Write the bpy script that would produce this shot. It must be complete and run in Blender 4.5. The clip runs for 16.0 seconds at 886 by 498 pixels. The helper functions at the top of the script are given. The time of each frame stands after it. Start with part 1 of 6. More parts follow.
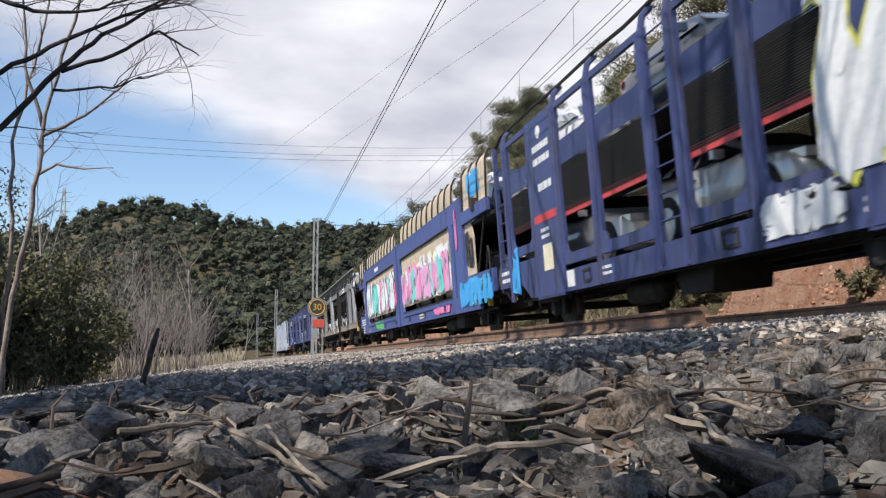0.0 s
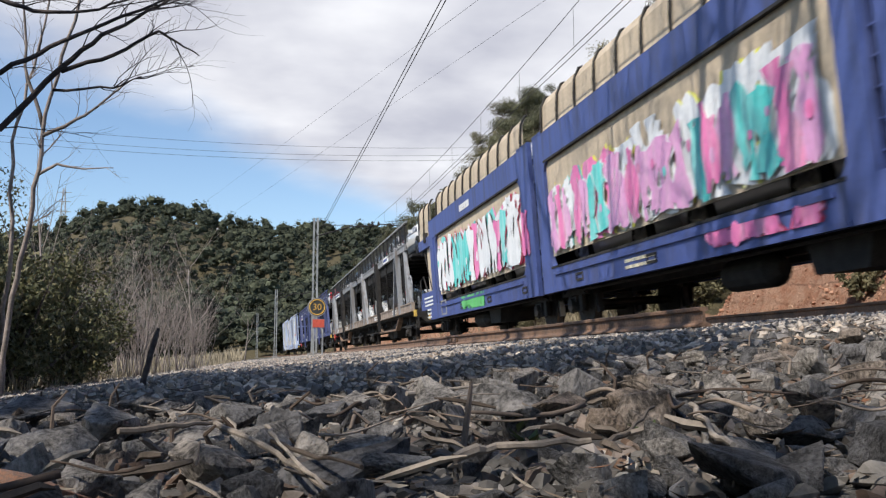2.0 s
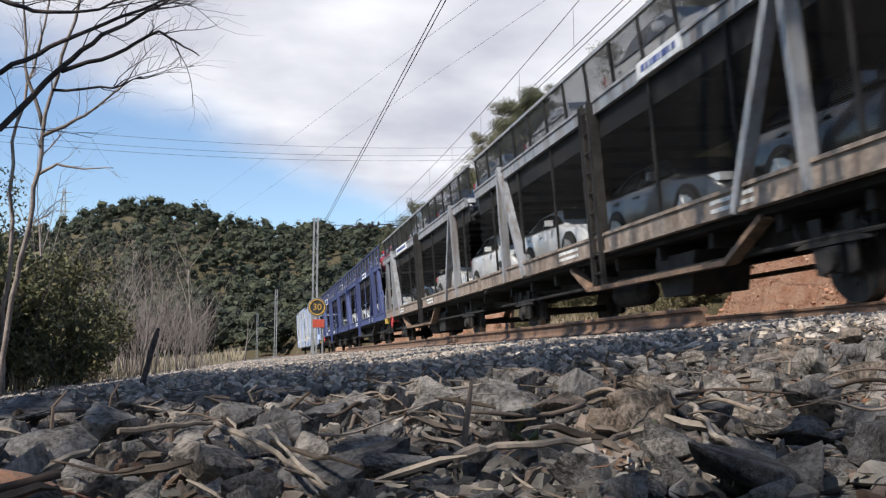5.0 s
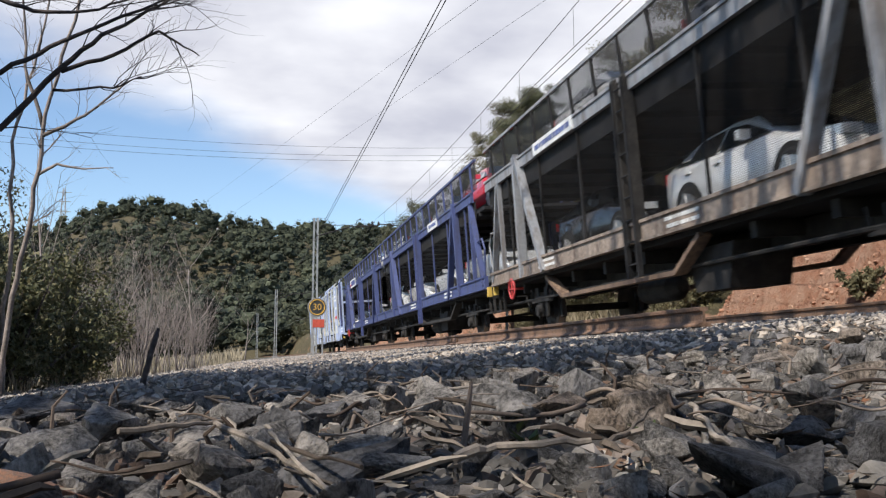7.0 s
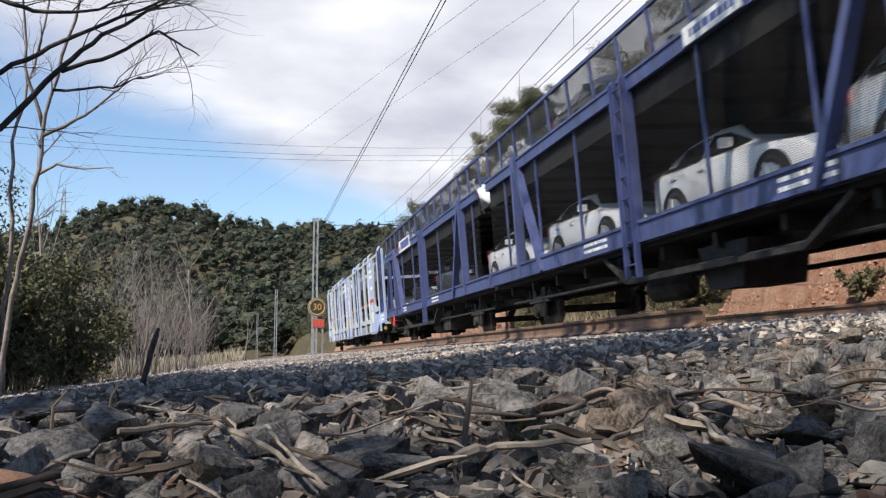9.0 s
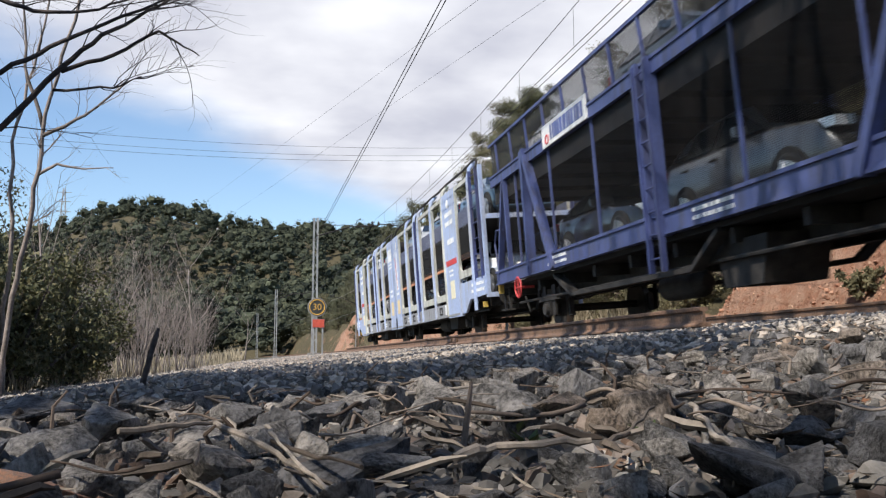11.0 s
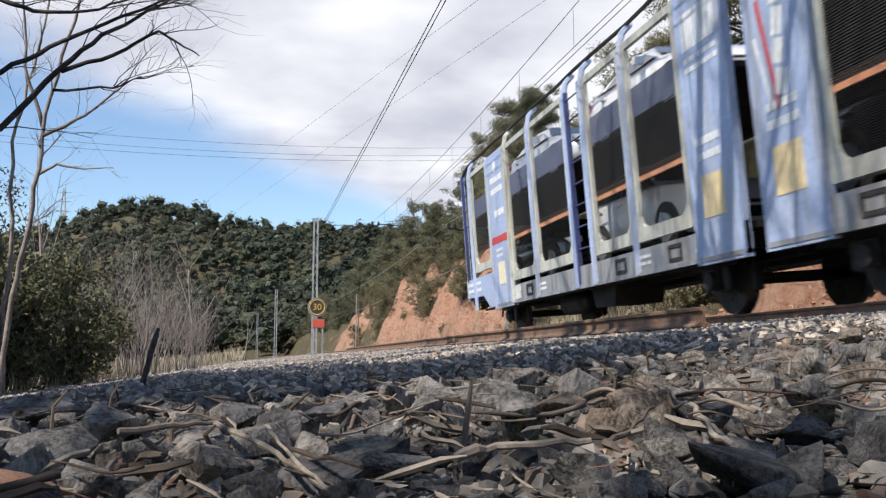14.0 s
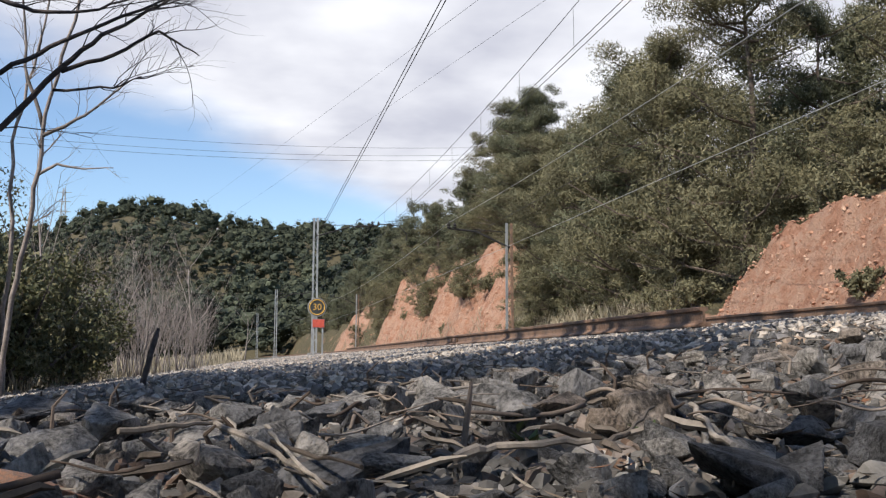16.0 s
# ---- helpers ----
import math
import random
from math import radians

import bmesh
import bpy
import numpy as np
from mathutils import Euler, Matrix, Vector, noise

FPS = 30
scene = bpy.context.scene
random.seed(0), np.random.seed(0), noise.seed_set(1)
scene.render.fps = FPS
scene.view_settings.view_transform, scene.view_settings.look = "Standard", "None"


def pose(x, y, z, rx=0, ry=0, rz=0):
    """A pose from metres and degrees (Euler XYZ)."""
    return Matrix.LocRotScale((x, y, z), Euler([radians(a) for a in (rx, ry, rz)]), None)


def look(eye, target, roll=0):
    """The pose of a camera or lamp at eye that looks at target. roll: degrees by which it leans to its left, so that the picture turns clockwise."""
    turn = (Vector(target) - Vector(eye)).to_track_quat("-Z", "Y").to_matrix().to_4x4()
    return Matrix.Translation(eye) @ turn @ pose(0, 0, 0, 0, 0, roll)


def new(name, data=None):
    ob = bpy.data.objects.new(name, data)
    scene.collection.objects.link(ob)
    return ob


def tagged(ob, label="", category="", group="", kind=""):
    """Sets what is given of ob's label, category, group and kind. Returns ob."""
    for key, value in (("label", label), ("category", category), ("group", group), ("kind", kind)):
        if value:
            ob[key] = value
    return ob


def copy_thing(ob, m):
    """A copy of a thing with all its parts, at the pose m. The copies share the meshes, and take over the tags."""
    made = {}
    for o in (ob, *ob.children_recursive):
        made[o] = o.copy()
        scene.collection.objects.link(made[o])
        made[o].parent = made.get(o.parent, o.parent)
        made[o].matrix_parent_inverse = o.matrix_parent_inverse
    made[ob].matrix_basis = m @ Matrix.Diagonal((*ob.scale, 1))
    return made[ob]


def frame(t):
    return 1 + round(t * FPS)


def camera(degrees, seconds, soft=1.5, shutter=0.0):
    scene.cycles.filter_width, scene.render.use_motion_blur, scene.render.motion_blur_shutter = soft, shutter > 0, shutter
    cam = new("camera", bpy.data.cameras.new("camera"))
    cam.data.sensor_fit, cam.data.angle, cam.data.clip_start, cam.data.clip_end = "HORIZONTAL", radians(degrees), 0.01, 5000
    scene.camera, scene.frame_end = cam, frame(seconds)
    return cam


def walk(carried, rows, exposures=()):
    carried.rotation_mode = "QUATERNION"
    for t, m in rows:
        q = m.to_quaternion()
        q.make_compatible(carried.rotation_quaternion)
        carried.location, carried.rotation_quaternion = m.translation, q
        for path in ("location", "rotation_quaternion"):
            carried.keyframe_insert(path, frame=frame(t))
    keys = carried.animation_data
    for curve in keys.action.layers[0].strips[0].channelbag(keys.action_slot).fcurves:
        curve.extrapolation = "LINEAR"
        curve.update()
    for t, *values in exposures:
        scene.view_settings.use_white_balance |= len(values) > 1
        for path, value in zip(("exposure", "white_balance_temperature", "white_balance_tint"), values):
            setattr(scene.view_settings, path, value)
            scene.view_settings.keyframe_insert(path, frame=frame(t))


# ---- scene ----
cam = camera(52.2, 16.0, soft=1.25, shutter=0.3)
EYE = pose(0, 0, 0.10, 96.95, 0, -11.77)
walk(cam, [(0.0, EYE), (16.0, EYE)], exposures=[(0.0, 0.18), (1.0, 0.16), (2.0, 0.13), (3.0, 0.06), (3.5, 0.06), (4.0, 0.11), (6.5, 0.23), (8.0, 0.26), (16.0, 0.26)])

# ---- world, sun ----
SUN_FROM = Vector((-0.57, -0.40, 0.71)).normalized()


def make_world():
    w = bpy.data.worlds.new("world")
    scene.world = w
    w.use_nodes = True
    nt = w.node_tree
    nt.nodes.clear()
    N, L = nt.nodes.new, nt.links.new
    out = N("ShaderNodeOutputWorld")
    sky = N("ShaderNodeTexSky")
    sky.sky_type, sky.sun_disc = "NISHITA", False
    sky.sun_elevation = math.asin(SUN_FROM.z)
    sky.sun_rotation = math.atan2(SUN_FROM.x, SUN_FROM.y)
    sky.air_density, sky.dust_density, sky.ozone_density = 1.0, 0.4, 3.0
    bg = N("ShaderNodeBackground")
    bg.inputs[1].default_value = 0.15
    L(sky.outputs[0], bg.inputs[0])
    # broken cloud sheet, seen as a plane overhead: direction / height
    co = N("ShaderNodeTexCoord")
    sep = N("ShaderNodeSeparateXYZ")
    L(co.outputs["Generated"], sep.inputs[0])

    def m(op, a, b=None, c=None):
        n = N("ShaderNodeMath")
        n.operation = op
        for k, v in enumerate((a, b, c)):
            if v is None:
                continue
            if isinstance(v, (int, float)):
                n.inputs[k].default_value = v
            else:
                L(v, n.inputs[k])
        return n.outputs[0]

    zc = m("MAXIMUM", sep.outputs[2], 0.03)
    px, py = m("DIVIDE", sep.outputs[0], m("ADD", zc, 0.12)), m("DIVIDE", sep.outputs[1], m("ADD", zc, 0.12))
    comb = N("ShaderNodeCombineXYZ")
    L(px, comb.inputs[0]), L(py, comb.inputs[1])
    n1 = N("ShaderNodeTexNoise")
    n1.inputs["Scale"].default_value, n1.inputs["Detail"].default_value, n1.inputs["Roughness"].default_value = 1.1, 7, 0.55
    L(comb.outputs[0], n1.inputs[0])
    n2 = N("ShaderNodeTexNoise")
    n2.inputs["Scale"].default_value, n2.inputs["Detail"].default_value = 1.5, 5
    L(comb.outputs[0], n2.inputs[0])
    # the edge of the sheet runs from the left above to the hills ahead
    edge = m("ADD", m("MULTIPLY", px, CLOUD[0]), m("MULTIPLY", py, CLOUD[1]))
    edge = m("ADD", edge, CLOUD[2])
    edge = m("ADD", edge, m("MULTIPLY", m("SUBTRACT", n1.outputs[0], 0.5), 0.6))
    mask = N("ShaderNodeMapRange")
    mask.interpolation_type = "SMOOTHSTEP"
    mask.inputs[1].default_value, mask.inputs[2].default_value = -0.12, 0.22
    L(edge, mask.inputs[0])
    # the bank ends overhead; the sky behind and above is clear
    ahead = N("ShaderNodeMapRange")
    ahead.interpolation_type = "SMOOTHSTEP"
    ahead.inputs[1].default_value, ahead.inputs[2].default_value = 0.9, 1.6
    L(m("ADD", py, m("MULTIPLY", m("SUBTRACT", n1.outputs[0], 0.5), 0.8)), ahead.inputs[0])
    cover = m("MULTIPLY", mask.outputs[0], ahead.outputs[0])
    ramp = N("ShaderNodeValToRGB")
    ramp.color_ramp.elements[0].position, ramp.color_ramp.elements[0].color = 0.36, (0.56, 0.575, 0.67, 1)
    ramp.color_ramp.elements[1].position, ramp.color_ramp.elements[1].color = 0.63, (0.95, 0.96, 1.01, 1)
    L(n2.outputs[0], ramp.inputs[0])
    cl = N("ShaderNodeBackground")
    cl.inputs[1].default_value = CLOUD[3]
    L(ramp.outputs[0], cl.inputs[0])
    mix = N("ShaderNodeMixShader")
    L(cover, mix.inputs[0]), L(bg.outputs[0], mix.inputs[1]), L(cl.outputs[0], mix.inputs[2])
    L(mix.outputs[0], out.inputs[0])


CLOUD = (0.65, -0.55, 1.6, 0.92)
make_world()
sun = new("sun", bpy.data.lights.new("sun", "SUN"))
sun.data.energy, sun.data.angle, sun.data.color = 4.8, radians(0.5), (1.0, 0.93, 0.83)
sun.matrix_world = look(SUN_FROM * 50, (0, 0, 0))
scene.view_settings.exposure = 0.26

# ---- materials ----


def material(name, col, rough=0.8, metal=0.0, var=0.25, scale=4.0, fine=60.0, bump=0.2, col2=None, vary=0.0, alpha=None, spec=0.5, dist=0.01, island=0.0):
    """Two scales of noise between two colours, fine relief; vary: by object, island: by loose piece."""
    mt = bpy.data.materials.new(name)
    mt.use_nodes = True
    nt = mt.node_tree
    N, L = nt.nodes.new, nt.links.new
    b = nt.nodes["Principled BSDF"]
    b.inputs["Roughness"].default_value, b.inputs["Metallic"].default_value = rough, metal
    b.inputs["Specular IOR Level"].default_value = spec
    co = N("ShaderNodeTexCoord")
    n1, n2 = N("ShaderNodeTexNoise"), N("ShaderNodeTexNoise")
    n1.inputs["Scale"].default_value, n1.inputs["Detail"].default_value = scale, 5
    n2.inputs["Scale"].default_value, n2.inputs["Detail"].default_value = fine, 4
    L(co.outputs["Object"], n1.inputs[0]), L(co.outputs["Object"], n2.inputs[0])
    mx = N("ShaderNodeMix")
    mx.data_type = "RGBA"
    mx.inputs[6].default_value = (*col, 1)
    c2 = col2 or [c * (1 - 1.6 * var) for c in col]
    mx.inputs[7].default_value = (*[max(0.0, c) for c in c2], 1)
    r = N("ShaderNodeMapRange")
    r.inputs[1].default_value, r.inputs[2].default_value = 0.38, 0.64
    L(n1.outputs[0], r.inputs[0]), L(r.outputs[0], mx.inputs[0])
    hsv = N("ShaderNodeHueSaturation")
    L(mx.outputs[2], hsv.inputs["Color"])
    val = N("ShaderNodeMapRange")
    val.inputs[1].default_value, val.inputs[2].default_value = 0.3, 0.7
    val.inputs[3].default_value, val.inputs[4].default_value = 1 - var, 1 + var
    L(n2.outputs[0], val.inputs[0])
    v = val.outputs[0]
    for amount, node, sock in ((vary, "ShaderNodeObjectInfo", "Random"), (island, "ShaderNodeNewGeometry", "Random Per Island")):
        if amount:
            src = N(node)
            q = N("ShaderNodeMapRange")
            q.inputs[3].default_value, q.inputs[4].default_value = 1 - amount, 1 + amount
            L(src.outputs[sock], q.inputs[0])
            mm = N("ShaderNodeMath")
            mm.operation = "MULTIPLY"
            L(v, mm.inputs[0]), L(q.outputs[0], mm.inputs[1])
            v = mm.outputs[0]
    L(v, hsv.inputs["Value"])
    L(hsv.outputs[0], b.inputs["Base Color"])
    if bump:
        bp = N("ShaderNodeBump")
        bp.inputs["Strength"].default_value, bp.inputs["Distance"].default_value = bump, dist
        L(n2.outputs[0], bp.inputs["Height"]), L(bp.outputs[0], b.inputs["Normal"])
    if alpha is not None:
        b.inputs["Alpha"].default_value = alpha
    return mt


M = {}
M["soil"] = material("soil", (0.17, 0.155, 0.135), 0.95, var=0.3, scale=1.5, fine=45, bump=0.6, dist=0.02)
M["rust"] = material("rusty_steel", (0.23, 0.135, 0.085), 0.75, var=0.3, scale=5, fine=50, bump=0.25, col2=(0.13, 0.085, 0.06))

# ---- helpers for building ----


def part(name, bm, mt, parent=None, label="", smooth=False):
    me = bpy.data.meshes.new(name)
    bm.to_mesh(me)
    bm.free()
    ob = new(name, me)
    me.materials.append(mt)
    if smooth:
        me.polygons.foreach_set("use_smooth", [True] * len(me.polygons))
    if parent:
        ob.parent = parent
    return tagged(ob, label)


def share(name, me, parent, m):
    ob = new(name, me)
    ob.parent = parent
    ob.matrix_basis = m
    return ob


def box(bm, x0, x1, y0, y1, z0, z1):
    v = [bm.verts.new((x, y, z)) for x in (x0, x1) for y in (y0, y1) for z in (z0, z1)]
    for f in ((0, 1, 3, 2), (4, 6, 7, 5), (0, 4, 5, 1), (2, 3, 7, 6), (0, 2, 6, 4), (1, 5, 7, 3)):
        bm.faces.new([v[k] for k in f])
    return v


def beam(bm, p, q, w, h, up=(0, 0, 1)):
    """A bar of section w x h from p to q."""
    p, q = Vector(p), Vector(q)
    d = (q - p).normalized()
    u = Vector(up)
    if abs(d.dot(u)) > 0.98:
        u = Vector((0, 1, 0))
    a = d.cross(u).normalized() * w / 2
    b = a.cross(d).normalized() * h / 2
    c = [bm.verts.new(o + s * a + t * b) for o in (p, q) for s, t in ((-1, -1), (1, -1), (1, 1), (-1, 1))]
    for k in range(4):
        bm.faces.new((c[k], c[(k + 1) % 4], c[4 + (k + 1) % 4], c[4 + k]))
    bm.faces.new((c[3], c[2], c[1], c[0]))
    bm.faces.new(c[4:])


def tube(bm, pts, radii, sides=6, cap=True):
    """A round bar through pts; radii one number or one for each point."""
    pts = [Vector(p) for p in pts]
    if isinstance(radii, (int, float)):
        radii = [radii] * len(pts)
    rings, n0 = [], None
    for k, p in enumerate(pts):
        d = (pts[min(k + 1, len(pts) - 1)] - pts[max(k - 1, 0)]).normalized()
        if n0 is None:
            n0 = d.orthogonal().normalized()
        n0 = (n0 - d * n0.dot(d)).normalized()
        b = d.cross(n0)
        rings.append([bm.verts.new(p + radii[k] * (math.cos(a) * n0 + math.sin(a) * b)) for a in (2 * math.pi * j / sides for j in range(sides))])
    for r0, r1 in zip(rings, rings[1:]):
        for j in range(sides):
            bm.faces.new((r0[j], r0[(j + 1) % sides], r1[(j + 1) % sides], r1[j]))
    if cap:
        bm.faces.new(rings[0][::-1])
        bm.faces.new(rings[-1])


def prism(bm, outline, axis, a, b):
    """The outline (pairs) drawn out along an axis from a to b."""
    def at(u, v, w):
        return {"x": (w, u, v), "y": (u, w, v), "z": (u, v, w)}[axis]
    lo = [bm.verts.new(at(u, v, a)) for u, v in outline]
    hi = [bm.verts.new(at(u, v, b)) for u, v in outline]
    n = len(outline)
    for k in range(n):
        bm.faces.new((lo[k], lo[(k + 1) % n], hi[(k + 1) % n], hi[k]))
    bm.faces.new(lo[::-1])
    bm.faces.new(hi)
    bmesh.ops.recalc_face_normals(bm, faces=bm.faces)


def mesh_from(name, verts, faces, mt, smooth=False):
    """A mesh object from arrays of places and of corners."""
    me = bpy.data.meshes.new(name)
    verts, faces = np.asarray(verts, np.float32), np.asarray(faces, np.int32)
    n, k = faces.shape
    me.vertices.add(len(verts))
    me.vertices.foreach_set("co", verts.ravel())
    me.loops.add(n * k)
    me.loops.foreach_set("vertex_index", faces.ravel())
    me.polygons.add(n)
    me.polygons.foreach_set("loop_start", np.arange(0, n * k, k, dtype=np.int32))
    me.polygons.foreach_set("use_smooth", np.full(n, smooth))
    me.update(calc_edges=True)
    me.materials.append(mt)
    return new(name, me)


# ---- the lie of the land ----
V = 9.0  # the train, metres a second


def bend(y):
    """Sideways shift of the line, which curves gently to the left far off."""
    d = np.maximum(0, np.asarray(y, float) - 30.0)
    return -np.minimum(d, 260) ** 2 / 6540.0 - np.maximum(0, d - 260) * 0.08


def step(a, b, v):
    t = np.clip((v - a) / (b - a), 0, 1)
    return t * t * (3 - 2 * t)


PROFILE_X = [-60, -14, -4, -2, -0.6, 0, 1, 2, 3.4, 4.6, 5.2, 6.0, 8.4, 9.2, 9.9, 10.4, 11.3]
PROFILE_Z = [-2.5, -1.1, -0.42, -0.24, -0.03, 0.0, 0.08, 0.2, 0.33, 0.44, 0.48, 0.50, 0.62, 0.60, 0.3, 0.3, 0.5]


def wave(x, y, s, seed=0.0):
    """Smooth unevenness from a few sines."""
    x, y = np.asarray(x, float) / s, np.asarray(y, float) / s
    return (np.sin(x * 1.7 + y * 0.9 + seed) + np.sin(-x * 1.1 + y * 2.1 + 1.3 * seed + 1) + np.sin(x * 2.9 + y * 2.3 + 2.1 * seed + 2) * 0.6 + np.sin(x * 4.7 - y * 5.3 + seed) * 0.35) / 2.95


def cut_height(y):
    """How high the cutting's face stands beside the line."""
    return 2.45 * (1 - step(19.6, 23.8, y)) + 0.9 + 6.0 * step(42, 54, y) * (1 - step(100, 150, y)) + 3 * step(100, 160, y)


def ground_z(x, y):
    x, y = np.asarray(x, float), np.asarray(y, float)
    u = x - bend(y)
    z = np.interp(u, PROFILE_X, PROFILE_Z)
    hc = cut_height(y) * (1 + 0.15 * wave(x, y, 4.0, 3))
    run = np.maximum((0.66 - 0.22 * step(30, 44, y)) * hc, 1.2)
    # buttresses and gullies in the taller face further on
    rib = step(40, 46, y) * (1.15 * np.abs(np.sin(y * 0.33 + 0.8 * np.sin(y * 0.11))) + 0.5 * np.abs(np.sin(y * 0.83 + 1.0)) - 0.3)
    r = u - 11.6 - rib * (0.4 + 0.6 * np.clip((u - 11.6) / 3.0, 0, 1))
    up = np.where(r > 0, hc * np.clip(r / run, 0, 1) ** (1.65 - 0.8 * step(30, 44, y)) + np.maximum(0, r - run) * 0.30, 0)
    up = up + np.where(r > 0, (0.32 * wave(x, y, 1.6, 1) + 0.22 * wave(x, y, 0.75, 4) + 0.14 * wave(x, y, 0.4, 7) + step(40, 46, y) * 0.35 * np.abs(wave(x, y, 0.9, 9))) * np.clip(r, 0, 1), 0)
    z = z + np.minimum(up, 60 + 0.1 * up)
    # wooded hill across the valley
    crest = 57 - 6 * step(-72, -104, x) + 9 * np.exp(-((x + 47) / 30.0) ** 2) - 3 * np.exp(-((x + 12) / 12.0) ** 2) + 3 * wave(x, y, 60, 2)
    hill = crest * step(185, 450, y) * (1 - 0.5 * step(500, 900, y)) * (0.5 + 0.5 * step(-400, -120, x))
    hill = hill + 3.0 * wave(x, y, 28, 5) * step(150, 250, y)
    z = np.where(u < 11.6, z + hill * step(185, 225, y), np.maximum(z, hill))
    return z


def graded(lo, hi, near, far, centre_lo, centre_hi):
    vals = [centre_lo]
    while vals[-1] < centre_hi:
        vals.append(vals[-1] + near)
    d = near
    while vals[-1] < hi:
        d = min(d * 1.12, far)
        vals.append(vals[-1] + d)
    d, left = near, [centre_lo]
    while left[-1] > lo:
        d = min(d * 1.12, far)
        left.append(left[-1] - d)
    return np.array(sorted(left[1:]) + vals)


def make_ground():
    xs = graded(-700, 700, 0.3, 14, -3, 20)
    ys = graded(-260, 1400, 0.4, 14, 0, 96)
    gx, gy = np.meshgrid(xs, ys)
    gz = ground_z(gx, gy)
    verts = np.stack([gx, gy, gz], -1).reshape(-1, 3)
    n, k = len(ys), len(xs)
    i = np.arange(n * k).reshape(n, k)
    faces = np.stack([i[:-1, :-1], i[:-1, 1:], i[1:, 1:], i[1:, :-1]], -1).reshape(-1, 4)
    return tagged(mesh_from("ground", verts, faces, M["soil"], True), "stony trackside ground rising to wooded hills", "ground", kind="structure")


ground = make_ground()

# ---- the train ----
LEAN = 4.3  # the track is canted towards the inside of its curve
X_TRACK, RAIL_MID = 7.2, 0.76


def streaked(name, col, dirt, amount, rough=0.5, fine=0.12):
    """Weathered paint: vertical runs of dirt, worn patches and fine mottling."""
    mt = bpy.data.materials.new(name)
    mt.use_nodes = True
    nt = mt.node_tree
    N, L = nt.nodes.new, nt.links.new
    b = nt.nodes["Principled BSDF"]
    co, mp = N("ShaderNodeTexCoord"), N("ShaderNodeMapping")
    mp.inputs["Scale"].default_value = (3, 3, 0.35)
    n1, n2 = N("ShaderNodeTexNoise"), N("ShaderNodeTexNoise")
    n1.inputs["Scale"].default_value, n1.inputs["Detail"].default_value = 2.2, 6
    n2.inputs["Scale"].default_value, n2.inputs["Detail"].default_value = 14, 5
    L(co.outputs["Object"], mp.inputs[0]), L(mp.outputs[0], n1.inputs[0]), L(co.outputs["Object"], n2.inputs[0])
    r = N("ShaderNodeMapRange")
    r.inputs[1].default_value, r.inputs[2].default_value, r.inputs[4].default_value = 0.45, 0.72, amount
    L(n1.outputs[0], r.inputs[0])
    mx = N("ShaderNodeMix")
    mx.data_type = "RGBA"
    mx.inputs[6].default_value, mx.inputs[7].default_value = (*col, 1), (*dirt, 1)
    L(r.outputs[0], mx.inputs[0])
    hsv, v = N("ShaderNodeHueSaturation"), N("ShaderNodeMapRange")
    v.inputs[1].default_value, v.inputs[2].default_value = 0.3, 0.7
    v.inputs[3].default_value, v.inputs[4].default_value = 1 - fine, 1 + fine
    L(n2.outputs[0], v.inputs[0]), L(v.outputs[0], hsv.inputs["Value"]), L(mx.outputs[2], hsv.inputs["Color"])
    L(hsv.outputs[0], b.inputs["Base Color"])
    rr = N("ShaderNodeMapRange")
    rr.inputs[3].default_value, rr.inputs[4].default_value = rough - 0.1, rough + 0.2
    L(n2.outputs[0], rr.inputs[0]), L(rr.outputs[0], b.inputs["Roughness"])
    bp = N("ShaderNodeBump")
    bp.inputs["Strength"].default_value, bp.inputs["Distance"].default_value = 0.15, 0.01
    L(n1.outputs[0], bp.inputs["Height"]), L(bp.outputs[0], b.inputs["Normal"])
    return mt


def screen(name, col, pitch, cover):
    """Slotted sheet: rows of slits with metal between them."""
    mt = bpy.data.materials.new(name)
    mt.use_nodes = True
    nt = mt.node_tree
    N, L = nt.nodes.new, nt.links.new
    b, out = nt.nodes["Principled BSDF"], nt.nodes["Material Output"]
    b.inputs["Base Color"].default_value, b.inputs["Roughness"].default_value = (*col, 1), 0.6
    b.inputs["Specular IOR Level"].default_value = 0.12
    co, sep = N("ShaderNodeTexCoord"), N("ShaderNodeSeparateXYZ")
    L(co.outputs["Object"], sep.inputs[0])

    def m(op, a, c):
        n = N("ShaderNodeMath")
        n.operation = op
        for k, q in enumerate((a, c)):
            if isinstance(q, (int, float)):
                n.inputs[k].default_value = q
            else:
                L(q, n.inputs[k])
        return n.outputs[0]

    slit = m("LESS_THAN", m("FRACT", m("DIVIDE", sep.outputs[2], pitch), 0), cover)
    bar = m("LESS_THAN", m("FRACT", m("DIVIDE", sep.outputs[1], pitch * 2.6), 0), 0.06)
    tr, mx = N("ShaderNodeBsdfTransparent"), N("ShaderNodeMixShader")
    L(m("MAXIMUM", slit, bar), mx.inputs[0])
    L(tr.outputs[0], mx.inputs[1]), L(b.outputs[0], mx.inputs[2]), L(mx.outputs[0], out.inputs[0])
    return mt


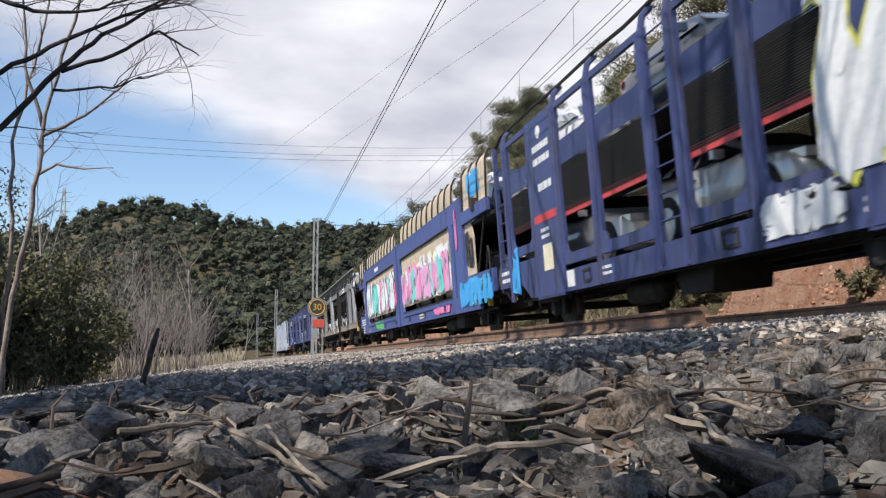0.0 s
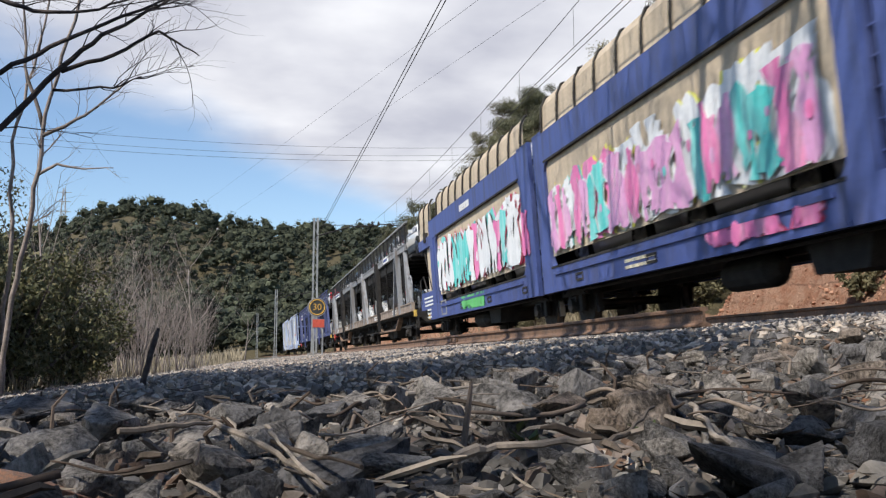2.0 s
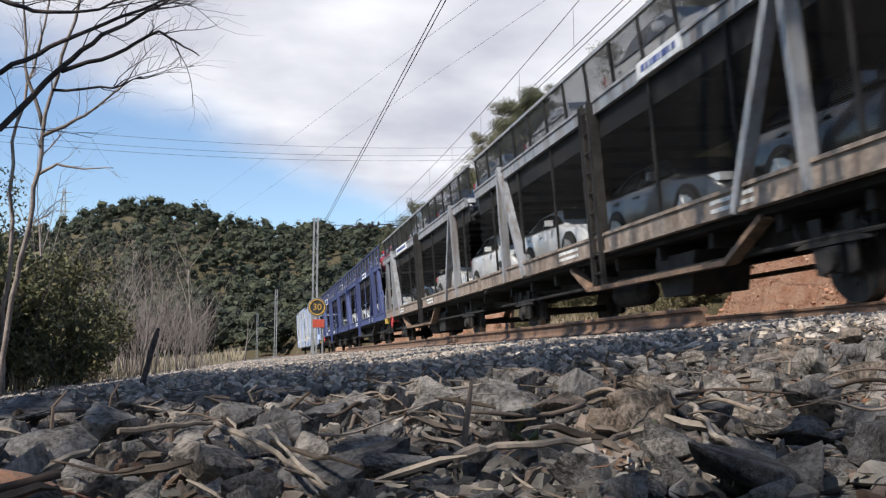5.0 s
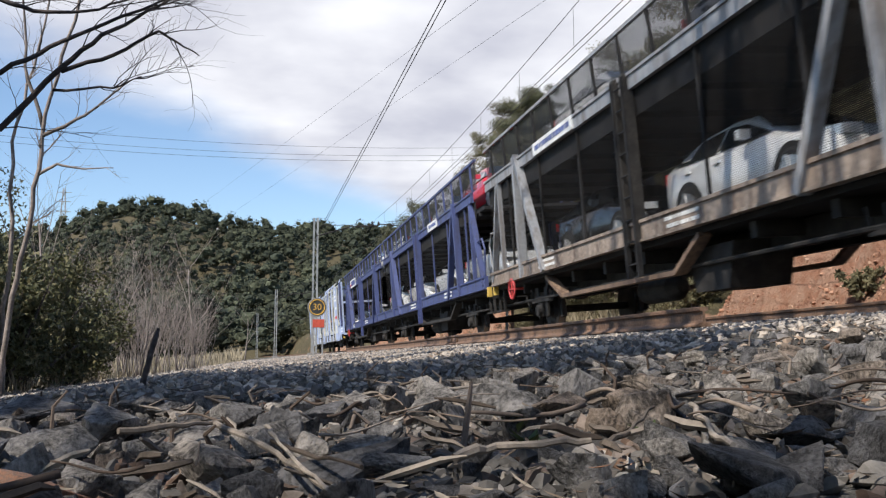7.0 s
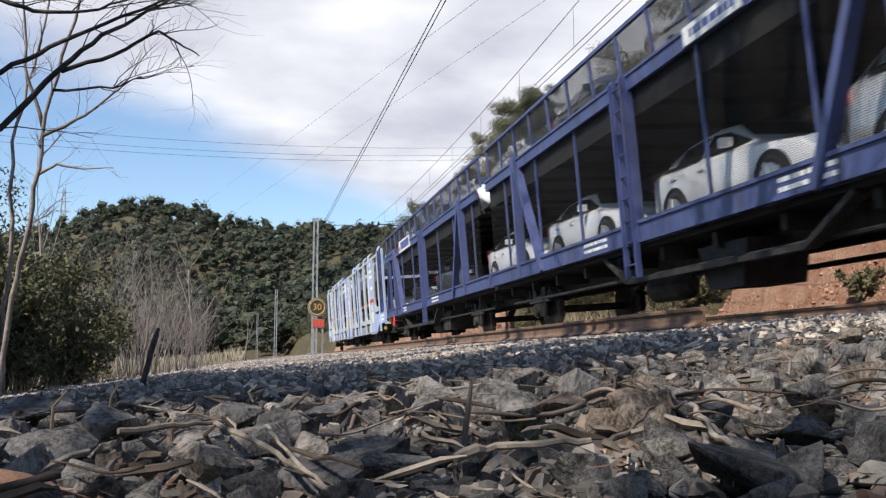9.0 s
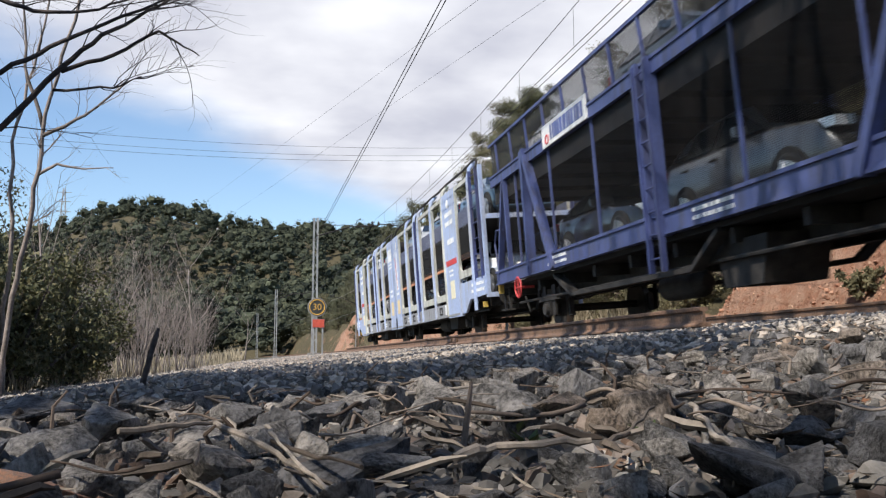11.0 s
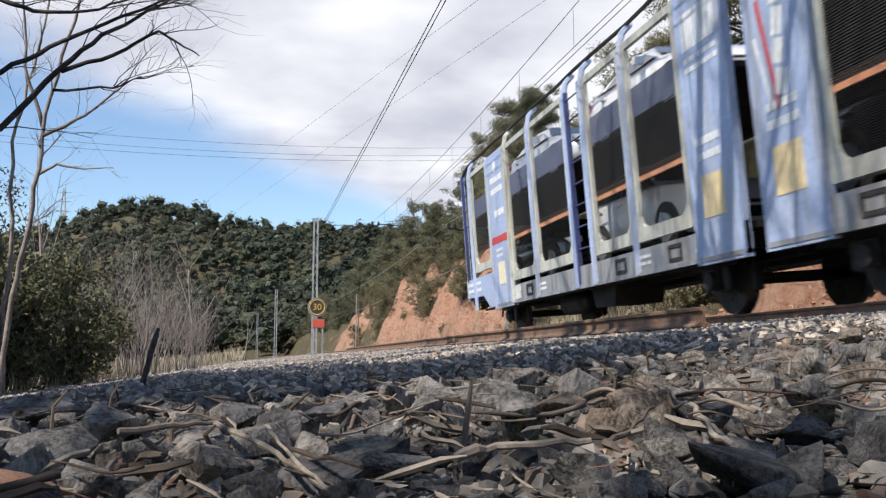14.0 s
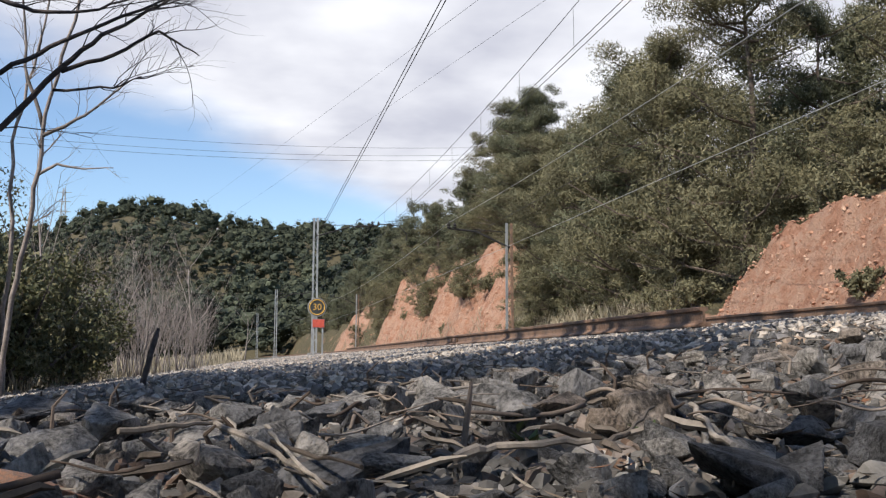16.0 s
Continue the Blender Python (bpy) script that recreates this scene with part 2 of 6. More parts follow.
DIRT = (0.075, 0.06, 0.05)
M["blue"] = streaked("blue_wagon_paint", (0.072, 0.105, 0.30), (0.06, 0.065, 0.12), 0.8)
M["navy"] = streaked("dark_blue_wagon_paint", (0.054, 0.070, 0.19), (0.06, 0.06, 0.085), 0.9)
M["dusk"] = streaked("dusty_navy_wagon_paint", (0.068, 0.088, 0.215), (0.055, 0.055, 0.08), 0.8)
M["pale"] = streaked("faded_blue_wagon_paint", (0.38, 0.46, 0.66), (0.36, 0.35, 0.34), 0.75)
M["ivory"] = streaked("dirty_ivory_paint", (0.52, 0.52, 0.46), (0.20, 0.18, 0.15), 0.8)
M["grey"] = streaked("bleached_grey_paint", (0.29, 0.30, 0.32), (0.15, 0.12, 0.10), 0.9)
M["brown"] = streaked("rust_brown_paint", (0.24, 0.16, 0.11), (0.11, 0.07, 0.05), 0.85, 0.75, 0.25)
M["sill"] = streaked("worn_sill_paint", (0.31, 0.25, 0.205), (0.13, 0.085, 0.06), 0.95, 0.75, 0.3)
M["orange"] = streaked("faded_orange_rail", (0.62, 0.25, 0.12), (0.38, 0.2, 0.12), 0.8)
M["red"] = streaked("red_rail_paint", (0.60, 0.06, 0.06), (0.35, 0.06, 0.06), 0.7)
M["white"] = streaked("white_stencil_paint", (0.80, 0.80, 0.78), (0.5, 0.5, 0.48), 0.6)
M["yellow"] = streaked("yellow_paint", (0.75, 0.50, 0.10), DIRT, 0.5)
M["cream"] = streaked("cream_canvas", (0.56, 0.46, 0.34), (0.38, 0.31, 0.23), 0.8, 0.85)
M["placard"] = streaked("cream_placard", (0.78, 0.72, 0.52), (0.6, 0.5, 0.35), 0.6)
M["amber"] = streaked("faded_amber_placard", (0.74, 0.58, 0.32), (0.6, 0.5, 0.35), 0.7)
M["under"] = material("grimy_underframe", (0.036, 0.032, 0.029), 0.8, var=0.35, scale=5, fine=40, bump=0.3)
M["deck"] = material("dark_deck_steel", (0.020, 0.019, 0.020), 0.9, var=0.3, scale=3, fine=30, bump=0.2)
M["wheel"] = material("wheel_steel", (0.05, 0.042, 0.037), 0.6, metal=0.4, var=0.3, scale=6, fine=30, bump=0.15)
M["tread"] = material("bright_wheel_tread", (0.32, 0.30, 0.28), 0.35, metal=0.9, var=0.15, scale=6, fine=30, bump=0.05)
M["screen"] = screen("slotted_side_screen", (0.034, 0.031, 0.029), 0.032, 0.5)
M["blue_guard"] = screen("blue_slotted_guard", (0.075, 0.095, 0.21), 0.032, 0.84)
M["pale_guard"] = screen("blue_grey_slotted_guard", (0.13, 0.142, 0.205), 0.032, 0.8)
M["fine_screen"] = screen("fine_side_screen", (0.03, 0.027, 0.025), 0.026, 0.07)
M["dark_far_screen"] = screen("darkened_far_screen", (0.02, 0.019, 0.018), 0.03, 0.72)
M["guard_mesh"] = screen("upper_guard_mesh", (0.03, 0.03, 0.032), 0.02, 0.40)
M["graffiti_white"] = streaked("white_spray_paint", (0.82, 0.83, 0.84), (0.62, 0.66, 0.68), 0.6, 0.55, 0.08)
M["graffiti_pink"] = streaked("pink_spray_paint", (0.80, 0.20, 0.45), (0.82, 0.5, 0.62), 0.8, 0.55, 0.1)
M["graffiti_lilac"] = streaked("lilac_spray_paint", (0.74, 0.36, 0.62), (0.84, 0.55, 0.70), 0.8, 0.55, 0.1)
M["graffiti_teal"] = streaked("turquoise_spray_paint", (0.10, 0.62, 0.58), (0.5, 0.75, 0.75), 0.8, 0.55, 0.1)
M["graffiti_red"] = streaked("crimson_spray_paint", (0.50, 0.03, 0.09), (0.4, 0.05, 0.12), 0.8, 0.55, 0.1)
M["graffiti_black"] = streaked("black_spray_paint", (0.03, 0.03, 0.035), (0.06, 0.06, 0.06), 0.6, 0.55, 0.1)
M["graffiti_yellow"] = streaked("lemon_spray_paint", (0.80, 0.78, 0.12), (0.7, 0.7, 0.3), 0.6, 0.55, 0.1)
M["graffiti_sky"] = streaked("sky_blue_spray_paint", (0.06, 0.36, 0.75), (0.1, 0.5, 0.8), 0.8, 0.55, 0.1)
M["graffiti_green"] = streaked("green_spray_paint", (0.14, 0.55, 0.17), (0.2, 0.5, 0.25), 0.8, 0.55, 0.1)
M["rubber"] = material("rubber", (0.02, 0.02, 0.02), 0.85, var=0.2, scale=8, fine=60, bump=0.1)


def gloss(name, col, rough=0.25, metal=0.0, coat=0.6):
    mt = material(name, col, rough, metal, var=0.02, scale=2, fine=30, bump=0.0)
    mt.node_tree.nodes["Principled BSDF"].inputs["Coat Weight"].default_value = coat
    return mt


CAR = {"white": gloss("white_car_paint", (0.78, 0.78, 0.78)), "silver": gloss("silver_car_paint", (0.58, 0.59, 0.60), 0.3, 0.35), "grey": gloss("grey_car_paint", (0.10, 0.105, 0.11), 0.3, 0.5),
       "black": gloss("black_car_paint", (0.012, 0.013, 0.016), 0.2), "red": gloss("red_car_paint", (0.62, 0.03, 0.05)), "blue": gloss("blue_car_paint", (0.03, 0.06, 0.16), 0.25, 0.3), "petrol": gloss("blue_grey_car_paint", (0.10, 0.16, 0.22), 0.3, 0.4)}
M["glass"] = gloss("dark_car_glass", (0.015, 0.018, 0.02), 0.06, 0.0, 0.3)
M["alloy"] = material("alloy_rim", (0.55, 0.55, 0.56), 0.3, metal=0.8, var=0.05, scale=6, fine=20, bump=0.0)
M["lamp"] = gloss("lamp_glass", (0.7, 0.72, 0.75), 0.08, 0.2)
M["tail"] = gloss("tail_lamp_glass", (0.45, 0.02, 0.02), 0.15)

TRAIN = []  # keyed things: object, metres along the track at the start, x, z, turned round
WHEELS = []  # wheelsets to turn: object, local place


def P(parent, name, mt, draw, label=""):
    bm = bmesh.new()
    draw(bm)
    return part(name, bm, M[mt] if isinstance(mt, str) else mt, parent, label)


def bars(parent, name, mt, x, y0, y1, z0, z1, rows, seed, label=""):
    """Rows of short marks where the lettering is too small or not to be copied."""
    rnd = random.Random(seed)

    def draw(bm):
        h = (z1 - z0) / (rows * 2 - 1)
        for r in range(rows):
            y = y0
            while y < y1 - 0.03:
                w = min(rnd.uniform(0.05, 0.17), y1 - y)
                box(bm, x - 0.006, x + 0.004, y, y + w, z1 - (2 * r + 1) * h, z1 - 2 * r * h)
                y += w + rnd.uniform(0.02, 0.06)
    return tagged(P(parent, name, mt, draw, label), kind="stuff")


def ladder(parent, mt, x, y0, y1, z0, z1, rungs):
    ob = P(parent, "ladder", mt, lambda bm: (box(bm, x - 0.05, x + 0.03, y0, y0 + 0.06, z0, z1), box(bm, x - 0.05, x + 0.03, y1 - 0.06, y1, z0, z1)))
    for k in range(rungs):
        z = z0 + (k + 0.6) * (z1 - z0) / rungs
        P(ob, "rung", mt, lambda bm: tube(bm, [(x - 0.01, y0 + 0.05, z), (x - 0.01, y1 - 0.05, z)], 0.016, 6))
    return ob


def ring_frame(bm, x0, x1, y0, y1, z0, z1, w):
    box(bm, x0, x1, y0, y1, z0, z0 + w)
    box(bm, x0, x1, y0, y1, z1 - w, z1)
    box(bm, x0, x1, y0, y0 + w, z0 + w, z1 - w)
    box(bm, x0, x1, y1 - w, y1, z0 + w, z1 - w)


def wheelset(parent, y):
    """Two wheels on an axle, with axle boxes and springs on the wagon."""
    ob = P(parent, "wheelset", "wheel", lambda bm: tube(bm, [(-0.95, 0, 0), (0.95, 0, 0)], 0.08, 10))
    for s in (-1, 1):
        def disc(bm):
            tube(bm, [(s * 0.78, 0, 0), (s * 0.79, 0, 0), (s * 0.80, 0, 0), (s * 0.93, 0, 0)], [0.485, 0.485, 0.46, 0.45], 28)
            tube(bm, [(s * 0.93, 0, 0), (s * 0.97, 0, 0)], [0.15, 0.12], 16)
            for k in range(6):
                a = k * math.pi / 3
                tube(bm, [(s * 0.925, 0.26 * math.cos(a), 0.26 * math.sin(a)), (s * 0.94, 0.26 * math.cos(a), 0.26 * math.sin(a))], 0.03, 8)
        w = P(ob, "wheel", "wheel", disc)
        P(w, "tyre", "tread", lambda bm: tube(bm, [(s * 0.805, 0, 0), (s * 0.925, 0, 0)], [0.463, 0.455], 28))
    WHEELS.append((ob, (0, y, 0.46)))
    for s in (-1, 1):
        P(parent, "axle_box", "under", lambda bm: (box(bm, s * 1.08 - 0.1, s * 1.08 + 0.1, y - 0.14, y + 0.14, 0.34, 0.62), tube(bm, [(s * 1.1, y, 0.46), (s * 1.26, y, 0.46)], [0.14, 0.12], 12)))
        for k in (-1, 1):
            P(parent, "horn_guide", "under", lambda bm: prism(bm, [(y + k * 0.2, 0.3), (y + k * 0.34, 0.34), (y + k * 0.42, 0.95), (y + k * 0.2, 0.95)], "x", s * 1.12 - 0.02, s * 1.12 + 0.02))
            P(parent, "spring_link", "under", lambda bm: tube(bm, [(s * 1.12, y + k * 0.62, 0.66), (s * 1.12, y + k * 0.7, 0.95)], 0.025, 6))
        P(parent, "leaf_spring", "under", lambda bm: prism(bm, [(y - 0.64, 0.64), (y + 0.64, 0.64), (y + 0.62, 0.67), (y + 0.4, 0.72), (y + 0.2, 0.77), (y - 0.2, 0.77), (y - 0.4, 0.72), (y - 0.62, 0.67)], "x", s * 1.12 - 0.05, s * 1.12 + 0.05))
        P(parent, "brake_shoe", "under", lambda bm: prism(bm, [(y - 0.62, 0.3), (y - 0.5, 0.28), (y - 0.48, 0.62), (y - 0.58, 0.66)], "x", s * 0.86 - 0.05, s * 0.86 + 0.05))


def coupling(parent, y, way):
    """Buffers and hook at a wagon's end."""
    for s in (-0.95, 0.95):
        P(parent, "buffer", "under", lambda bm: (tube(bm, [(s, y, 1.02), (s, y + way * 0.32, 1.02)], 0.11, 12), tube(bm, [(s, y + way * 0.32, 1.02), (s, y + way * 0.37, 1.02)], [0.24, 0.25], 18)))
    P(parent, "coupling_hook", "under", lambda bm: (box(bm, -0.07, 0.07, min(y, y + way * 0.35), max(y, y + way * 0.35), 0.92, 1.06), tube(bm, [(0, y + way * 0.3, 0.95), (0.05, y + way * 0.36, 0.7), (0, y + way * 0.3, 0.55)], 0.03, 6)))
    P(parent, "brake_hose", "rubber", lambda bm: tube(bm, [(-0.4, y, 0.95), (-0.42, y + way * 0.2, 0.75), (-0.4, y + way * 0.34, 0.55), (-0.36, y + way * 0.45, 0.62)], 0.025, 6))


def empty_thing(name, label, category, group=""):
    return tagged(new(name), label, category, group)


def underframe(w, y0, y1, z=1.0):
    for x in (-0.45, 0.45):
        P(w, "frame_beam", "under", lambda bm: box(bm, x - 0.1, x + 0.1, y0 + 0.2, y1 - 0.2, z - 0.32, z))
    for y in np.arange(y0 + 0.4, y1 - 0.4, 1.6):
        P(w, "cross_member", "under", lambda bm: box(bm, -1.2, 1.2, y, y + 0.12, z - 0.2, z))
    mid = (y0 + y1) / 2
    P(w, "brake_tank", "under", lambda bm: tube(bm, [(-0.75, mid - 0.2, 0.52), (-0.75, mid, 0.52), (-0.75, mid + 1.0, 0.52), (-0.75, mid + 1.2, 0.52)], [0.1, 0.22, 0.22, 0.1], 14))
    P(w, "equipment_box", "under", lambda bm: prism(bm, [(mid - 2.4, 0.95), (mid - 2.2, 0.35), (mid - 1.3, 0.35), (mid - 1.1, 0.95)], "x", -1.1, -0.2))
    P(w, "brake_pipe", "under", lambda bm: tube(bm, [(-1.15, y0 + 0.8, 0.72), (-1.15, y1 - 0.8, 0.72)], 0.03, 6))


def graffiti(w, x, y0, y1, z0, z1, n, fills, edge, seed):
    """Fat overlapping spray-painted strokes, each a thin layer of paint."""
    rnd = random.Random(seed)
    step_y = (y1 - y0) / n
    for k in range(n):
        c = y0 + (k + 0.5) * step_y
        strokes = []
        for j in range(rnd.choice((3, 4, 4))):
            a = (c + rnd.uniform(-0.42, 0.42) * step_y, z0 + rnd.uniform(0.0, 0.25) * (z1 - z0))
            b = (c + rnd.uniform(-0.42, 0.42) * step_y, z1 - rnd.uniform(0.0, 0.3) * (z1 - z0))
            m_ = (c + rnd.uniform(-0.6, 0.6) * step_y, (z0 + z1) / 2 + rnd.uniform(-0.2, 0.2) * (z1 - z0))
            strokes.append((a, m_, b))
        wd = rnd.uniform(0.30, 0.42) * step_y

        def layer(bm, width, depth):
            for st in strokes:
                pts = [np.array(st[0]), np.array(st[1]), np.array(st[2])]
                line = [(1 - t) ** 2 * pts[0] + 2 * t * (1 - t) * pts[1] + t * t * pts[2] for t in np.linspace(0, 1, 9)]
                sides = []
                for i, p in enumerate(line):
                    d = line[min(i + 1, 8)] - line[max(i - 1, 0)]
                    d = d / max(np.linalg.norm(d), 1e-6)
                    q = width * (0.75 + 0.5 * math.sin(i * 0.8 + k))
                    nrm = np.array((-d[1], d[0])) * q
                    sides.append((np.clip(p + nrm, (y0, z0), (y1, z1)), np.clip(p - nrm, (y0, z0), (y1, z1))))
                vs = [[bm.verts.new((x - depth, u[0], u[1])) for u in s] for s in sides]
                for r0, r1 in zip(vs, vs[1:]):
                    bm.faces.new((r0[0], r0[1], r1[1], r1[0]))
                depth += 0.0007
        P(w, "paint_outline", edge if isinstance(edge, str) else rnd.choice(edge), lambda bm: layer(bm, wd * 1.3, 0.006 + 0.004 * (k % 3)))
        P(w, "paint_letter", rnd.choice(fills), lambda bm: layer(bm, wd, 0.020 + 0.004 * (k % 3)))
        if rnd.random() < 0.8:
            yy, zz, r = c + rnd.uniform(-0.3, 0.3) * step_y, rnd.uniform(z0 + 0.3 * (z1 - z0), z0 + 0.7 * (z1 - z0)), rnd.uniform(0.08, 0.2) * step_y
            P(w, "paint_spot", rnd.choice(fills), lambda bm: bm.faces.new([bm.verts.new((x - 0.036, yy + r * math.cos(a), zz + 1.4 * r * math.sin(a))) for a in np.linspace(0, 2 * math.pi, 9)[:-1]]))


def panel_wagon(s0, body, frame_mt, rail_mt, label, tags):
    """Articulated two-unit enclosed double-deck carrier: solid panels between tall screened bays."""
    w = empty_thing("car_carrier_wagon", label, "railway wagon", "wagons of the train")
    L = 28.95
    for unit in (0, 1):
        def Y(v, u=unit):
            return v if u == 0 else L - v

        def span(a, b):
            return (min(Y(a), Y(b)), max(Y(a), Y(b)))
        y0, y1 = span(0.0, 14.25)
        P(w, "lower_deck", "deck", lambda bm: box(bm, -1.34, 1.34, y0 + 0.1, y1 - 0.05, 1.02, 1.1))
        P(w, "upper_deck", "deck", lambda bm: box(bm, -1.30, 1.30, y0 + 0.1, y1 - 0.05, 3.02, 3.10))
        underframe(w, y0, y1)
        for s in (-1, 1):
            X = s * 1.4
            a, b = span(0, 3.0)
            P(w, "end_skirt", body, lambda bm: (prism(bm, [(Y(0), 1.08), (Y(0), 1.55), (Y(3.0), 1.55), (Y(3.0), 0.72), (Y(2.3), 0.72), (Y(1.7), 1.05)], "x", X - 0.03, X + 0.03)))
            a, b = span(3.0, 14.25)
            P(w, "skirt", frame_mt if frame_mt == "navy" else "grey", lambda bm: (box(bm, X - 0.03, X + 0.03, a, b, 0.70, 1.10), box(bm, X - 0.05, X + 0.05, a, b, 0.70, 0.76)))
            for c, d in ((2.8, 4.45), (13.05, 14.25)):
                a, b = span(c, d)
                P(w, "side_panel", body, lambda bm: prism(bm, [(X - 0.052, a), (X + 0.052, a), (X + 0.052, a + 0.05), (X + 0.04, a + 0.06), (X + 0.04, b - 0.06), (X + 0.052, b - 0.05), (X + 0.052, b), (X - 0.052, b), (X - 0.052, b - 0.05), (X - 0.04, b - 0.06), (X - 0.04, a + 0.06), (X - 0.052, a + 0.05)], "z", 0.66, 4.32))
            for c, d, zb in ((1.12, 2.78, 1.68), (4.5, 6.2, 1.2), (6.35, 8.45, 1.2), (9.5, 11.1, 1.2), (11.25, 13.0, 1.2)):
                a, b = span(c, d)
                P(w, "bay_frame", frame_mt, lambda bm: (ring_frame(bm, X - 0.035, X + 0.035, a, b, zb, 4.3, 0.11), box(bm, X - 0.034, X + 0.034, a + 0.1, b - 0.1, zb + 0.1, zb + 0.2)))
                P(w, "screen", "screen", lambda bm: box(bm, X * 0.985 - 0.004, X * 0.985 + 0.004, a + 0.1, b - 0.1, 2.2, 3.1))
                if body == "pale" and zb < 1.5:
                    P(w, "lower_mesh", "fine_screen", lambda bm: box(bm, X * 0.985 - 0.004, X * 0.985 + 0.004, a + 0.1, b - 0.1, zb + 0.19, 2.12))
                P(w, "deck_guard", "blue_guard" if body == "navy" else "pale_guard", lambda bm: box(bm, X * 0.985 - 0.004, X * 0.985 + 0.004, a + 0.1, b - 0.1, 3.1, 3.56))
                for ya, sg in ((a + 0.1, 1), (b - 0.1, -1)):
                    P(w, "corner_gusset", frame_mt, lambda bm: prism(bm, [(ya, zb + 0.19), (ya + sg * 0.2, zb + 0.19), (ya + sg * 0.08, zb + 0.26), (ya, zb + 0.4)], "x", X - 0.03, X + 0.03))
                P(w, "guard_rail", rail_mt, lambda bm: box(bm, X * 0.965 - 0.02, X * 0.965 + 0.02, a, b, 2.12 if zb < 1.5 else 2.2, 2.28 if zb < 1.5 else 2.36))
            for c in (1.02, 6.28, 8.55, 9.42, 11.18, 4.47):
                def post(bm):
                    tube(bm, [(X + s * 0.04, Y(c), 0.72), (X + s * 0.05, Y(c), 2.6), (X + s * 0.03, Y(c), 4.2), (X - s * 0.04, Y(c), 4.5), (X - s * 0.2, Y(c), 4.66)], 0.055, 6)
                P(w, "post", body if body == "navy" else random.Random(int(c * 10)).choice((body, frame_mt)), post)
            a, b = span(8.6, 9.36)
            ladder(w, "navy", X, a, b, 0.78, 4.3, 9)
            a, b = span(0.2, 0.95)
            ladder(w, "navy", X, a, b, 1.5, 4.4, 7)
            a, b = span(0.15, 14.1)
            P(w, "top_rail", "under", lambda bm: tube(bm, [(X, a, 4.35), (X - s * 0.1, a + 0.3, 4.62)] + [(X - s * 0.12, q, 4.66 + 0.02 * math.sin(q * 2)) for q in np.linspace(a + 0.6, b - 0.6, 12)] + [(X - s * 0.1, b - 0.3, 4.62), (X, b, 4.35)], 0.035, 6))
            if s < 0:
                a, b = span(2.95, 4.35)
                xs = -1.44
                P(w, "placard", "placard", lambda bm: box(bm, xs - 0.008, xs + 0.004, a + 0.45, a + 1.0, 1.2, 1.72))
                P(w, "stripe", rail_mt if rail_mt == "red" else "red", lambda bm: box(bm, xs - 0.007, xs + 0.004, a, b, 2.18, 2.34))
                bars(w, "stencil", "white", xs, a + 0.2, b - 0.35, 2.8, 2.95, 1, unit + 1)
                bars(w, "stencil", "white", xs, a + 0.2, b - 0.2, 3.35, 3.75, 2, unit + 3)
                bars(w, "stencil", "white", xs, a + 0.55, b - 0.35, 1.85, 2.05, 2, unit + 5)
                P(w, "round_emblem", "white", lambda bm: tube(bm, [(xs - 0.012, a + 0.75, 3.98), (xs + 0.004, a + 0.75, 3.98)], [0.13, 0.13], 18))
                a, b = span(13.1, 14.2)
                P(w, "placard", "amber" if body == "pale" else "placard", lambda bm: box(bm, xs - 0.008, xs + 0.004, a + 0.3, a + 0.85, 1.25, 1.8))
                if body == "pale" and unit == 0:
                    for j, (q, ln) in enumerate(((4.1, 0.3), (3.7, 0.34), (3.3, 0.3), (2.95, 0.26), (2.62, 0.28))):
                        P(w, "emblem_bar", "white", lambda bm: beam(bm, (xs, a + 0.42 + 0.02 * j, q), (xs, a + 0.50 + 0.02 * j, q - ln), 0.012, 0.2, (0, 1, 0)))
                    P(w, "emblem_stroke", "red", lambda bm: beam(bm, (xs, a + 0.86, 3.5), (xs, a + 0.62, 2.2), 0.012, 0.07, (0, 1, 0)))
                    P(w, "emblem_stroke", "white", lambda bm: (beam(bm, (xs, a + 0.98, 3.1), (xs, a + 0.74, 2.2), 0.012, 0.05, (0, 1, 0)), beam(bm, (xs, a + 0.8, 3.72), (xs, b - 0.05, 3.62), 0.012, 0.06)))
                else:
                    bars(w, "stencil", "white", xs, a + 0.15, b - 0.1, 3.5, 4.0, 1, unit + 9)
                    bars(w, "stencil", "white", xs, a + 0.15, b - 0.1, 3.2, 3.4, 2, unit + 19)
                bars(w, "stencil", "white", xs, a + 0.3, b - 0.2, 2.0, 2.3, 2, unit + 11)
                a, b = span(0.15, 1.5)
                bars(w, "stencil", "white", -1.43, a, b, 1.2, 1.45, 2, unit + 13)
                for c in (5.4, 10.3, 12.2):
                    a, b = span(c, c + 0.4)
                    P(w, "skirt_pocket", "under", lambda bm: ring_frame(bm, -1.445, -1.42, a, b, 0.8, 1.04, 0.05))
                    bars(w, "stencil", "white", -1.43, a - 0.9, a - 0.4, 0.85, 1.0, 2, int(c * 7))
                a, b = span(4.6, 4.95)
                P(w, "document_plate", "white", lambda bm: box(bm, -1.445, -1.42, a, b, 0.78, 1.08))
        for sx in (-1.35, 1.35):
            P(w, "end_post", body, lambda bm: box(bm, sx - 0.05, sx + 0.05, Y(0.02) - 0.05, Y(0.02) + 0.05, 1.0, 4.4))
        for cz in (1.0, 3.0):
            P(w, "end_sill", body, lambda bm: box(bm, -1.3, 1.3, Y(0.02) - 0.05, Y(0.02) + 0.05, cz, cz + 0.12))
        P(w, "warning_lamp", "yellow", lambda bm: box(bm, -1.36, -1.25, Y(0.6) - 0.05, Y(0.6) + 0.05, 0.78, 0.92))
        wheelset(w, Y(3.1))
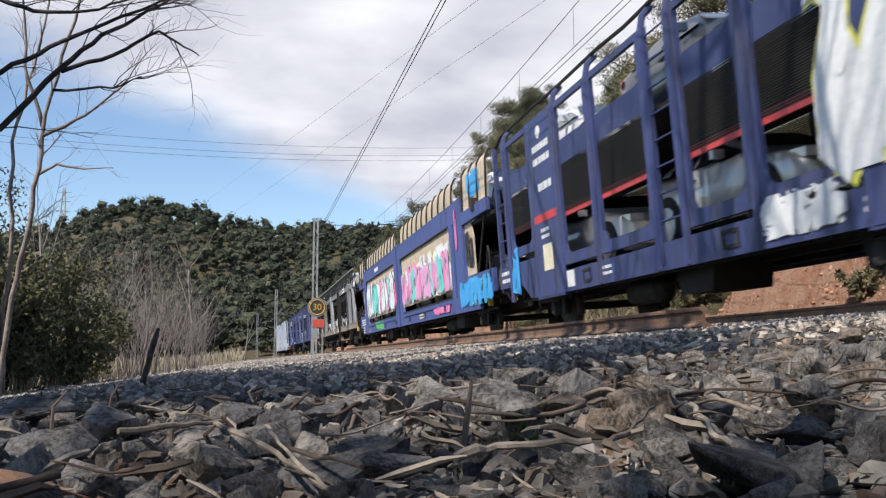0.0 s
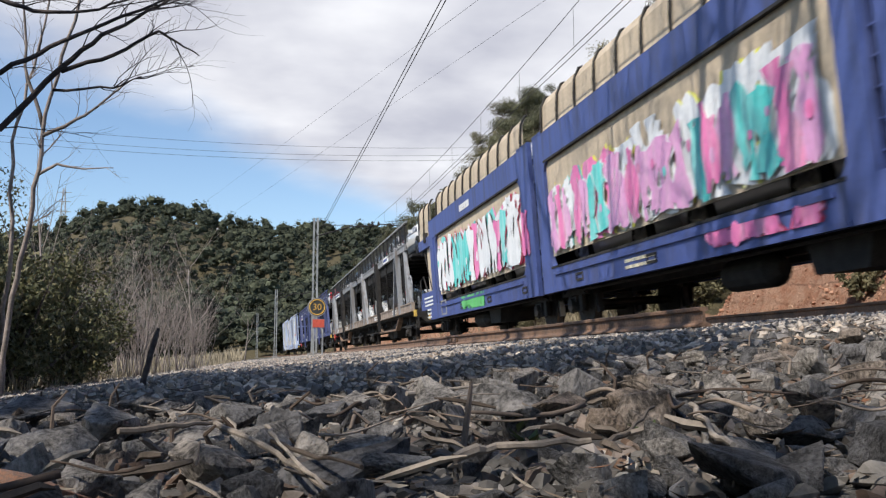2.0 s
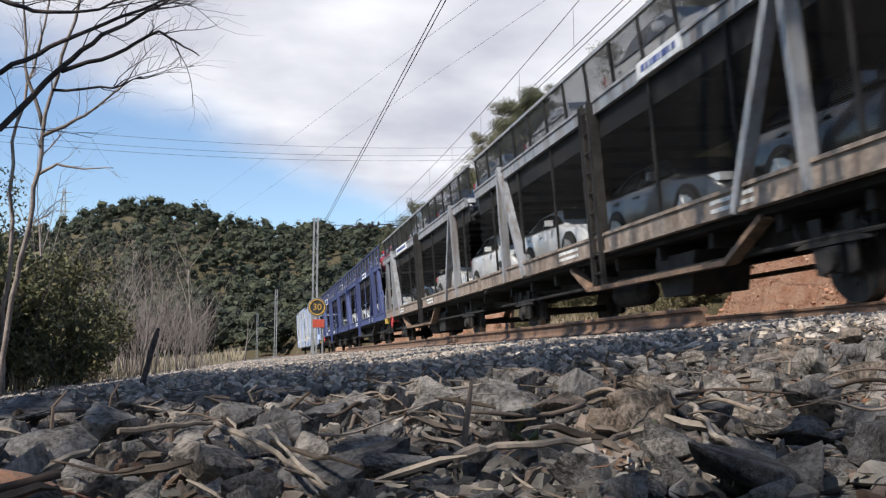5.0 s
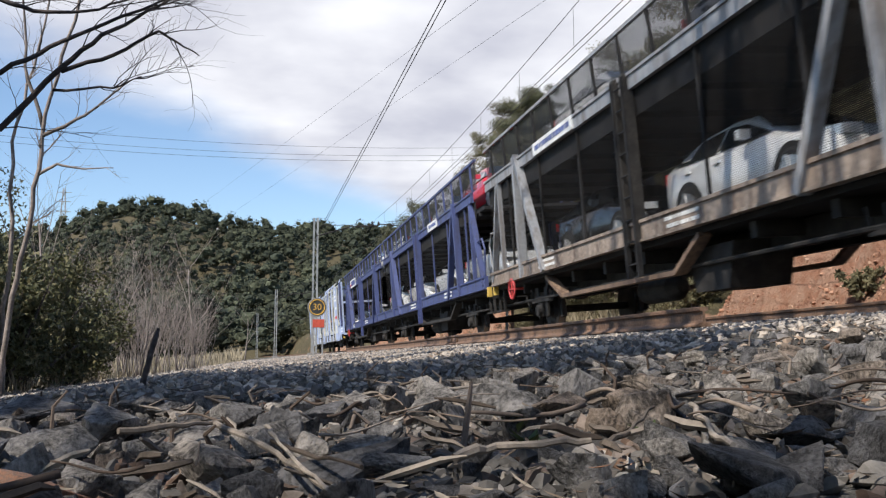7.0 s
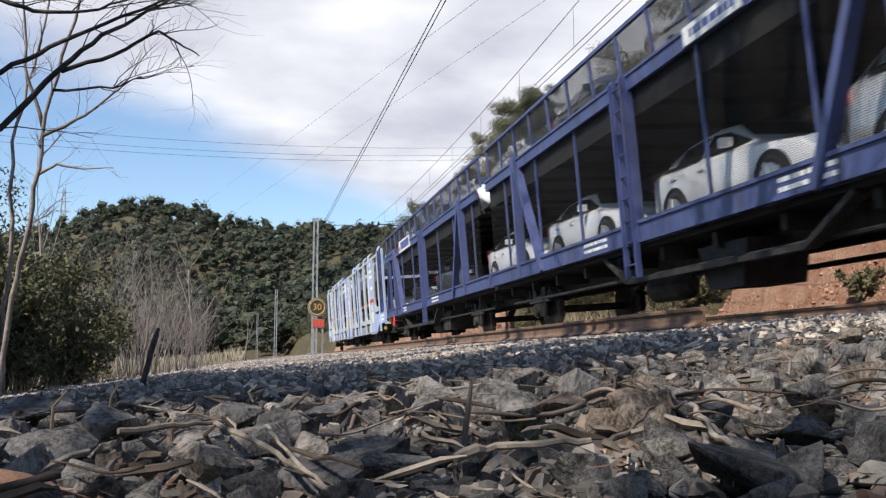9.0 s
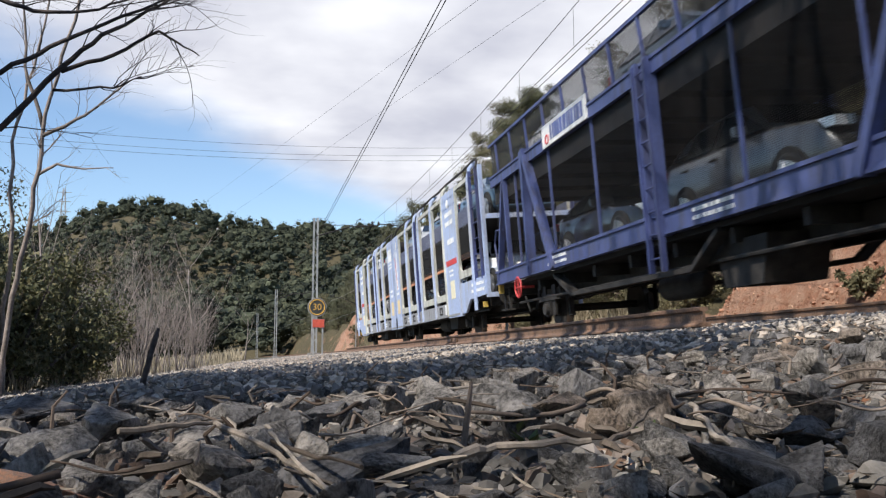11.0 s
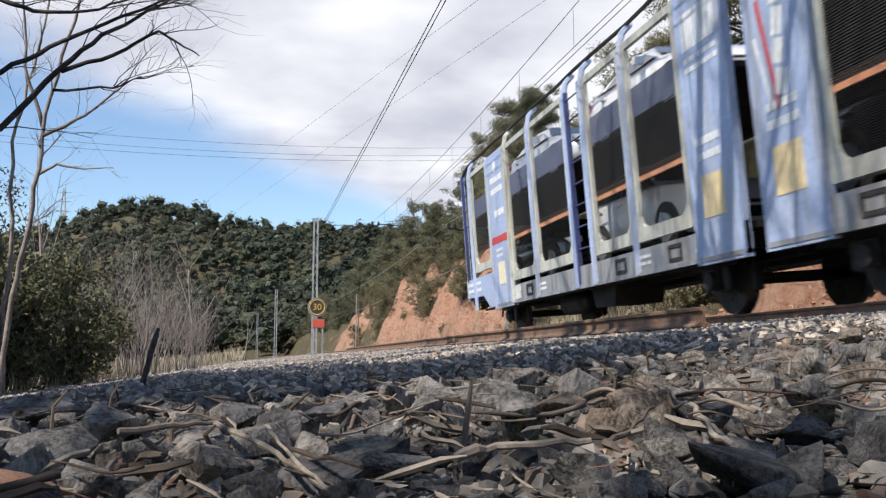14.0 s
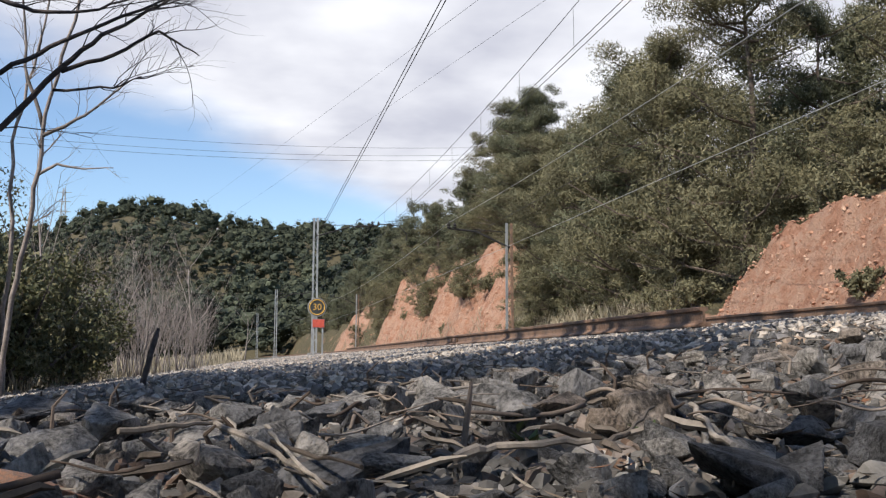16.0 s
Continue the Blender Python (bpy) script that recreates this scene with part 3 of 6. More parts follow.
        wheelset(w, Y(12.9))
    P(w, "joint_bellows", "under", lambda bm: (box(bm, -0.5, 0.5, 14.2, 14.75, 0.7, 1.1), *[box(bm, -1.1, 1.1, 14.28 + 0.09 * k, 14.32 + 0.09 * k, 1.1, 4.2) for k in range(5)]))
    coupling(w, 0.0, -1)
    coupling(w, L, 1)
    if tags:
        graffiti(w, -1.44, 14.85, 16.5, 1.1, 4.2, 2, ["graffiti_white"], ["graffiti_yellow"], 5)
        graffiti(w, -1.43, 16.2, 17.7, 0.78, 1.28, 3, ["graffiti_white"], "graffiti_white", 6)
        graffiti(w, -1.44, 27.3, 27.9, 0.8, 1.9, 1, ["graffiti_sky"], "graffiti_sky", 8)
    TRAIN.append((w, s0, 0, 0, False))
    return w


def canvas_wagon(s0):
    """Two-unit carrier with solid sides, a long opening closed by painted canvas, and hooped covers above."""
    w = empty_thing("covered_car_carrier_wagon", "blue car-carrying wagon with cream canvas and bright spray-painted letters", "railway wagon", "wagons of the train")
    L = 27.7
    for unit in (0, 1):
        U = 14.25 if unit == 0 else 13.1

        def Y(v, u=unit):
            return v if u == 0 else L - v

        def span(a, b):
            return (min(Y(a), Y(b)), max(Y(a), Y(b)))
        y0, y1 = span(0, U)
        P(w, "lower_deck", "deck", lambda bm: box(bm, -1.32, 1.32, y0 + 0.1, y1 - 0.05, 1.0, 1.1))
        P(w, "upper_deck", "deck", lambda bm: (box(bm, -1.32, 1.32, y0 + 0.1, y1 - 0.05, 3.0, 3.1)))
        underframe(w, y0, y1)
        for s in (-1, 1):
            X = s * 1.4
            op = 3.15 if unit == 0 else 2.35
            lad = 4.05 if unit == 0 else 2.75
            w0, w1 = (4.6, 13.7) if unit == 0 else (3.1, 12.35)

            def b2(c, d, z0, z1):
                a, b = span(c, d)
                P(w, "side_panel", "blue", lambda bm: box(bm, X - 0.05, X + 0.05, a, b, z0, z1))
            b2(0, op - 0.2, 1.1, 1.66)
            b2(1.5, op - 0.2, 0.74, 1.1)
            b2(op - 0.2, lad - 0.1, 0.74, 3.9)
            b2(lad - 0.1, lad + 0.14, 0.74, 1.2)
            b2(lad - 0.1, lad + 0.14, 3.3, 3.9)
            b2(lad + 0.14, w0, 0.74, 3.9)
            b2(w0, w1, 3.32, 3.9)
            b2(w0, w1, 0.74, 1.22)
            b2(w1, U, 0.74, 3.95)
            b2(0.2, op - 0.2, 3.12, 3.45)
            # rounded corners of the openings
            r = 0.28
            for yy, sg in ((w0, 1), (w1, -1)):
                for zz, sz in ((3.32, -1), (1.22, 1)):
                    arc = [(Y(yy), zz)] + [(Y(yy + sg * r * (1 - math.sin(t))), zz + sz * r * (1 - math.cos(t))) for t in np.linspace(0, math.pi / 2, 6)]
                    P(w, "corner_plate", "blue", lambda bm: prism(bm, arc, "x", X - 0.048, X + 0.048))
            a, b = span(w0 + 0.05, w1 - 0.05)
            P(w, "canvas", "cream", lambda bm: box(bm, X * 0.985 - 0.01, X * 0.985 + 0.01, a, b, 1.44, 3.36))
            P(w, "opening_rim", "under", lambda bm: (box(bm, X - 0.06, X + 0.06, a, b, 3.30, 3.34), box(bm, X - 0.06, X + 0.06, a, b, 1.2, 1.24)))
            P(w, "side_rail", "blue", lambda bm: (box(bm, X - 0.085, X + 0.02, a + 0.2, b - 0.2, 1.06, 1.12), box(bm, X - 0.07, X + 0.02, a, b, 0.74, 0.80)))
            a, b = span(op - 1.15, op - 0.15)
            P(w, "end_curtain", "cream", lambda bm: prism(bm, [(a, 1.7), (b, 1.7), (b, 3.1), (a + 0.25, 3.1), (a, 2.7)], "x", X * 0.96 - 0.012, X * 0.96 + 0.012))
            ladder(w, "blue", X * 0.99, *span(lad - 0.1, lad + 0.14), 1.2, 3.3, 7)
            # dark plate added behind the ladder slot to stand for its shade
            a, b = span(lad - 0.12, lad + 0.16)
            P(w, "ladder_recess", "under", lambda bm: box(bm, X * 0.93 - 0.01, X * 0.93 + 0.01, a, b, 1.15, 3.35))
            # hooped cover of the upper deck
            for c, d in ((0.25, op - 0.3), (op + 1.0, U - 0.55)):
                a, b = span(c, d)
                base = 3.45 if c < 1 else 3.9
                n = max(2, round((b - a) / 0.95))
                P(w, "cover", "cream", lambda bm: prism(bm, [(X, base), (X - s * 0.03, base + 0.1), (X - s * 0.05, 4.45), (X - s * 0.15, 4.62), (X - s * 0.165, 4.6), (X - s * 0.075, 4.44), (X - s * 0.055, base)], "y", a, b))
                for k in range(n + 1):
                    yk = a + (b - a) * k / n
                    P(w, "hoop", "under", lambda bm: tube(bm, [(X + s * 0.02, yk, base - 0.1), (X + s * 0.01, yk, base + 0.25), (X - s * 0.03, yk, 4.45), (X - s * 0.13, yk, 4.64), (X - s * 0.2, yk, 4.66)], 0.026, 5))
            for c in (6.0, 9.0, 12.0):
                a, b = span(c, c + 0.35)
                P(w, "side_pocket", "under", lambda bm: ring_frame(bm, X - 0.065, X + 0.065, a, b, 0.85, 1.0, 0.04))
        coupling(w, Y(0), -1 if unit == 0 else 1)
        wheelset(w, Y(2.3))
        wheelset(w, Y(U - 0.9))
        P(w, "end_lamp", "yellow", lambda bm: box(bm, -1.38, -1.27, Y(0.9) - 0.05, Y(0.9) + 0.05, 0.78, 0.94))
        P(w, "grab_rail", "under", lambda bm: tube(bm, [(-1.4, Y(0.25), 1.1), (-1.46, Y(0.2), 1.5), (-1.46, Y(0.2), 2.1), (-1.4, Y(0.5), 2.25), (-1.36, Y(0.9), 1.7)], 0.022, 6))
        P(w, "winch_post", "under", lambda bm: (tube(bm, [(-1.36, Y(0.7), 3.15), (-1.36, Y(1.7), 1.7)], 0.025, 6), box(bm, -1.5, -1.36, Y(1.5) - 0.12, Y(1.5) + 0.12, 3.3, 3.62)))
    P(w, "joint_bellows", "under", lambda bm: (box(bm, -0.5, 0.5, 14.2, 14.7, 0.7, 1.2), *[box(bm, -1.2, 1.2, 14.26 + 0.09 * k, 14.30 + 0.09 * k, 1.1, 3.9) for k in range(5)]))
    x = -1.40
    graffiti(w, x, 4.75, 13.6, 1.46, 3.0, 13, ["graffiti_white", "graffiti_pink", "graffiti_white"], ["graffiti_yellow", "graffiti_teal", "graffiti_white"], 11)
    graffiti(w, x - 0.04, 4.9, 13.5, 1.46, 2.75, 21, ["graffiti_lilac", "graffiti_pink", "graffiti_lilac", "graffiti_teal"], "graffiti_white", 31)
    graffiti(w, x, 15.4, 24.5, 1.46, 3.15, 12, ["graffiti_white", "graffiti_white", "graffiti_teal"], ["graffiti_red", "graffiti_pink"], 12)
    graffiti(w, x - 0.04, 15.5, 24.4, 1.5, 3.0, 17, ["graffiti_white", "graffiti_white", "graffiti_teal", "graffiti_white", "graffiti_pink"], ["graffiti_black", "graffiti_red"], 32)
    graffiti(w, -1.452, 14.9, 15.4, 1.6, 2.6, 2, ["graffiti_pink"], "graffiti_red", 13)
    graffiti(w, -1.452, 0.1, 3.6, 0.85, 1.6, 7, ["graffiti_sky"], ["graffiti_sky", "graffiti_teal"], 14)
    graffiti(w, -1.452, 3.5, 3.72, 2.5, 3.7, 2, ["graffiti_pink"], "graffiti_red", 15)
    graffiti(w, -1.452, 19.0, 21.5, 0.8, 1.18, 5, ["graffiti_green"], "graffiti_green", 16)
    graffiti(w, -1.452, 5.0, 7.5, 0.85, 1.1, 4, ["graffiti_pink"], "graffiti_red", 17)
    graffiti(w, -1.36, 2.1, 2.9, 1.85, 2.95, 3, ["graffiti_black"], "cream", 18)
    graffiti(w, -1.36, 1.0, 2.3, 3.7, 4.4, 3, ["graffiti_sky"], "graffiti_white", 19)
    bars(w, "stencil", "white", -1.455, 19.9, 21.0, 3.5, 3.68, 1, 20)
    bars(w, "stencil", "white", -1.455, 25.6, 27.0, 1.2, 1.5, 3, 21)
    bars(w, "stencil", "white", -1.455, 26.0, 26.6, 0.8, 1.1, 3, 22)
    bars(w, "stencil", "placard", -1.455, 9.0, 10.2, 0.85, 1.0, 2, 23)
    P(w, "data_plate", "grey", lambda bm: ring_frame(bm, -1.47, -1.44, 23.6, 24.3, 0.8, 1.25, 0.05))
    TRAIN.append((w, s0, 0, 0, False))


def open_wagon(s0, half, mt, sill_mt, band_mt, label, seed):
    """Two-unit open-framed carrier: lower deck behind fine screens, struts, and a guarded upper deck."""
    w = empty_thing("open_car_carrier_wagon", label, "railway wagon", "wagons of the train")
    L = 2 * half
    for unit in (0, 1):
        def Y(v, u=unit):
            return v if u == 0 else L - v

        def span(a, b):
            return (min(Y(a), Y(b)), max(Y(a), Y(b)))
        U = half - 0.15
        y0, y1 = span(0.9, U)
        P(w, "lower_deck", "deck", lambda bm: box(bm, -1.3, 1.3, y0, y1, 1.12, 1.2))
        a, b = span(0.9, U - 0.05)
        P(w, "upper_deck", "deck", lambda bm: box(bm, -1.3, 1.3, a, b, 3.24, 3.32))
        for q in np.arange(a + 0.5, b, 1.5):
            P(w, "deck_rib", "deck", lambda bm: box(bm, -1.3, 1.3, q, q + 0.1, 3.14, 3.24))
        underframe(w, y0, y1, 1.1)
        k = (half - 1.0) / 16.6
        for s in (-1, 1):
            X = s * 1.4
            P(w, "sill", sill_mt, lambda bm: prism(bm, [(X - 0.08, 1.2), (X + 0.06, 1.2), (X + 0.06, 1.53), (X - 0.08, 1.53), (X - 0.08, 1.48), (X - 0.05, 1.48), (X - 0.05, 1.24), (X - 0.08, 1.24)], "y", y0, y1))
            P(w, "deck_beam", band_mt, lambda bm: prism(bm, [(X - 0.04, 3.54), (X + 0.04, 3.54), (X + 0.04, 3.79), (X - 0.065, 3.79), (X - 0.065, 3.745), (X - 0.04, 3.745)], "y", y0 + 0.8, y1))
            # added dark strip, closes the gap under the beam and stands for interior shade
            P(w, "deck_fascia", "deck", lambda bm: box(bm, X * 0.945 - 0.015, X * 0.945 + 0.015, y0 + 0.8, y1, 3.14, 3.56))
            # far side's screen is closed up and darkened to stand for the interior's shade
            P(w, "lower_screen", "fine_screen" if s < 0 else "dark_far_screen", lambda bm: box(bm, X * 0.97 - 0.004, X * 0.97 + 0.004, y0 + 0.9, y1 - 0.1, 1.52, 3.54))
            P(w, "upper_screen", "guard_mesh", lambda bm: box(bm, X * 0.985 - 0.004, X * 0.985 + 0.004, y0 + 0.3, y1 - 0.1, 3.79, 4.54))
            P(w, "hand_rail", mt, lambda bm: box(bm, X - 0.03, X + 0.03, y0 + 0.2, y1, 4.52, 4.58))
            c0 = 1.0
            # raking strut and post at the end, A-frame, middle post pair, second A-frame
            P(w, "end_strut", mt, lambda bm: beam(bm, (X, Y(1.95), 3.5), (X, Y(1.06), 1.3), 0.09, 0.14, (1, 0, 0)))
            P(w, "end_post", mt, lambda bm: beam(bm, (X, Y(2.0), 1.5), (X, Y(2.0), 3.6), 0.08, 0.1, (1, 0, 0)))
            for base, sg in ((1 + 2.5 * k, 1), (1 + 14.1 * k, -1)):
                P(w, "a_frame_leg", mt, lambda bm: (beam(bm, (X + s * 0.03, Y(base), 1.2), (X + s * 0.03, Y(base + 0.08 * sg), 3.82), 0.13, 0.19, (1, 0, 0))))
                P(w, "a_frame_leg", mt, lambda bm: (beam(bm, (X + s * 0.04, Y(base + 1.5 * sg), 1.2), (X + s * 0.04, Y(base + 0.12 * sg), 3.84), 0.13, 0.17, (1, 0, 0))))
            for q in (1 + 8.2 * k, 1 + 8.55 * k):
                P(w, "middle_post", "under" if mt == "grey" else mt, lambda bm: beam(bm, (X + s * 0.04, Y(q), 1.18), (X + s * 0.04, Y(q), 3.8), 0.12, 0.16, (1, 0, 0)))
            n = 14
            for j in range(n + 1):
                q = 1.6 + (U - 1.9) * j / n
                P(w, "guard_post", "deck" if mt == "grey" else mt, lambda bm: beam(bm, (X, Y(q), 3.78), (X, Y(q) + 0.12, 4.54), 0.04, 0.05, (1, 0, 0)))
                if j % 2:
                    P(w, "screen_rib", "deck" if mt == "grey" else mt, lambda bm: beam(bm, (X * 0.98, Y(q), 1.52), (X * 0.98, Y(q), 3.54), 0.04, 0.045, (1, 0, 0)))
            a, b = span(1 + 4.9 * k, 1 + 6.3 * k) if unit == 0 else span(1 + 3.9 * k, 1 + 6.2 * k)
            zt = 3.98 if unit == 1 and mt == "dusk" else 3.80
            P(w, "name_board", "white", lambda bm: box(bm, X - 0.07 if s < 0 else X + 0.042, X - 0.042 if s < 0 else X + 0.07, a, b, 3.55, zt))
            if s < 0:
                if unit == 1 and mt == "dusk":
                    P(w, "round_emblem", "red", lambda bm: tube(bm, [(X - 0.072, b - 0.3 + 0.09 * math.cos(t), 3.68 + 0.08 * math.sin(t)) for t in np.linspace(0, 2 * math.pi, 15)], 0.02, 5))
                bars(w, "stencil", "blue", X - 0.071, a + 0.15, b - (0.5 if zt > 3.9 else 0.15), 3.63, zt - 0.07, 1, seed + unit)
                bars(w, "stencil", "white", X - 0.052, *span(1 + 3.6 * k, 1 + 4.6 * k), 1.28, 1.44, 2, seed + 2 + unit)
                bars(w, "stencil", "white", X - 0.052, *span(1 + 9.4 * k, 1 + 10.4 * k), 1.28, 1.44, 2, seed + 4 + unit)
            P(w, "truss_bar", "brown" if mt == "grey" else "under", lambda bm: (beam(bm, (X * 0.9, Y(4.7), 1.1), (X * 0.9, Y(5.6), 0.66), 0.07, 0.2, (1, 0, 0)), beam(bm, (X * 0.9, Y(5.6), 0.66), (X * 0.9, Y(10.4), 0.66), 0.07, 0.18, (1, 0, 0)), beam(bm, (X * 0.9, Y(10.4), 0.66), (X * 0.9, Y(11.2), 1.1), 0.07, 0.2, (1, 0, 0))))
        ladder(w, "deck" if mt == "grey" else "navy", -1.5, *span(1 + 8.15 * k, 1 + 8.6 * k), 0.68, 3.75, 9)
        if unit == 1:
            P(w, "hand_wheel", "red", lambda bm: (tube(bm, [(-1.47, Y(2.65) + 0.22 * math.cos(t), 1.02 + 0.22 * math.sin(t)) for t in np.linspace(0, 2 * math.pi, 21)], 0.022, 6), beam(bm, (-1.47, Y(2.65) - 0.21, 1.02), (-1.47, Y(2.65) + 0.21, 1.02), 0.03, 0.03), beam(bm, (-1.47, Y(2.65), 0.81), (-1.47, Y(2.65), 1.23), 0.03, 0.03, (1, 0, 0)), tube(bm, [(-1.47, Y(2.65), 1.02), (-1.1, Y(2.65), 1.02)], 0.03, 6)))
        P(w, "grab_rail", mt, lambda bm: tube(bm, [(-1.4, Y(1.0), 1.3), (-1.4, Y(0.8), 2.2), (-1.4, Y(1.0), 2.5), (-1.4, Y(1.6), 2.45)], 0.025, 6))
        P(w, "end_step", "under", lambda bm: (beam(bm, (-1.25, Y(0.85), 1.2), (-1.25, Y(0.8), 0.6), 0.05, 0.05), beam(bm, (-1.25, Y(1.25), 1.2), (-1.25, Y(1.2), 0.6), 0.05, 0.05), beam(bm, (-1.25, Y(0.75), 0.6), (-1.25, Y(1.25), 0.6), 0.2, 0.04)))
        P(w, "end_lamp", "yellow", lambda bm: box(bm, -1.4, -1.3, Y(0.85) - 0.06, Y(0.85) + 0.06, 1.0, 1.24))
        P(w, "end_plate", "deck", lambda bm: box(bm, -1.3, 1.3, Y(0.85) - 0.05, Y(0.85) + 0.05, 0.95, 1.25))
        wheelset(w, Y(3.7))
        wheelset(w, Y(U - 2.6))
    P(w, "joint", "under", lambda bm: (box(bm, -0.5, 0.5, half - 0.3, half + 0.3, 0.75, 1.15), box(bm, -1.3, 1.3, half - 0.12, half + 0.12, 1.15, 1.2), box(bm, -1.3, 1.3, half - 0.14, half + 0.14, 3.27, 3.30)))
    coupling(w, 0.85, -1)
    coupling(w, L - 0.85, 1)
    TRAIN.append((w, s0, 0, 0, False))


# ---- motor cars on the wagons ----


def car_body(bm, stations):
    """A shell lofted through cross-sections: y, half width, sill, belt, roof, half width of the roof."""
    rings = []
    for y, hw, z0, belt, roof, rw in stations:
        half = [(0, z0), (hw * 0.86, z0), (hw * 0.98, z0 + 0.12), (hw, (z0 + belt) * 0.5), (hw * 0.985, belt - 0.05), (hw * 0.95, belt), (rw + 0.02, roof - 0.07), (rw * 0.86, roof - 0.01), (0, roof)]
        rings.append([bm.verts.new((x, y, z)) for x, z in half] + [bm.verts.new((-x, y, z)) for x, z in half[-2:0:-1]])
    n = len(rings[0])
    for r0, r1 in zip(rings, rings[1:]):
        for k in range(n):
            bm.faces.new((r0[k], r0[(k + 1) % n], r1[(k + 1) % n], r1[k]))
    bm.faces.new(rings[0][::-1])
    bm.faces.new(rings[-1])
    bmesh.ops.recalc_face_normals(bm, faces=bm.faces)


def make_car(paint, style, label):
    """A motor car with its nose at y = 0 and wheels on z = 0."""
    tall = {"hatch": 1.46, "suv": 1.62, "van": 1.8}[style]
    lift = 0.06 if style != "hatch" else 0.0
    c = empty_thing("motor_car", label, "car", "cars on the wagons")
    hood = 0.95 + lift + (0.06 if style != "hatch" else 0)
    belt = 0.99 + lift
    L = 4.35
    st = [(0.0, 0.62, 0.32, 0.56, 0.58, 0.5), (0.06, 0.76, 0.24, 0.66, 0.68, 0.62), (0.3, 0.86, 0.20, hood - 0.14, hood - 0.10, 0.70), (1.1, 0.89, 0.20, hood - 0.03, hood + 0.02, 0.74),
          (1.35, 0.895, 0.20, belt, belt + 0.10, 0.72), (2.05, 0.90, 0.20, belt, tall - 0.05, 0.60), (2.5, 0.90, 0.20, belt + 0.01, tall, 0.61), (3.3, 0.90, 0.20, belt + 0.03, tall - 0.02, 0.60), (3.85, 0.89, 0.22, belt + 0.06, tall - 0.10, 0.56),
          (4.15, 0.86, 0.26, belt + 0.05, belt + (0.28 if style != "van" else 0.6), 0.60), (4.3, 0.80, 0.34, belt - 0.08, belt - 0.03, 0.60), (L, 0.70, 0.40, belt - 0.3, belt - 0.28, 0.58)]
    part("body", (lambda b: (car_body(b, st), b)[1])(bmesh.new()), CAR[paint], c, smooth=True)
    g = "glass"
    for s in (-1, 1):
        def win(bm, sts):
            for (y0, hw0, _, b0, r0, w0), (y1, hw1, _, b1, r1, w1) in zip(sts, sts[1:]):
                q = [(s * (hw0 * 0.95 + 0.006), y0, b0 + 0.03), (s * (hw1 * 0.95 + 0.006), y1, b1 + 0.03), (s * (w1 + 0.04), y1, max(r1 - 0.11, b1 + 0.04)), (s * (w0 + 0.04), y0, max(r0 - 0.11, b0 + 0.04))]
                vs = [bm.verts.new(p) for p in q]
                vs2 = [bm.verts.new((p[0] + s * 0.012, p[1], p[2])) for p in q]
                bm.faces.new(vs2)
                for k in range(4):
                    bm.faces.new((vs[k], vs[(k + 1) % 4], vs2[(k + 1) % 4], vs2[k]))
        P(c, "side_window", g, lambda bm: win(bm, st[4:7]))
        P(c, "side_window", g, lambda bm: win(bm, [(2.58, *st[6][1:]), st[7], st[8]]))
        P(c, "headlight", "lamp", lambda bm: prism(bm, [(s * 0.50, 0.05), (s * 0.74, 0.07), (s * 0.84, 0.42), (s * 0.80, 0.44), (s * 0.66, 0.16), (s * 0.5, 0.09)], "z", hood - 0.26, hood - 0.145))
        P(c, "tail_light", "tail", lambda bm: prism(bm, [(s * 0.6, 4.32), (s * 0.8, 4.31), (s * 0.87, 4.14), (s * 0.8, 4.14)], "z", belt - 0.12, belt + 0.04))
        P(c, "door_mirror", CAR[paint], lambda bm: (box(bm, min(s * 0.9, s * 1.06), max(s * 0.9, s * 1.06), 1.62, 1.72, belt + 0.02, belt + 0.14)))
        for hy, hz in ((2.45, belt - 0.12), (3.3, belt - 0.10)):
            P(c, "door_handle", CAR[paint], lambda bm: box(bm, min(s * 0.88, s * 0.92), max(s * 0.88, s * 0.92), hy, hy + 0.17, hz, hz + 0.03))
        P(c, "sill_trim", "rubber", lambda bm: box(bm, min(s * 0.84, s * 0.905), max(s * 0.84, s * 0.905), 1.1, 3.3, 0.18, 0.27))
        for y in (0.82, 3.42):
            r = 0.335 if style != "hatch" else 0.36
            P(c, "wheel_arch", "rubber", lambda bm: tube(bm, [(s * 0.6, y, r), (s * 0.905, y, r)], r + 0.065, 20))
            wh = P(c, "wheel", "rubber", lambda bm: tube(bm, [(s * 0.7, y, r), (s * 0.72, y, r), (s * 0.90, y, r), (s * 0.925, y, r)], [r - 0.03, r, r, r - 0.05], 20))
            def rim(bm):
                tube(bm, [(s * 0.90, y, r), (s * 0.93, y, r)], [r - 0.10, r - 0.105], 20)
                for k in range(5):
                    a = k * 2 * math.pi / 5
                    beam(bm, (s * 0.935, y, r), (s * 0.93, y + (r - 0.08) * math.cos(a), r + (r - 0.08) * math.sin(a)), 0.06, 0.025, (1, 0, 0))
            P(wh, "rim", "alloy", rim)
    P(c, "windscreen", g, lambda bm: bm.faces.new([bm.verts.new(p) for p in ((-0.74, 1.36, belt + 0.11), (0.74, 1.36, belt + 0.11), (0.52, 2.02, tall - 0.04), (-0.52, 2.02, tall - 0.04))]))
    P(c, "rear_window", g, lambda bm: bm.faces.new([bm.verts.new(p) for p in ((0.52, 3.9, tall - 0.11), (-0.52, 3.9, tall - 0.11), (-0.6, 4.17, belt + 0.27), (0.6, 4.17, belt + 0.27))]))
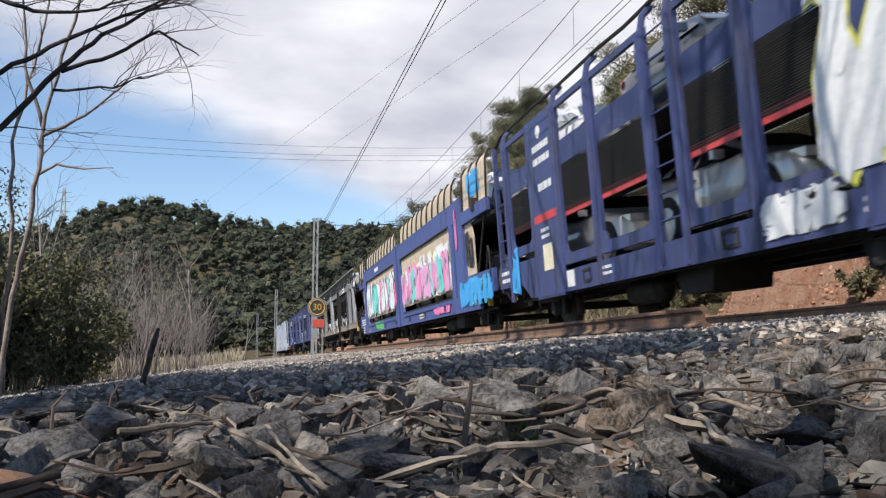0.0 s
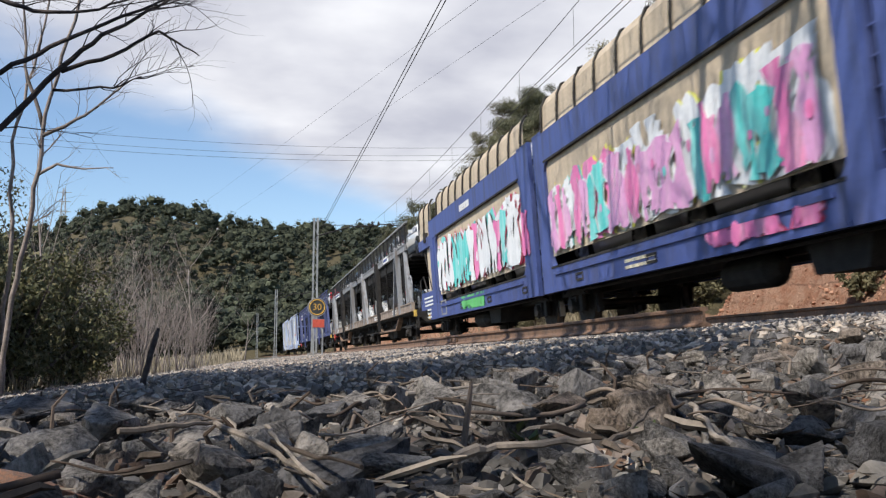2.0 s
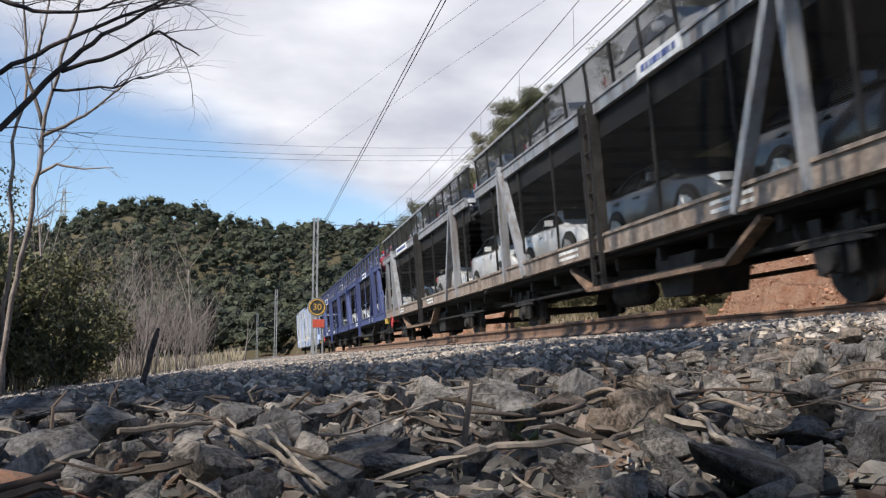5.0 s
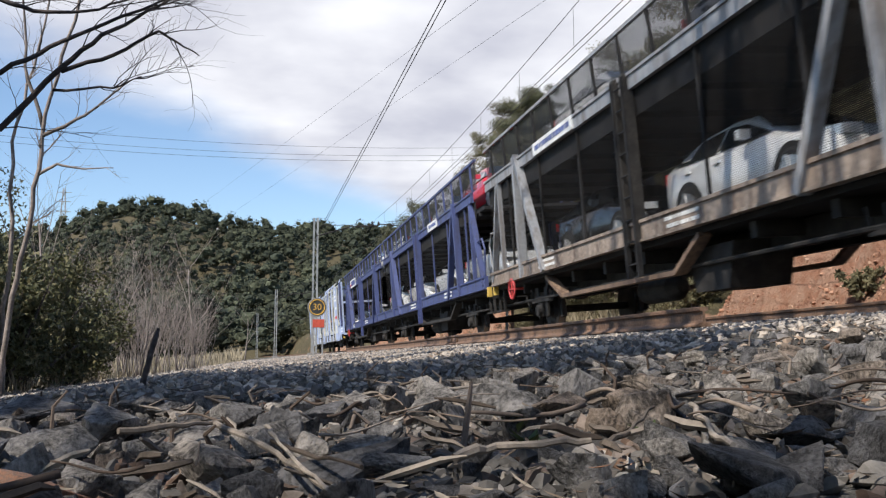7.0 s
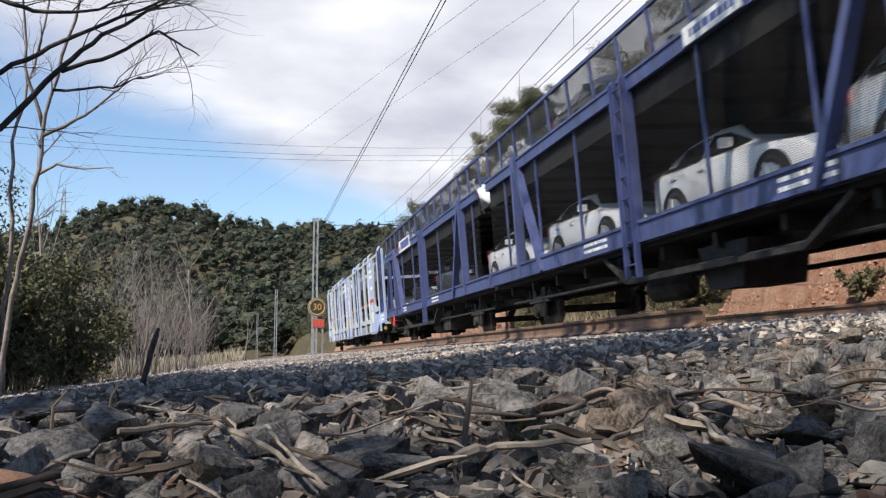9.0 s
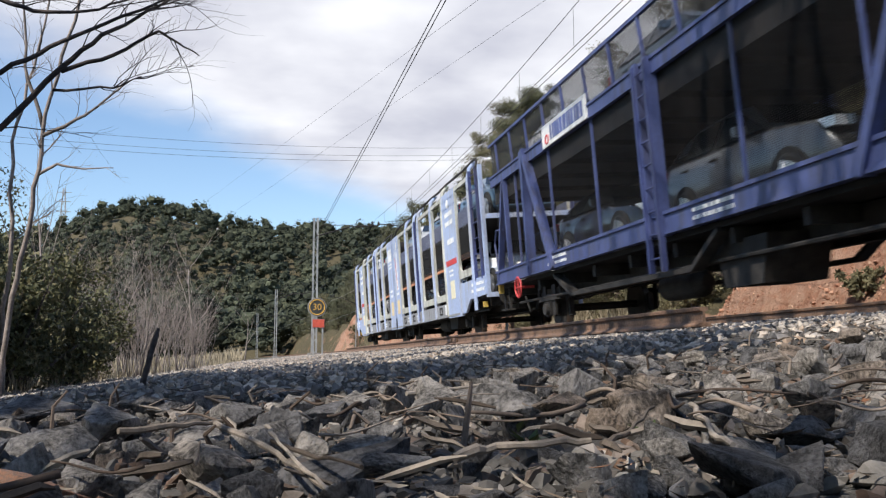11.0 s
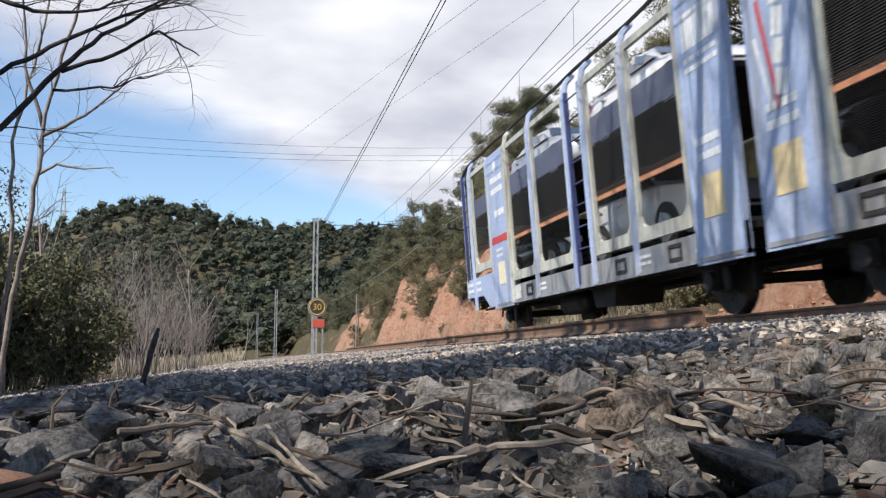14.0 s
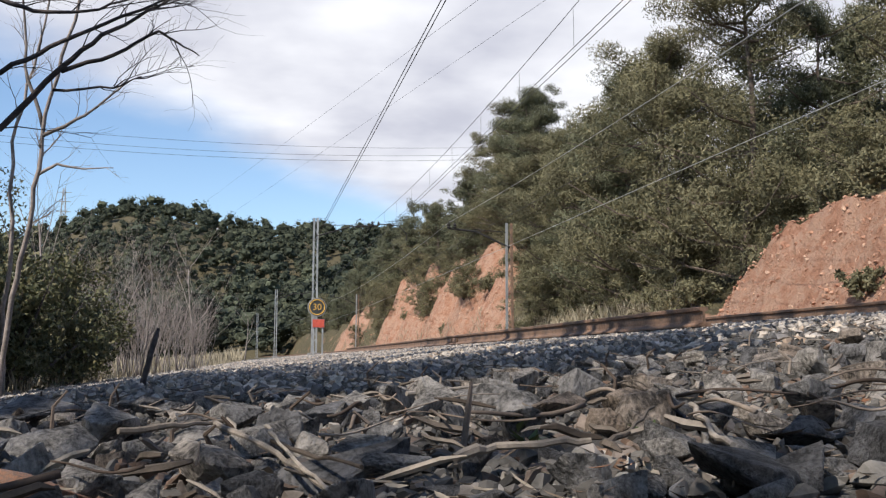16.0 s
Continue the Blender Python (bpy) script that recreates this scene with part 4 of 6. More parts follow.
    P(c, "grille", "rubber", lambda bm: (box(bm, -0.45, 0.45, -0.02, 0.08, 0.34, 0.50), box(bm, -0.34, 0.34, -0.005, 0.06, 0.54, 0.60)))
    P(c, "bumper", CAR[paint], lambda bm: (box(bm, -0.66, 0.66, -0.035, 0.1, 0.50, 0.54), box(bm, -0.66, 0.66, -0.03, 0.1, 0.27, 0.33)))
    return c


CAR_KINDS = {}


def car(paint, style, s, z, back=False):
    """Set a car on a wagon's deck at s metres along the track at the start, z over the rails."""
    words = {"white": "glossy white", "silver": "metallic silver", "grey": "dark metallic grey", "black": "glossy black", "red": "bright red", "blue": "dark blue", "petrol": "blue-grey"}[paint]
    kind = {"hatch": "hatchback", "suv": "tall crossover", "van": "high-roofed van"}[style]
    deck = "upper" if z > 2 else "lower"
    if (paint, style) not in CAR_KINDS:
        c = CAR_KINDS[paint, style] = make_car(paint, style, "")
    else:
        c = copy_thing(CAR_KINDS[paint, style], Matrix())
    tagged(c, f"new {words} {kind} carried on a wagon's {deck} deck")
    TRAIN.append((c, s, 0.0, z, back))


panel_wagon(-8.4, "navy", "navy", "red", "dark blue enclosed car-carrying wagon with red inner rails", True)
canvas_wagon(21.1)
open_wagon(49.8, 17.7, "grey", "sill", "grey", "bleached grey open car-carrying wagon with a rusty sill", 40)
open_wagon(84.1, 18.3, "dusk", "dusk", "dusk", "dark blue open car-carrying wagon with slanted struts", 60)
panel_wagon(121.0, "pale", "ivory", "orange", "faded pale blue enclosed car-carrying wagon with ivory frames", False)
# cars on the decks: paint, style and place, from the front of the train to its end
for z, row in (
        (1.1, "grey suv -7.5, black hatch -2.6, silver suv 4.3, silver hatch 9.3, white hatch 14.4"),
        (3.1, "black hatch -7, white hatch -2, silver hatch 4.6, grey hatch 9.9, white hatch 15.0"),
        (1.1, "black suv 21.4, silver suv 26.3, white suv 30.9, silver suv 36.1, grey suv 40.7, silver suv 44.3"),
        (3.1, "white hatch 21.4, white hatch 26.3, black hatch 30.9, white hatch 36.1, white hatch 40.7, silver hatch 44.3"),
        (1.2, "black hatch 51.2, grey hatch 56.3, white hatch 61.4, white suv 66.5, white hatch 71.6, black hatch 76.8"),
        (3.32, "white hatch 50.9, white suv 55.6, silver hatch 60.5, petrol hatch 65.4, black hatch 70.6, white hatch 76.4"),
        (1.2, "silver suv 85.2, white hatch 90.05, white hatch 95.4, white hatch 100.5, grey suv 107.7, black hatch 112.8"),
        (3.32, "red hatch 85.0, silver hatch 89.7, black hatch 94.6, white hatch 99.6, white hatch 104.6, petrol hatch 109.4, white hatch 114.4"),
        (1.1, "white suv 121.4, blue hatch 126.0, black hatch 131.0, white suv 138.0, black hatch 143.4"),
        (3.1, "petrol hatch 121.4, black hatch 126.2, silver hatch 131.0, white hatch 137.4, silver hatch 142.8")):
    for word in row.split(", "):
        paint, style, s = word.split()
        car(paint, style, float(s), z)


def line_pose(s, x=0.0, z=0.0, back=False):
    """A pose on the canted, gently curving track, s metres along it."""
    turn = math.atan2(float(bend(s + 2)) - float(bend(s - 2)), 4.0)
    m = pose(X_TRACK + float(bend(s)), s, RAIL_MID, 0, 0, -math.degrees(turn)) @ pose(0, 0, 0, 0, -LEAN, 0) @ pose(x, 0, z)
    return m



# ---- more materials ----


def ramped(name, stops, rough=0.9, fine=80.0, bump=0.5, dist=0.004, source="island", speck=0.25, spec=0.3):
    """A colour for each loose piece (or object) from a ramp, with specks and fine relief."""
    mt = bpy.data.materials.new(name)
    mt.use_nodes = True
    nt = mt.node_tree
    N, L = nt.nodes.new, nt.links.new
    b = nt.nodes["Principled BSDF"]
    b.inputs["Roughness"].default_value, b.inputs["Specular IOR Level"].default_value = rough, spec
    src = N("ShaderNodeNewGeometry") if source == "island" else N("ShaderNodeObjectInfo")
    ramp = N("ShaderNodeValToRGB")
    el = ramp.color_ramp.elements
    while len(el) < len(stops):
        el.new(0.5)
    for e, (p, c) in zip(el, stops):
        e.position, e.color = p, (*c, 1)
    L(src.outputs["Random Per Island" if source == "island" else "Random"], ramp.inputs[0])
    co, n1, n2 = N("ShaderNodeTexCoord"), N("ShaderNodeTexNoise"), N("ShaderNodeTexNoise")
    n1.inputs["Scale"].default_value, n1.inputs["Detail"].default_value, n1.inputs["Roughness"].default_value = fine, 6, 0.65
    n2.inputs["Scale"].default_value, n2.inputs["Detail"].default_value = fine / 6, 4
    L(co.outputs["Object"], n1.inputs[0]), L(co.outputs["Object"], n2.inputs[0])
    mul, hsv, v = N("ShaderNodeMath"), N("ShaderNodeHueSaturation"), N("ShaderNodeMapRange")
    mul.operation = "ADD"
    L(n1.outputs[0], mul.inputs[0]), L(n2.outputs[0], mul.inputs[1])
    v.inputs[1].default_value, v.inputs[2].default_value, v.inputs[3].default_value, v.inputs[4].default_value = 0.80, 1.20, 1 - speck, 1 + speck
    L(mul.outputs[0], v.inputs[0]), L(v.outputs[0], hsv.inputs["Value"]), L(ramp.outputs[0], hsv.inputs["Color"]), L(hsv.outputs[0], b.inputs["Base Color"])
    bp = N("ShaderNodeBump")
    bp.inputs["Strength"].default_value, bp.inputs["Distance"].default_value = bump, dist
    L(mul.outputs[0], bp.inputs["Height"]), L(bp.outputs[0], b.inputs["Normal"])
    return mt


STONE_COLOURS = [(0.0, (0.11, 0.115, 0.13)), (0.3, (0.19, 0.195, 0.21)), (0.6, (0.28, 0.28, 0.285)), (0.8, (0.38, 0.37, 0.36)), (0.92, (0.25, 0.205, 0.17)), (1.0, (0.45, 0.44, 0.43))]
# same rock darkened for the near stones: their shade is in the colour
SHADED_STONE = [(p, (c[0] * 0.64, c[1] * 0.60, c[2] * 0.56)) for p, c in STONE_COLOURS]
# chips of that rock, coloured darker to carry the near ground's shade
SHADED_CHIPS = [(0.0, (0.05, 0.046, 0.042)), (0.4, (0.098, 0.09, 0.082)), (0.7, (0.16, 0.148, 0.135)), (0.9, (0.13, 0.08, 0.055)), (1.0, (0.32, 0.295, 0.265))]
M["stone"] = ramped("shaded_crushed_stone", SHADED_STONE, fine=16, bump=1.0, dist=0.009, source="object", speck=0.75)
# same rock scaled brighter and warmer, sunlight put into the ballast's colour
M["ballast"] = ramped("sunlit_ballast_stone", [(p, (c[0] * 1.38, c[1] * 1.22, c[2] * 1.05)) for p, c in STONE_COLOURS], fine=60, bump=0.5, dist=0.005)
M["rubble"] = ramped("shaded_stone_chips", SHADED_CHIPS, fine=70, bump=0.5, dist=0.004, speck=0.4)
M["twig"] = ramped("dry_twig_bark", [(0, (0.06, 0.042, 0.032)), (0.5, (0.13, 0.098, 0.078)), (1, (0.27, 0.22, 0.18))], fine=120, bump=0.6, dist=0.002, source="object")
M["chip"] = ramped("bleached_wood", [(0, (0.06, 0.046, 0.036)), (0.5, (0.135, 0.11, 0.09)), (1, (0.30, 0.26, 0.22))], fine=130, bump=0.7, dist=0.002, source="object")
M["litter"] = ramped("dead_leaf", [(0, (0.06, 0.04, 0.03)), (0.5, (0.13, 0.10, 0.075)), (0.85, (0.28, 0.24, 0.19)), (1, (0.18, 0.08, 0.04))], fine=60, bump=0.3)
M["bark"] = material("pine_bark", (0.16, 0.12, 0.095), 0.95, var=0.35, scale=6, fine=35, bump=0.8, dist=0.02)
M["pale_bark"] = material("pale_bark", (0.31, 0.26, 0.23), 0.9, var=0.25, scale=6, fine=40, bump=0.5, vary=0.25)
M["dark_bark"] = material("dark_bark", (0.11, 0.09, 0.085), 0.9, var=0.3, scale=8, fine=60, bump=0.5)
M["needles"] = ramped("pine_needles", [(0, (0.075, 0.08, 0.046)), (0.5, (0.105, 0.108, 0.062)), (1, (0.14, 0.138, 0.082))], rough=0.7, fine=5, bump=0.0, speck=0.4)
M["needles_dry"] = ramped("dusty_pine_needles", [(0, (0.115, 0.105, 0.058)), (0.5, (0.15, 0.137, 0.075)), (1, (0.20, 0.178, 0.10))], rough=0.75, fine=5, bump=0.0, speck=0.4)
M["far_needles"] = ramped("far_pine_needles", [(0, (0.042, 0.049, 0.036)), (0.5, (0.056, 0.064, 0.044)), (1, (0.076, 0.082, 0.052))], rough=0.85, fine=0.7, bump=0.0, speck=0.5, spec=0.1)
M["bush_leaf"] = ramped("evergreen_leaf", [(0, (0.055, 0.062, 0.028)), (0.6, (0.11, 0.112, 0.050)), (1, (0.20, 0.175, 0.09))], rough=0.55, fine=10, bump=0.0)
M["reed"] = ramped("dry_grass", [(0, (0.20, 0.165, 0.11)), (0.5, (0.30, 0.25, 0.17)), (1, (0.40, 0.345, 0.25))], rough=0.8, fine=20, bump=0.0)
M["clod"] = ramped("orange_clod", [(0, (0.27, 0.125, 0.08)), (0.5, (0.42, 0.23, 0.15)), (1, (0.52, 0.34, 0.24))], fine=30, bump=0.5)
M["green"] = ramped("weed_leaf", [(0, (0.04, 0.06, 0.02)), (1, (0.08, 0.10, 0.035))], rough=0.6, fine=60, bump=0.2)
M["steel"] = material("galvanised_steel", (0.42, 0.42, 0.41), 0.55, metal=0.5, var=0.2, scale=2, fine=30, bump=0.1)
M["wire"] = material("overhead_wire", (0.05, 0.05, 0.052), 0.6, metal=0.5, var=0.1, scale=2, fine=10, bump=0.0)
M["wire_pale"] = material("pale_cable", (0.40, 0.39, 0.36), 0.5, metal=0.3, var=0.1, scale=2, fine=10, bump=0.0)
M["concrete"] = material("sleeper_concrete", (0.30, 0.28, 0.26), 0.9, var=0.2, scale=4, fine=40, bump=0.3)
M["sign_face"] = material("dark_sign_face", (0.05, 0.05, 0.048), 0.5, var=0.15, scale=6, fine=30, bump=0.05)
M["sign_yellow"] = material("amber_sign_paint", (0.72, 0.42, 0.08), 0.5, var=0.12, scale=6, fine=30, bump=0.05)
M["sign_red"] = material("red_sign_plate", (0.62, 0.10, 0.06), 0.5, var=0.12, scale=6, fine=30, bump=0.05)
M["house"] = material("white_render", (0.78, 0.77, 0.74), 0.8, var=0.08, scale=0.5, fine=4, bump=0.0)

# ground: gravel, orange earth on the cutting, dark litter under the woods


def ground_material():
    mt = bpy.data.materials.new("ground_earth")
    mt.use_nodes = True
    nt = mt.node_tree
    N, L = nt.nodes.new, nt.links.new
    b = nt.nodes["Principled BSDF"]
    b.inputs["Roughness"].default_value, b.inputs["Specular IOR Level"].default_value = 0.95, 0.2
    co = N("ShaderNodeTexCoord")

    def noise_tex(scale, detail=6, rough=0.6):
        n = N("ShaderNodeTexNoise")
        n.inputs["Scale"].default_value, n.inputs["Detail"].default_value, n.inputs["Roughness"].default_value = scale, detail, rough
        L(co.outputs["Object"], n.inputs[0])
        return n.outputs[0]

    def ramp(fac, stops):
        r = N("ShaderNodeValToRGB")
        while len(r.color_ramp.elements) < len(stops):
            r.color_ramp.elements.new(0.5)
        for e, (p, c) in zip(r.color_ramp.elements, stops):
            e.position, e.color = p, (*c, 1)
        L(fac, r.inputs[0])
        return r.outputs[0]

    def mix(fac, a, c):
        m = N("ShaderNodeMix")
        m.data_type = "RGBA"
        L(fac, m.inputs[0]), L(a, m.inputs[6]), L(c, m.inputs[7])
        return m.outputs[2]

    big, mid, fine = noise_tex(0.55, 8), noise_tex(4, 8, 0.7), noise_tex(40, 6, 0.7)
    mid2 = noise_tex(1.7, 9, 0.72)
    gravel = ramp(fine, [(0.3, (0.07, 0.065, 0.06)), (0.5, (0.15, 0.14, 0.125)), (0.7, (0.25, 0.235, 0.21))])
    earth = ramp(mid2, [(0.28, (0.20, 0.09, 0.056)), (0.42, (0.36, 0.185, 0.118)), (0.58, (0.43, 0.27, 0.19)), (0.75, (0.29, 0.14, 0.09))])
    floor = ramp(mid, [(0.3, (0.06, 0.052, 0.03)), (0.6, (0.13, 0.11, 0.065)), (0.8, (0.22, 0.18, 0.11))])
    at1, at2 = N("ShaderNodeAttribute"), N("ShaderNodeAttribute")
    at1.attribute_name, at2.attribute_name = "earth", "woods"

    def patchy(attr):
        m = N("ShaderNodeMath")
        m.operation = "MULTIPLY_ADD"
        L(big, m.inputs[0])
        m.inputs[1].default_value = 0.9
        L(attr.outputs["Fac"], m.inputs[2])
        r = N("ShaderNodeMapRange")
        r.inputs[1].default_value, r.inputs[2].default_value = 0.86, 1.0
        L(m.outputs[0], r.inputs[0])
        return r.outputs[0]

    col = mix(patchy(at1), mix(patchy(at2), gravel, floor), earth)
    L(col, b.inputs["Base Color"])
    bp = N("ShaderNodeBump")
    bp.inputs["Strength"].default_value, bp.inputs["Distance"].default_value = 0.9, 0.3
    L(mid, bp.inputs["Height"])
    bp2 = N("ShaderNodeBump")
    bp2.inputs["Strength"].default_value, bp2.inputs["Distance"].default_value = 0.6, 0.02
    L(fine, bp2.inputs["Height"]), L(bp.outputs[0], bp2.inputs["Normal"]), L(bp2.outputs[0], b.inputs["Normal"])
    return mt


def dress_ground():
    me = ground.data
    co = np.empty(len(me.vertices) * 3, np.float32)
    me.vertices.foreach_get("co", co)
    x, y, z = co.reshape(-1, 3).T
    u = x - bend(y)
    hc = cut_height(y)
    r = u - 11.6
    face = step(-0.6, 0.3, r) * (1 - step(0.95, 1.25, r / np.maximum(0.66 * hc, 1.2)))
    bare = np.maximum(1 - step(22, 29, y), step(40, 46, y) * (1 - step(84, 96, y)) + step(100, 108, y) * (1 - step(118, 135, y)) * 0.8)
    earth = face * np.maximum(bare, 0.35)
    woods = np.maximum(step(10.4, 11.5, u), np.maximum(step(90, 160, y), step(-2.2, -3.4, u)))
    for name, val in (("earth", earth), ("woods", woods)):
        at = me.attributes.new(name, "FLOAT", "POINT")
        at.data.foreach_set("value", val.astype(np.float32))
    me.materials[0] = ground_material()


dress_ground()

# ---- the line: rails, sleepers, ballast ----
RAIL_SECTION = [(-0.068, 0), (0.068, 0), (0.068, 0.012), (0.018, 0.035), (0.009, 0.05), (0.009, 0.115), (0.034, 0.125), (0.036, 0.148), (0.03, 0.154), (-0.03, 0.154), (-0.036, 0.148), (-0.034, 0.125), (-0.009, 0.115), (-0.009, 0.05), (-0.018, 0.035), (-0.068, 0.012)]


def rail_mesh(bm, x, top, y0, y1, n, wobble=0.0):
    rings = []
    for y in np.linspace(y0, y1, n):
        cx = x + float(bend(y)) + wobble * math.sin(y * 0.35)
        rings.append([bm.verts.new((cx + u, y, top - 0.154 + v)) for u, v in RAIL_SECTION])
    k = len(RAIL_SECTION)
    for a, b in zip(rings, rings[1:]):
        for j in range(k):
            bm.faces.new((a[j], a[(j + 1) % k], b[(j + 1) % k], b[j]))
    bm.faces.new(rings[0])
    bm.faces.new(rings[-1][::-1])
    bmesh.ops.recalc_face_normals(bm, faces=bm.faces)


def make_line():
    near_top, far_top = RAIL_MID - 0.865 * math.sin(radians(LEAN)), RAIL_MID + 0.865 * math.sin(radians(LEAN))
    for x, top in ((X_TRACK - 0.865, near_top), (X_TRACK + 0.865, far_top)):
        bm = bmesh.new()
        rail_mesh(bm, x, top, -200, 330, 160)
        tagged(part("running_rail", bm, M["rust"]), "rusty running rail with a worn head", "rail", kind="structure")
    for y0, y1 in ((6.45, 15.6), (15.63, 33.6)):
        bm = bmesh.new()
        rail_mesh(bm, 3.4, 0.505, y0, y1, 24, 0.012)
        r = tagged(part("spare_rail", bm, M["rust"]), "loose rusty rail lying on the ballast shoulder", "rail", "spare rails")
        if y0 < 10:
            for q in (15.2, 15.5):
                P(r, "fishplate", "rust", lambda bm: (box(bm, 3.4 - 0.05, 3.4 - 0.012, q - 0.2, q + 0.2, 0.39, 0.46)))
    bm = bmesh.new()
    prism(bm, [(-1.3, 0), (1.3, 0), (1.3, 0.2), (0.5, 0.17), (-0.5, 0.17), (-1.3, 0.2)], "y", -0.13, 0.13)
    first = part("sleeper", bm, M["concrete"], ground)
    first.matrix_basis = pose(X_TRACK, -3, RAIL_MID - 0.37, 0, -LEAN, 0)
    for k in range(1, 130):
        y = -3 + 0.6 * k
        share("sleeper", first.data, ground, pose(X_TRACK + float(bend(y)), y, RAIL_MID - 0.37, 0, -LEAN, 0))
    bm = bmesh.new()
    box(bm, -0.10, -0.04, -0.06, 0.06, 0, 0.04)
    box(bm, 0.04, 0.10, -0.06, 0.06, 0, 0.04)
    clip = part("rail_clip", bm, M["rust"], ground)
    clip.matrix_basis = pose(X_TRACK - 0.865, -3, near_top - 0.155)
    for k in range(1, 70):
        y = -3 + 0.6 * k
        share("rail_clip", clip.data, ground, pose(X_TRACK - 0.865 + float(bend(y)), y, near_top - 0.155))


make_line()


def hull_rock(rng, n=11):
    """Corners and triangles of one broken stone of unit size."""
    bm = bmesh.new()
    p = rng.normal(size=(n, 3))
    p /= np.linalg.norm(p, axis=1)[:, None]
    p *= np.array((0.5, rng.uniform(0.3, 0.42), rng.uniform(0.24, 0.36))) * rng.uniform(0.8, 1.1, (n, 1))
    for q in p:
        bm.verts.new(q)
    res = bmesh.ops.convex_hull(bm, input=bm.verts)
    bmesh.ops.delete(bm, geom=[g for g in res["geom_interior"] if isinstance(g, bmesh.types.BMVert)], context="VERTS")
    bmesh.ops.triangulate(bm, faces=bm.faces)
    bm.verts.index_update()
    v, f = np.array([q.co[:] for q in bm.verts]), np.array([[w.index for w in q.verts] for q in bm.faces])
    bm.free()
    return v, f


def turns(rng, n, tilt=0.6):
    """n turning matrices: any heading, a lean of up to about tilt."""
    a, b, c = rng.uniform(0, 2 * np.pi, n), rng.normal(0, tilt, n), rng.normal(0, tilt, n)
    z, o = np.zeros(n), np.ones(n)
    rz = np.stack([np.cos(a), -np.sin(a), z, np.sin(a), np.cos(a), z, z, z, o], -1).reshape(-1, 3, 3)
    rx = np.stack([o, z, z, z, np.cos(b), -np.sin(b), z, np.sin(b), np.cos(b)], -1).reshape(-1, 3, 3)
    ry = np.stack([np.cos(c), z, np.sin(c), z, o, z, -np.sin(c), z, np.cos(c)], -1).reshape(-1, 3, 3)
    return rz @ rx @ ry


def scatter(name, shapes, where, sizes, mt, rng, tilt=0.6, smooth=False):
    """One joined mesh of many turned and scaled copies of a few shapes."""
    which = rng.integers(0, len(shapes), len(where))
    R = turns(rng, len(where), tilt)
    V_, F_, base = [], [], 0
    for k, (v, f) in enumerate(shapes):
        i = np.flatnonzero(which == k)
        vv = np.einsum("nij,vj->nvi", R[i], v) * sizes[i][:, None, None] + where[i][:, None, :]
        ff = f[None] + (base + np.arange(len(i)) * len(v))[:, None, None]
        V_.append(vv.reshape(-1, 3)), F_.append(ff.reshape(-1, f.shape[1]))
        base += len(i) * len(v)
    return mesh_from(name, np.concatenate(V_), np.concatenate(F_), mt, smooth)


def make_ballast():
    rng = np.random.default_rng(4)
    shapes = [hull_rock(rng) for _ in range(24)]
    for name, y0, y1, n, smin, smax, label in (("ballast", 1.9, 16, 38000, 0.025, 0.062, "loose grey crushed-stone ballast beside the track"), ("far_ballast", 16, 70, 20000, 0.045, 0.085, "sunlit grey ballast running along the distant track")):
        y = y0 + (y1 - y0) * rng.random(n * 3) ** (0.8 if y0 > 10 else 0.7)
        lo, hi = -0.30 * y - 0.3, 0.84 * y + 0.3
        lo, hi = np.maximum(lo, -3.2 - 0.0 * y), np.minimum(hi, 5.85)
        x = rng.uniform(-4, 6, n * 3)
        keep = (x > lo) & (x < hi)
        x, y = x[keep][:n], y[keep][:n]
        s = smin + (smax - smin) * rng.random(len(x)) ** 1.7
        pt = np.stack([x + bend(y), y, ground_z(x + bend(y), y) + s * 0.12], -1)
        tagged(scatter(name, shapes, pt, s, M["ballast"], rng), label, "ballast", kind="stuff")
    # between and beyond the rails
    n = 5000
    y, x = rng.uniform(4, 45, n), rng.uniform(5.8, 9.4, n)
    s = rng.uniform(0.035, 0.06, n)
    pt = np.stack([x + bend(y), y, ground_z(x + bend(y), y) + s * 0.1], -1)
    tagged(scatter("track_ballast", shapes, pt, s, M["ballast"], rng), "ballast packed round the sleepers", "ballast", kind="stuff")


make_ballast()


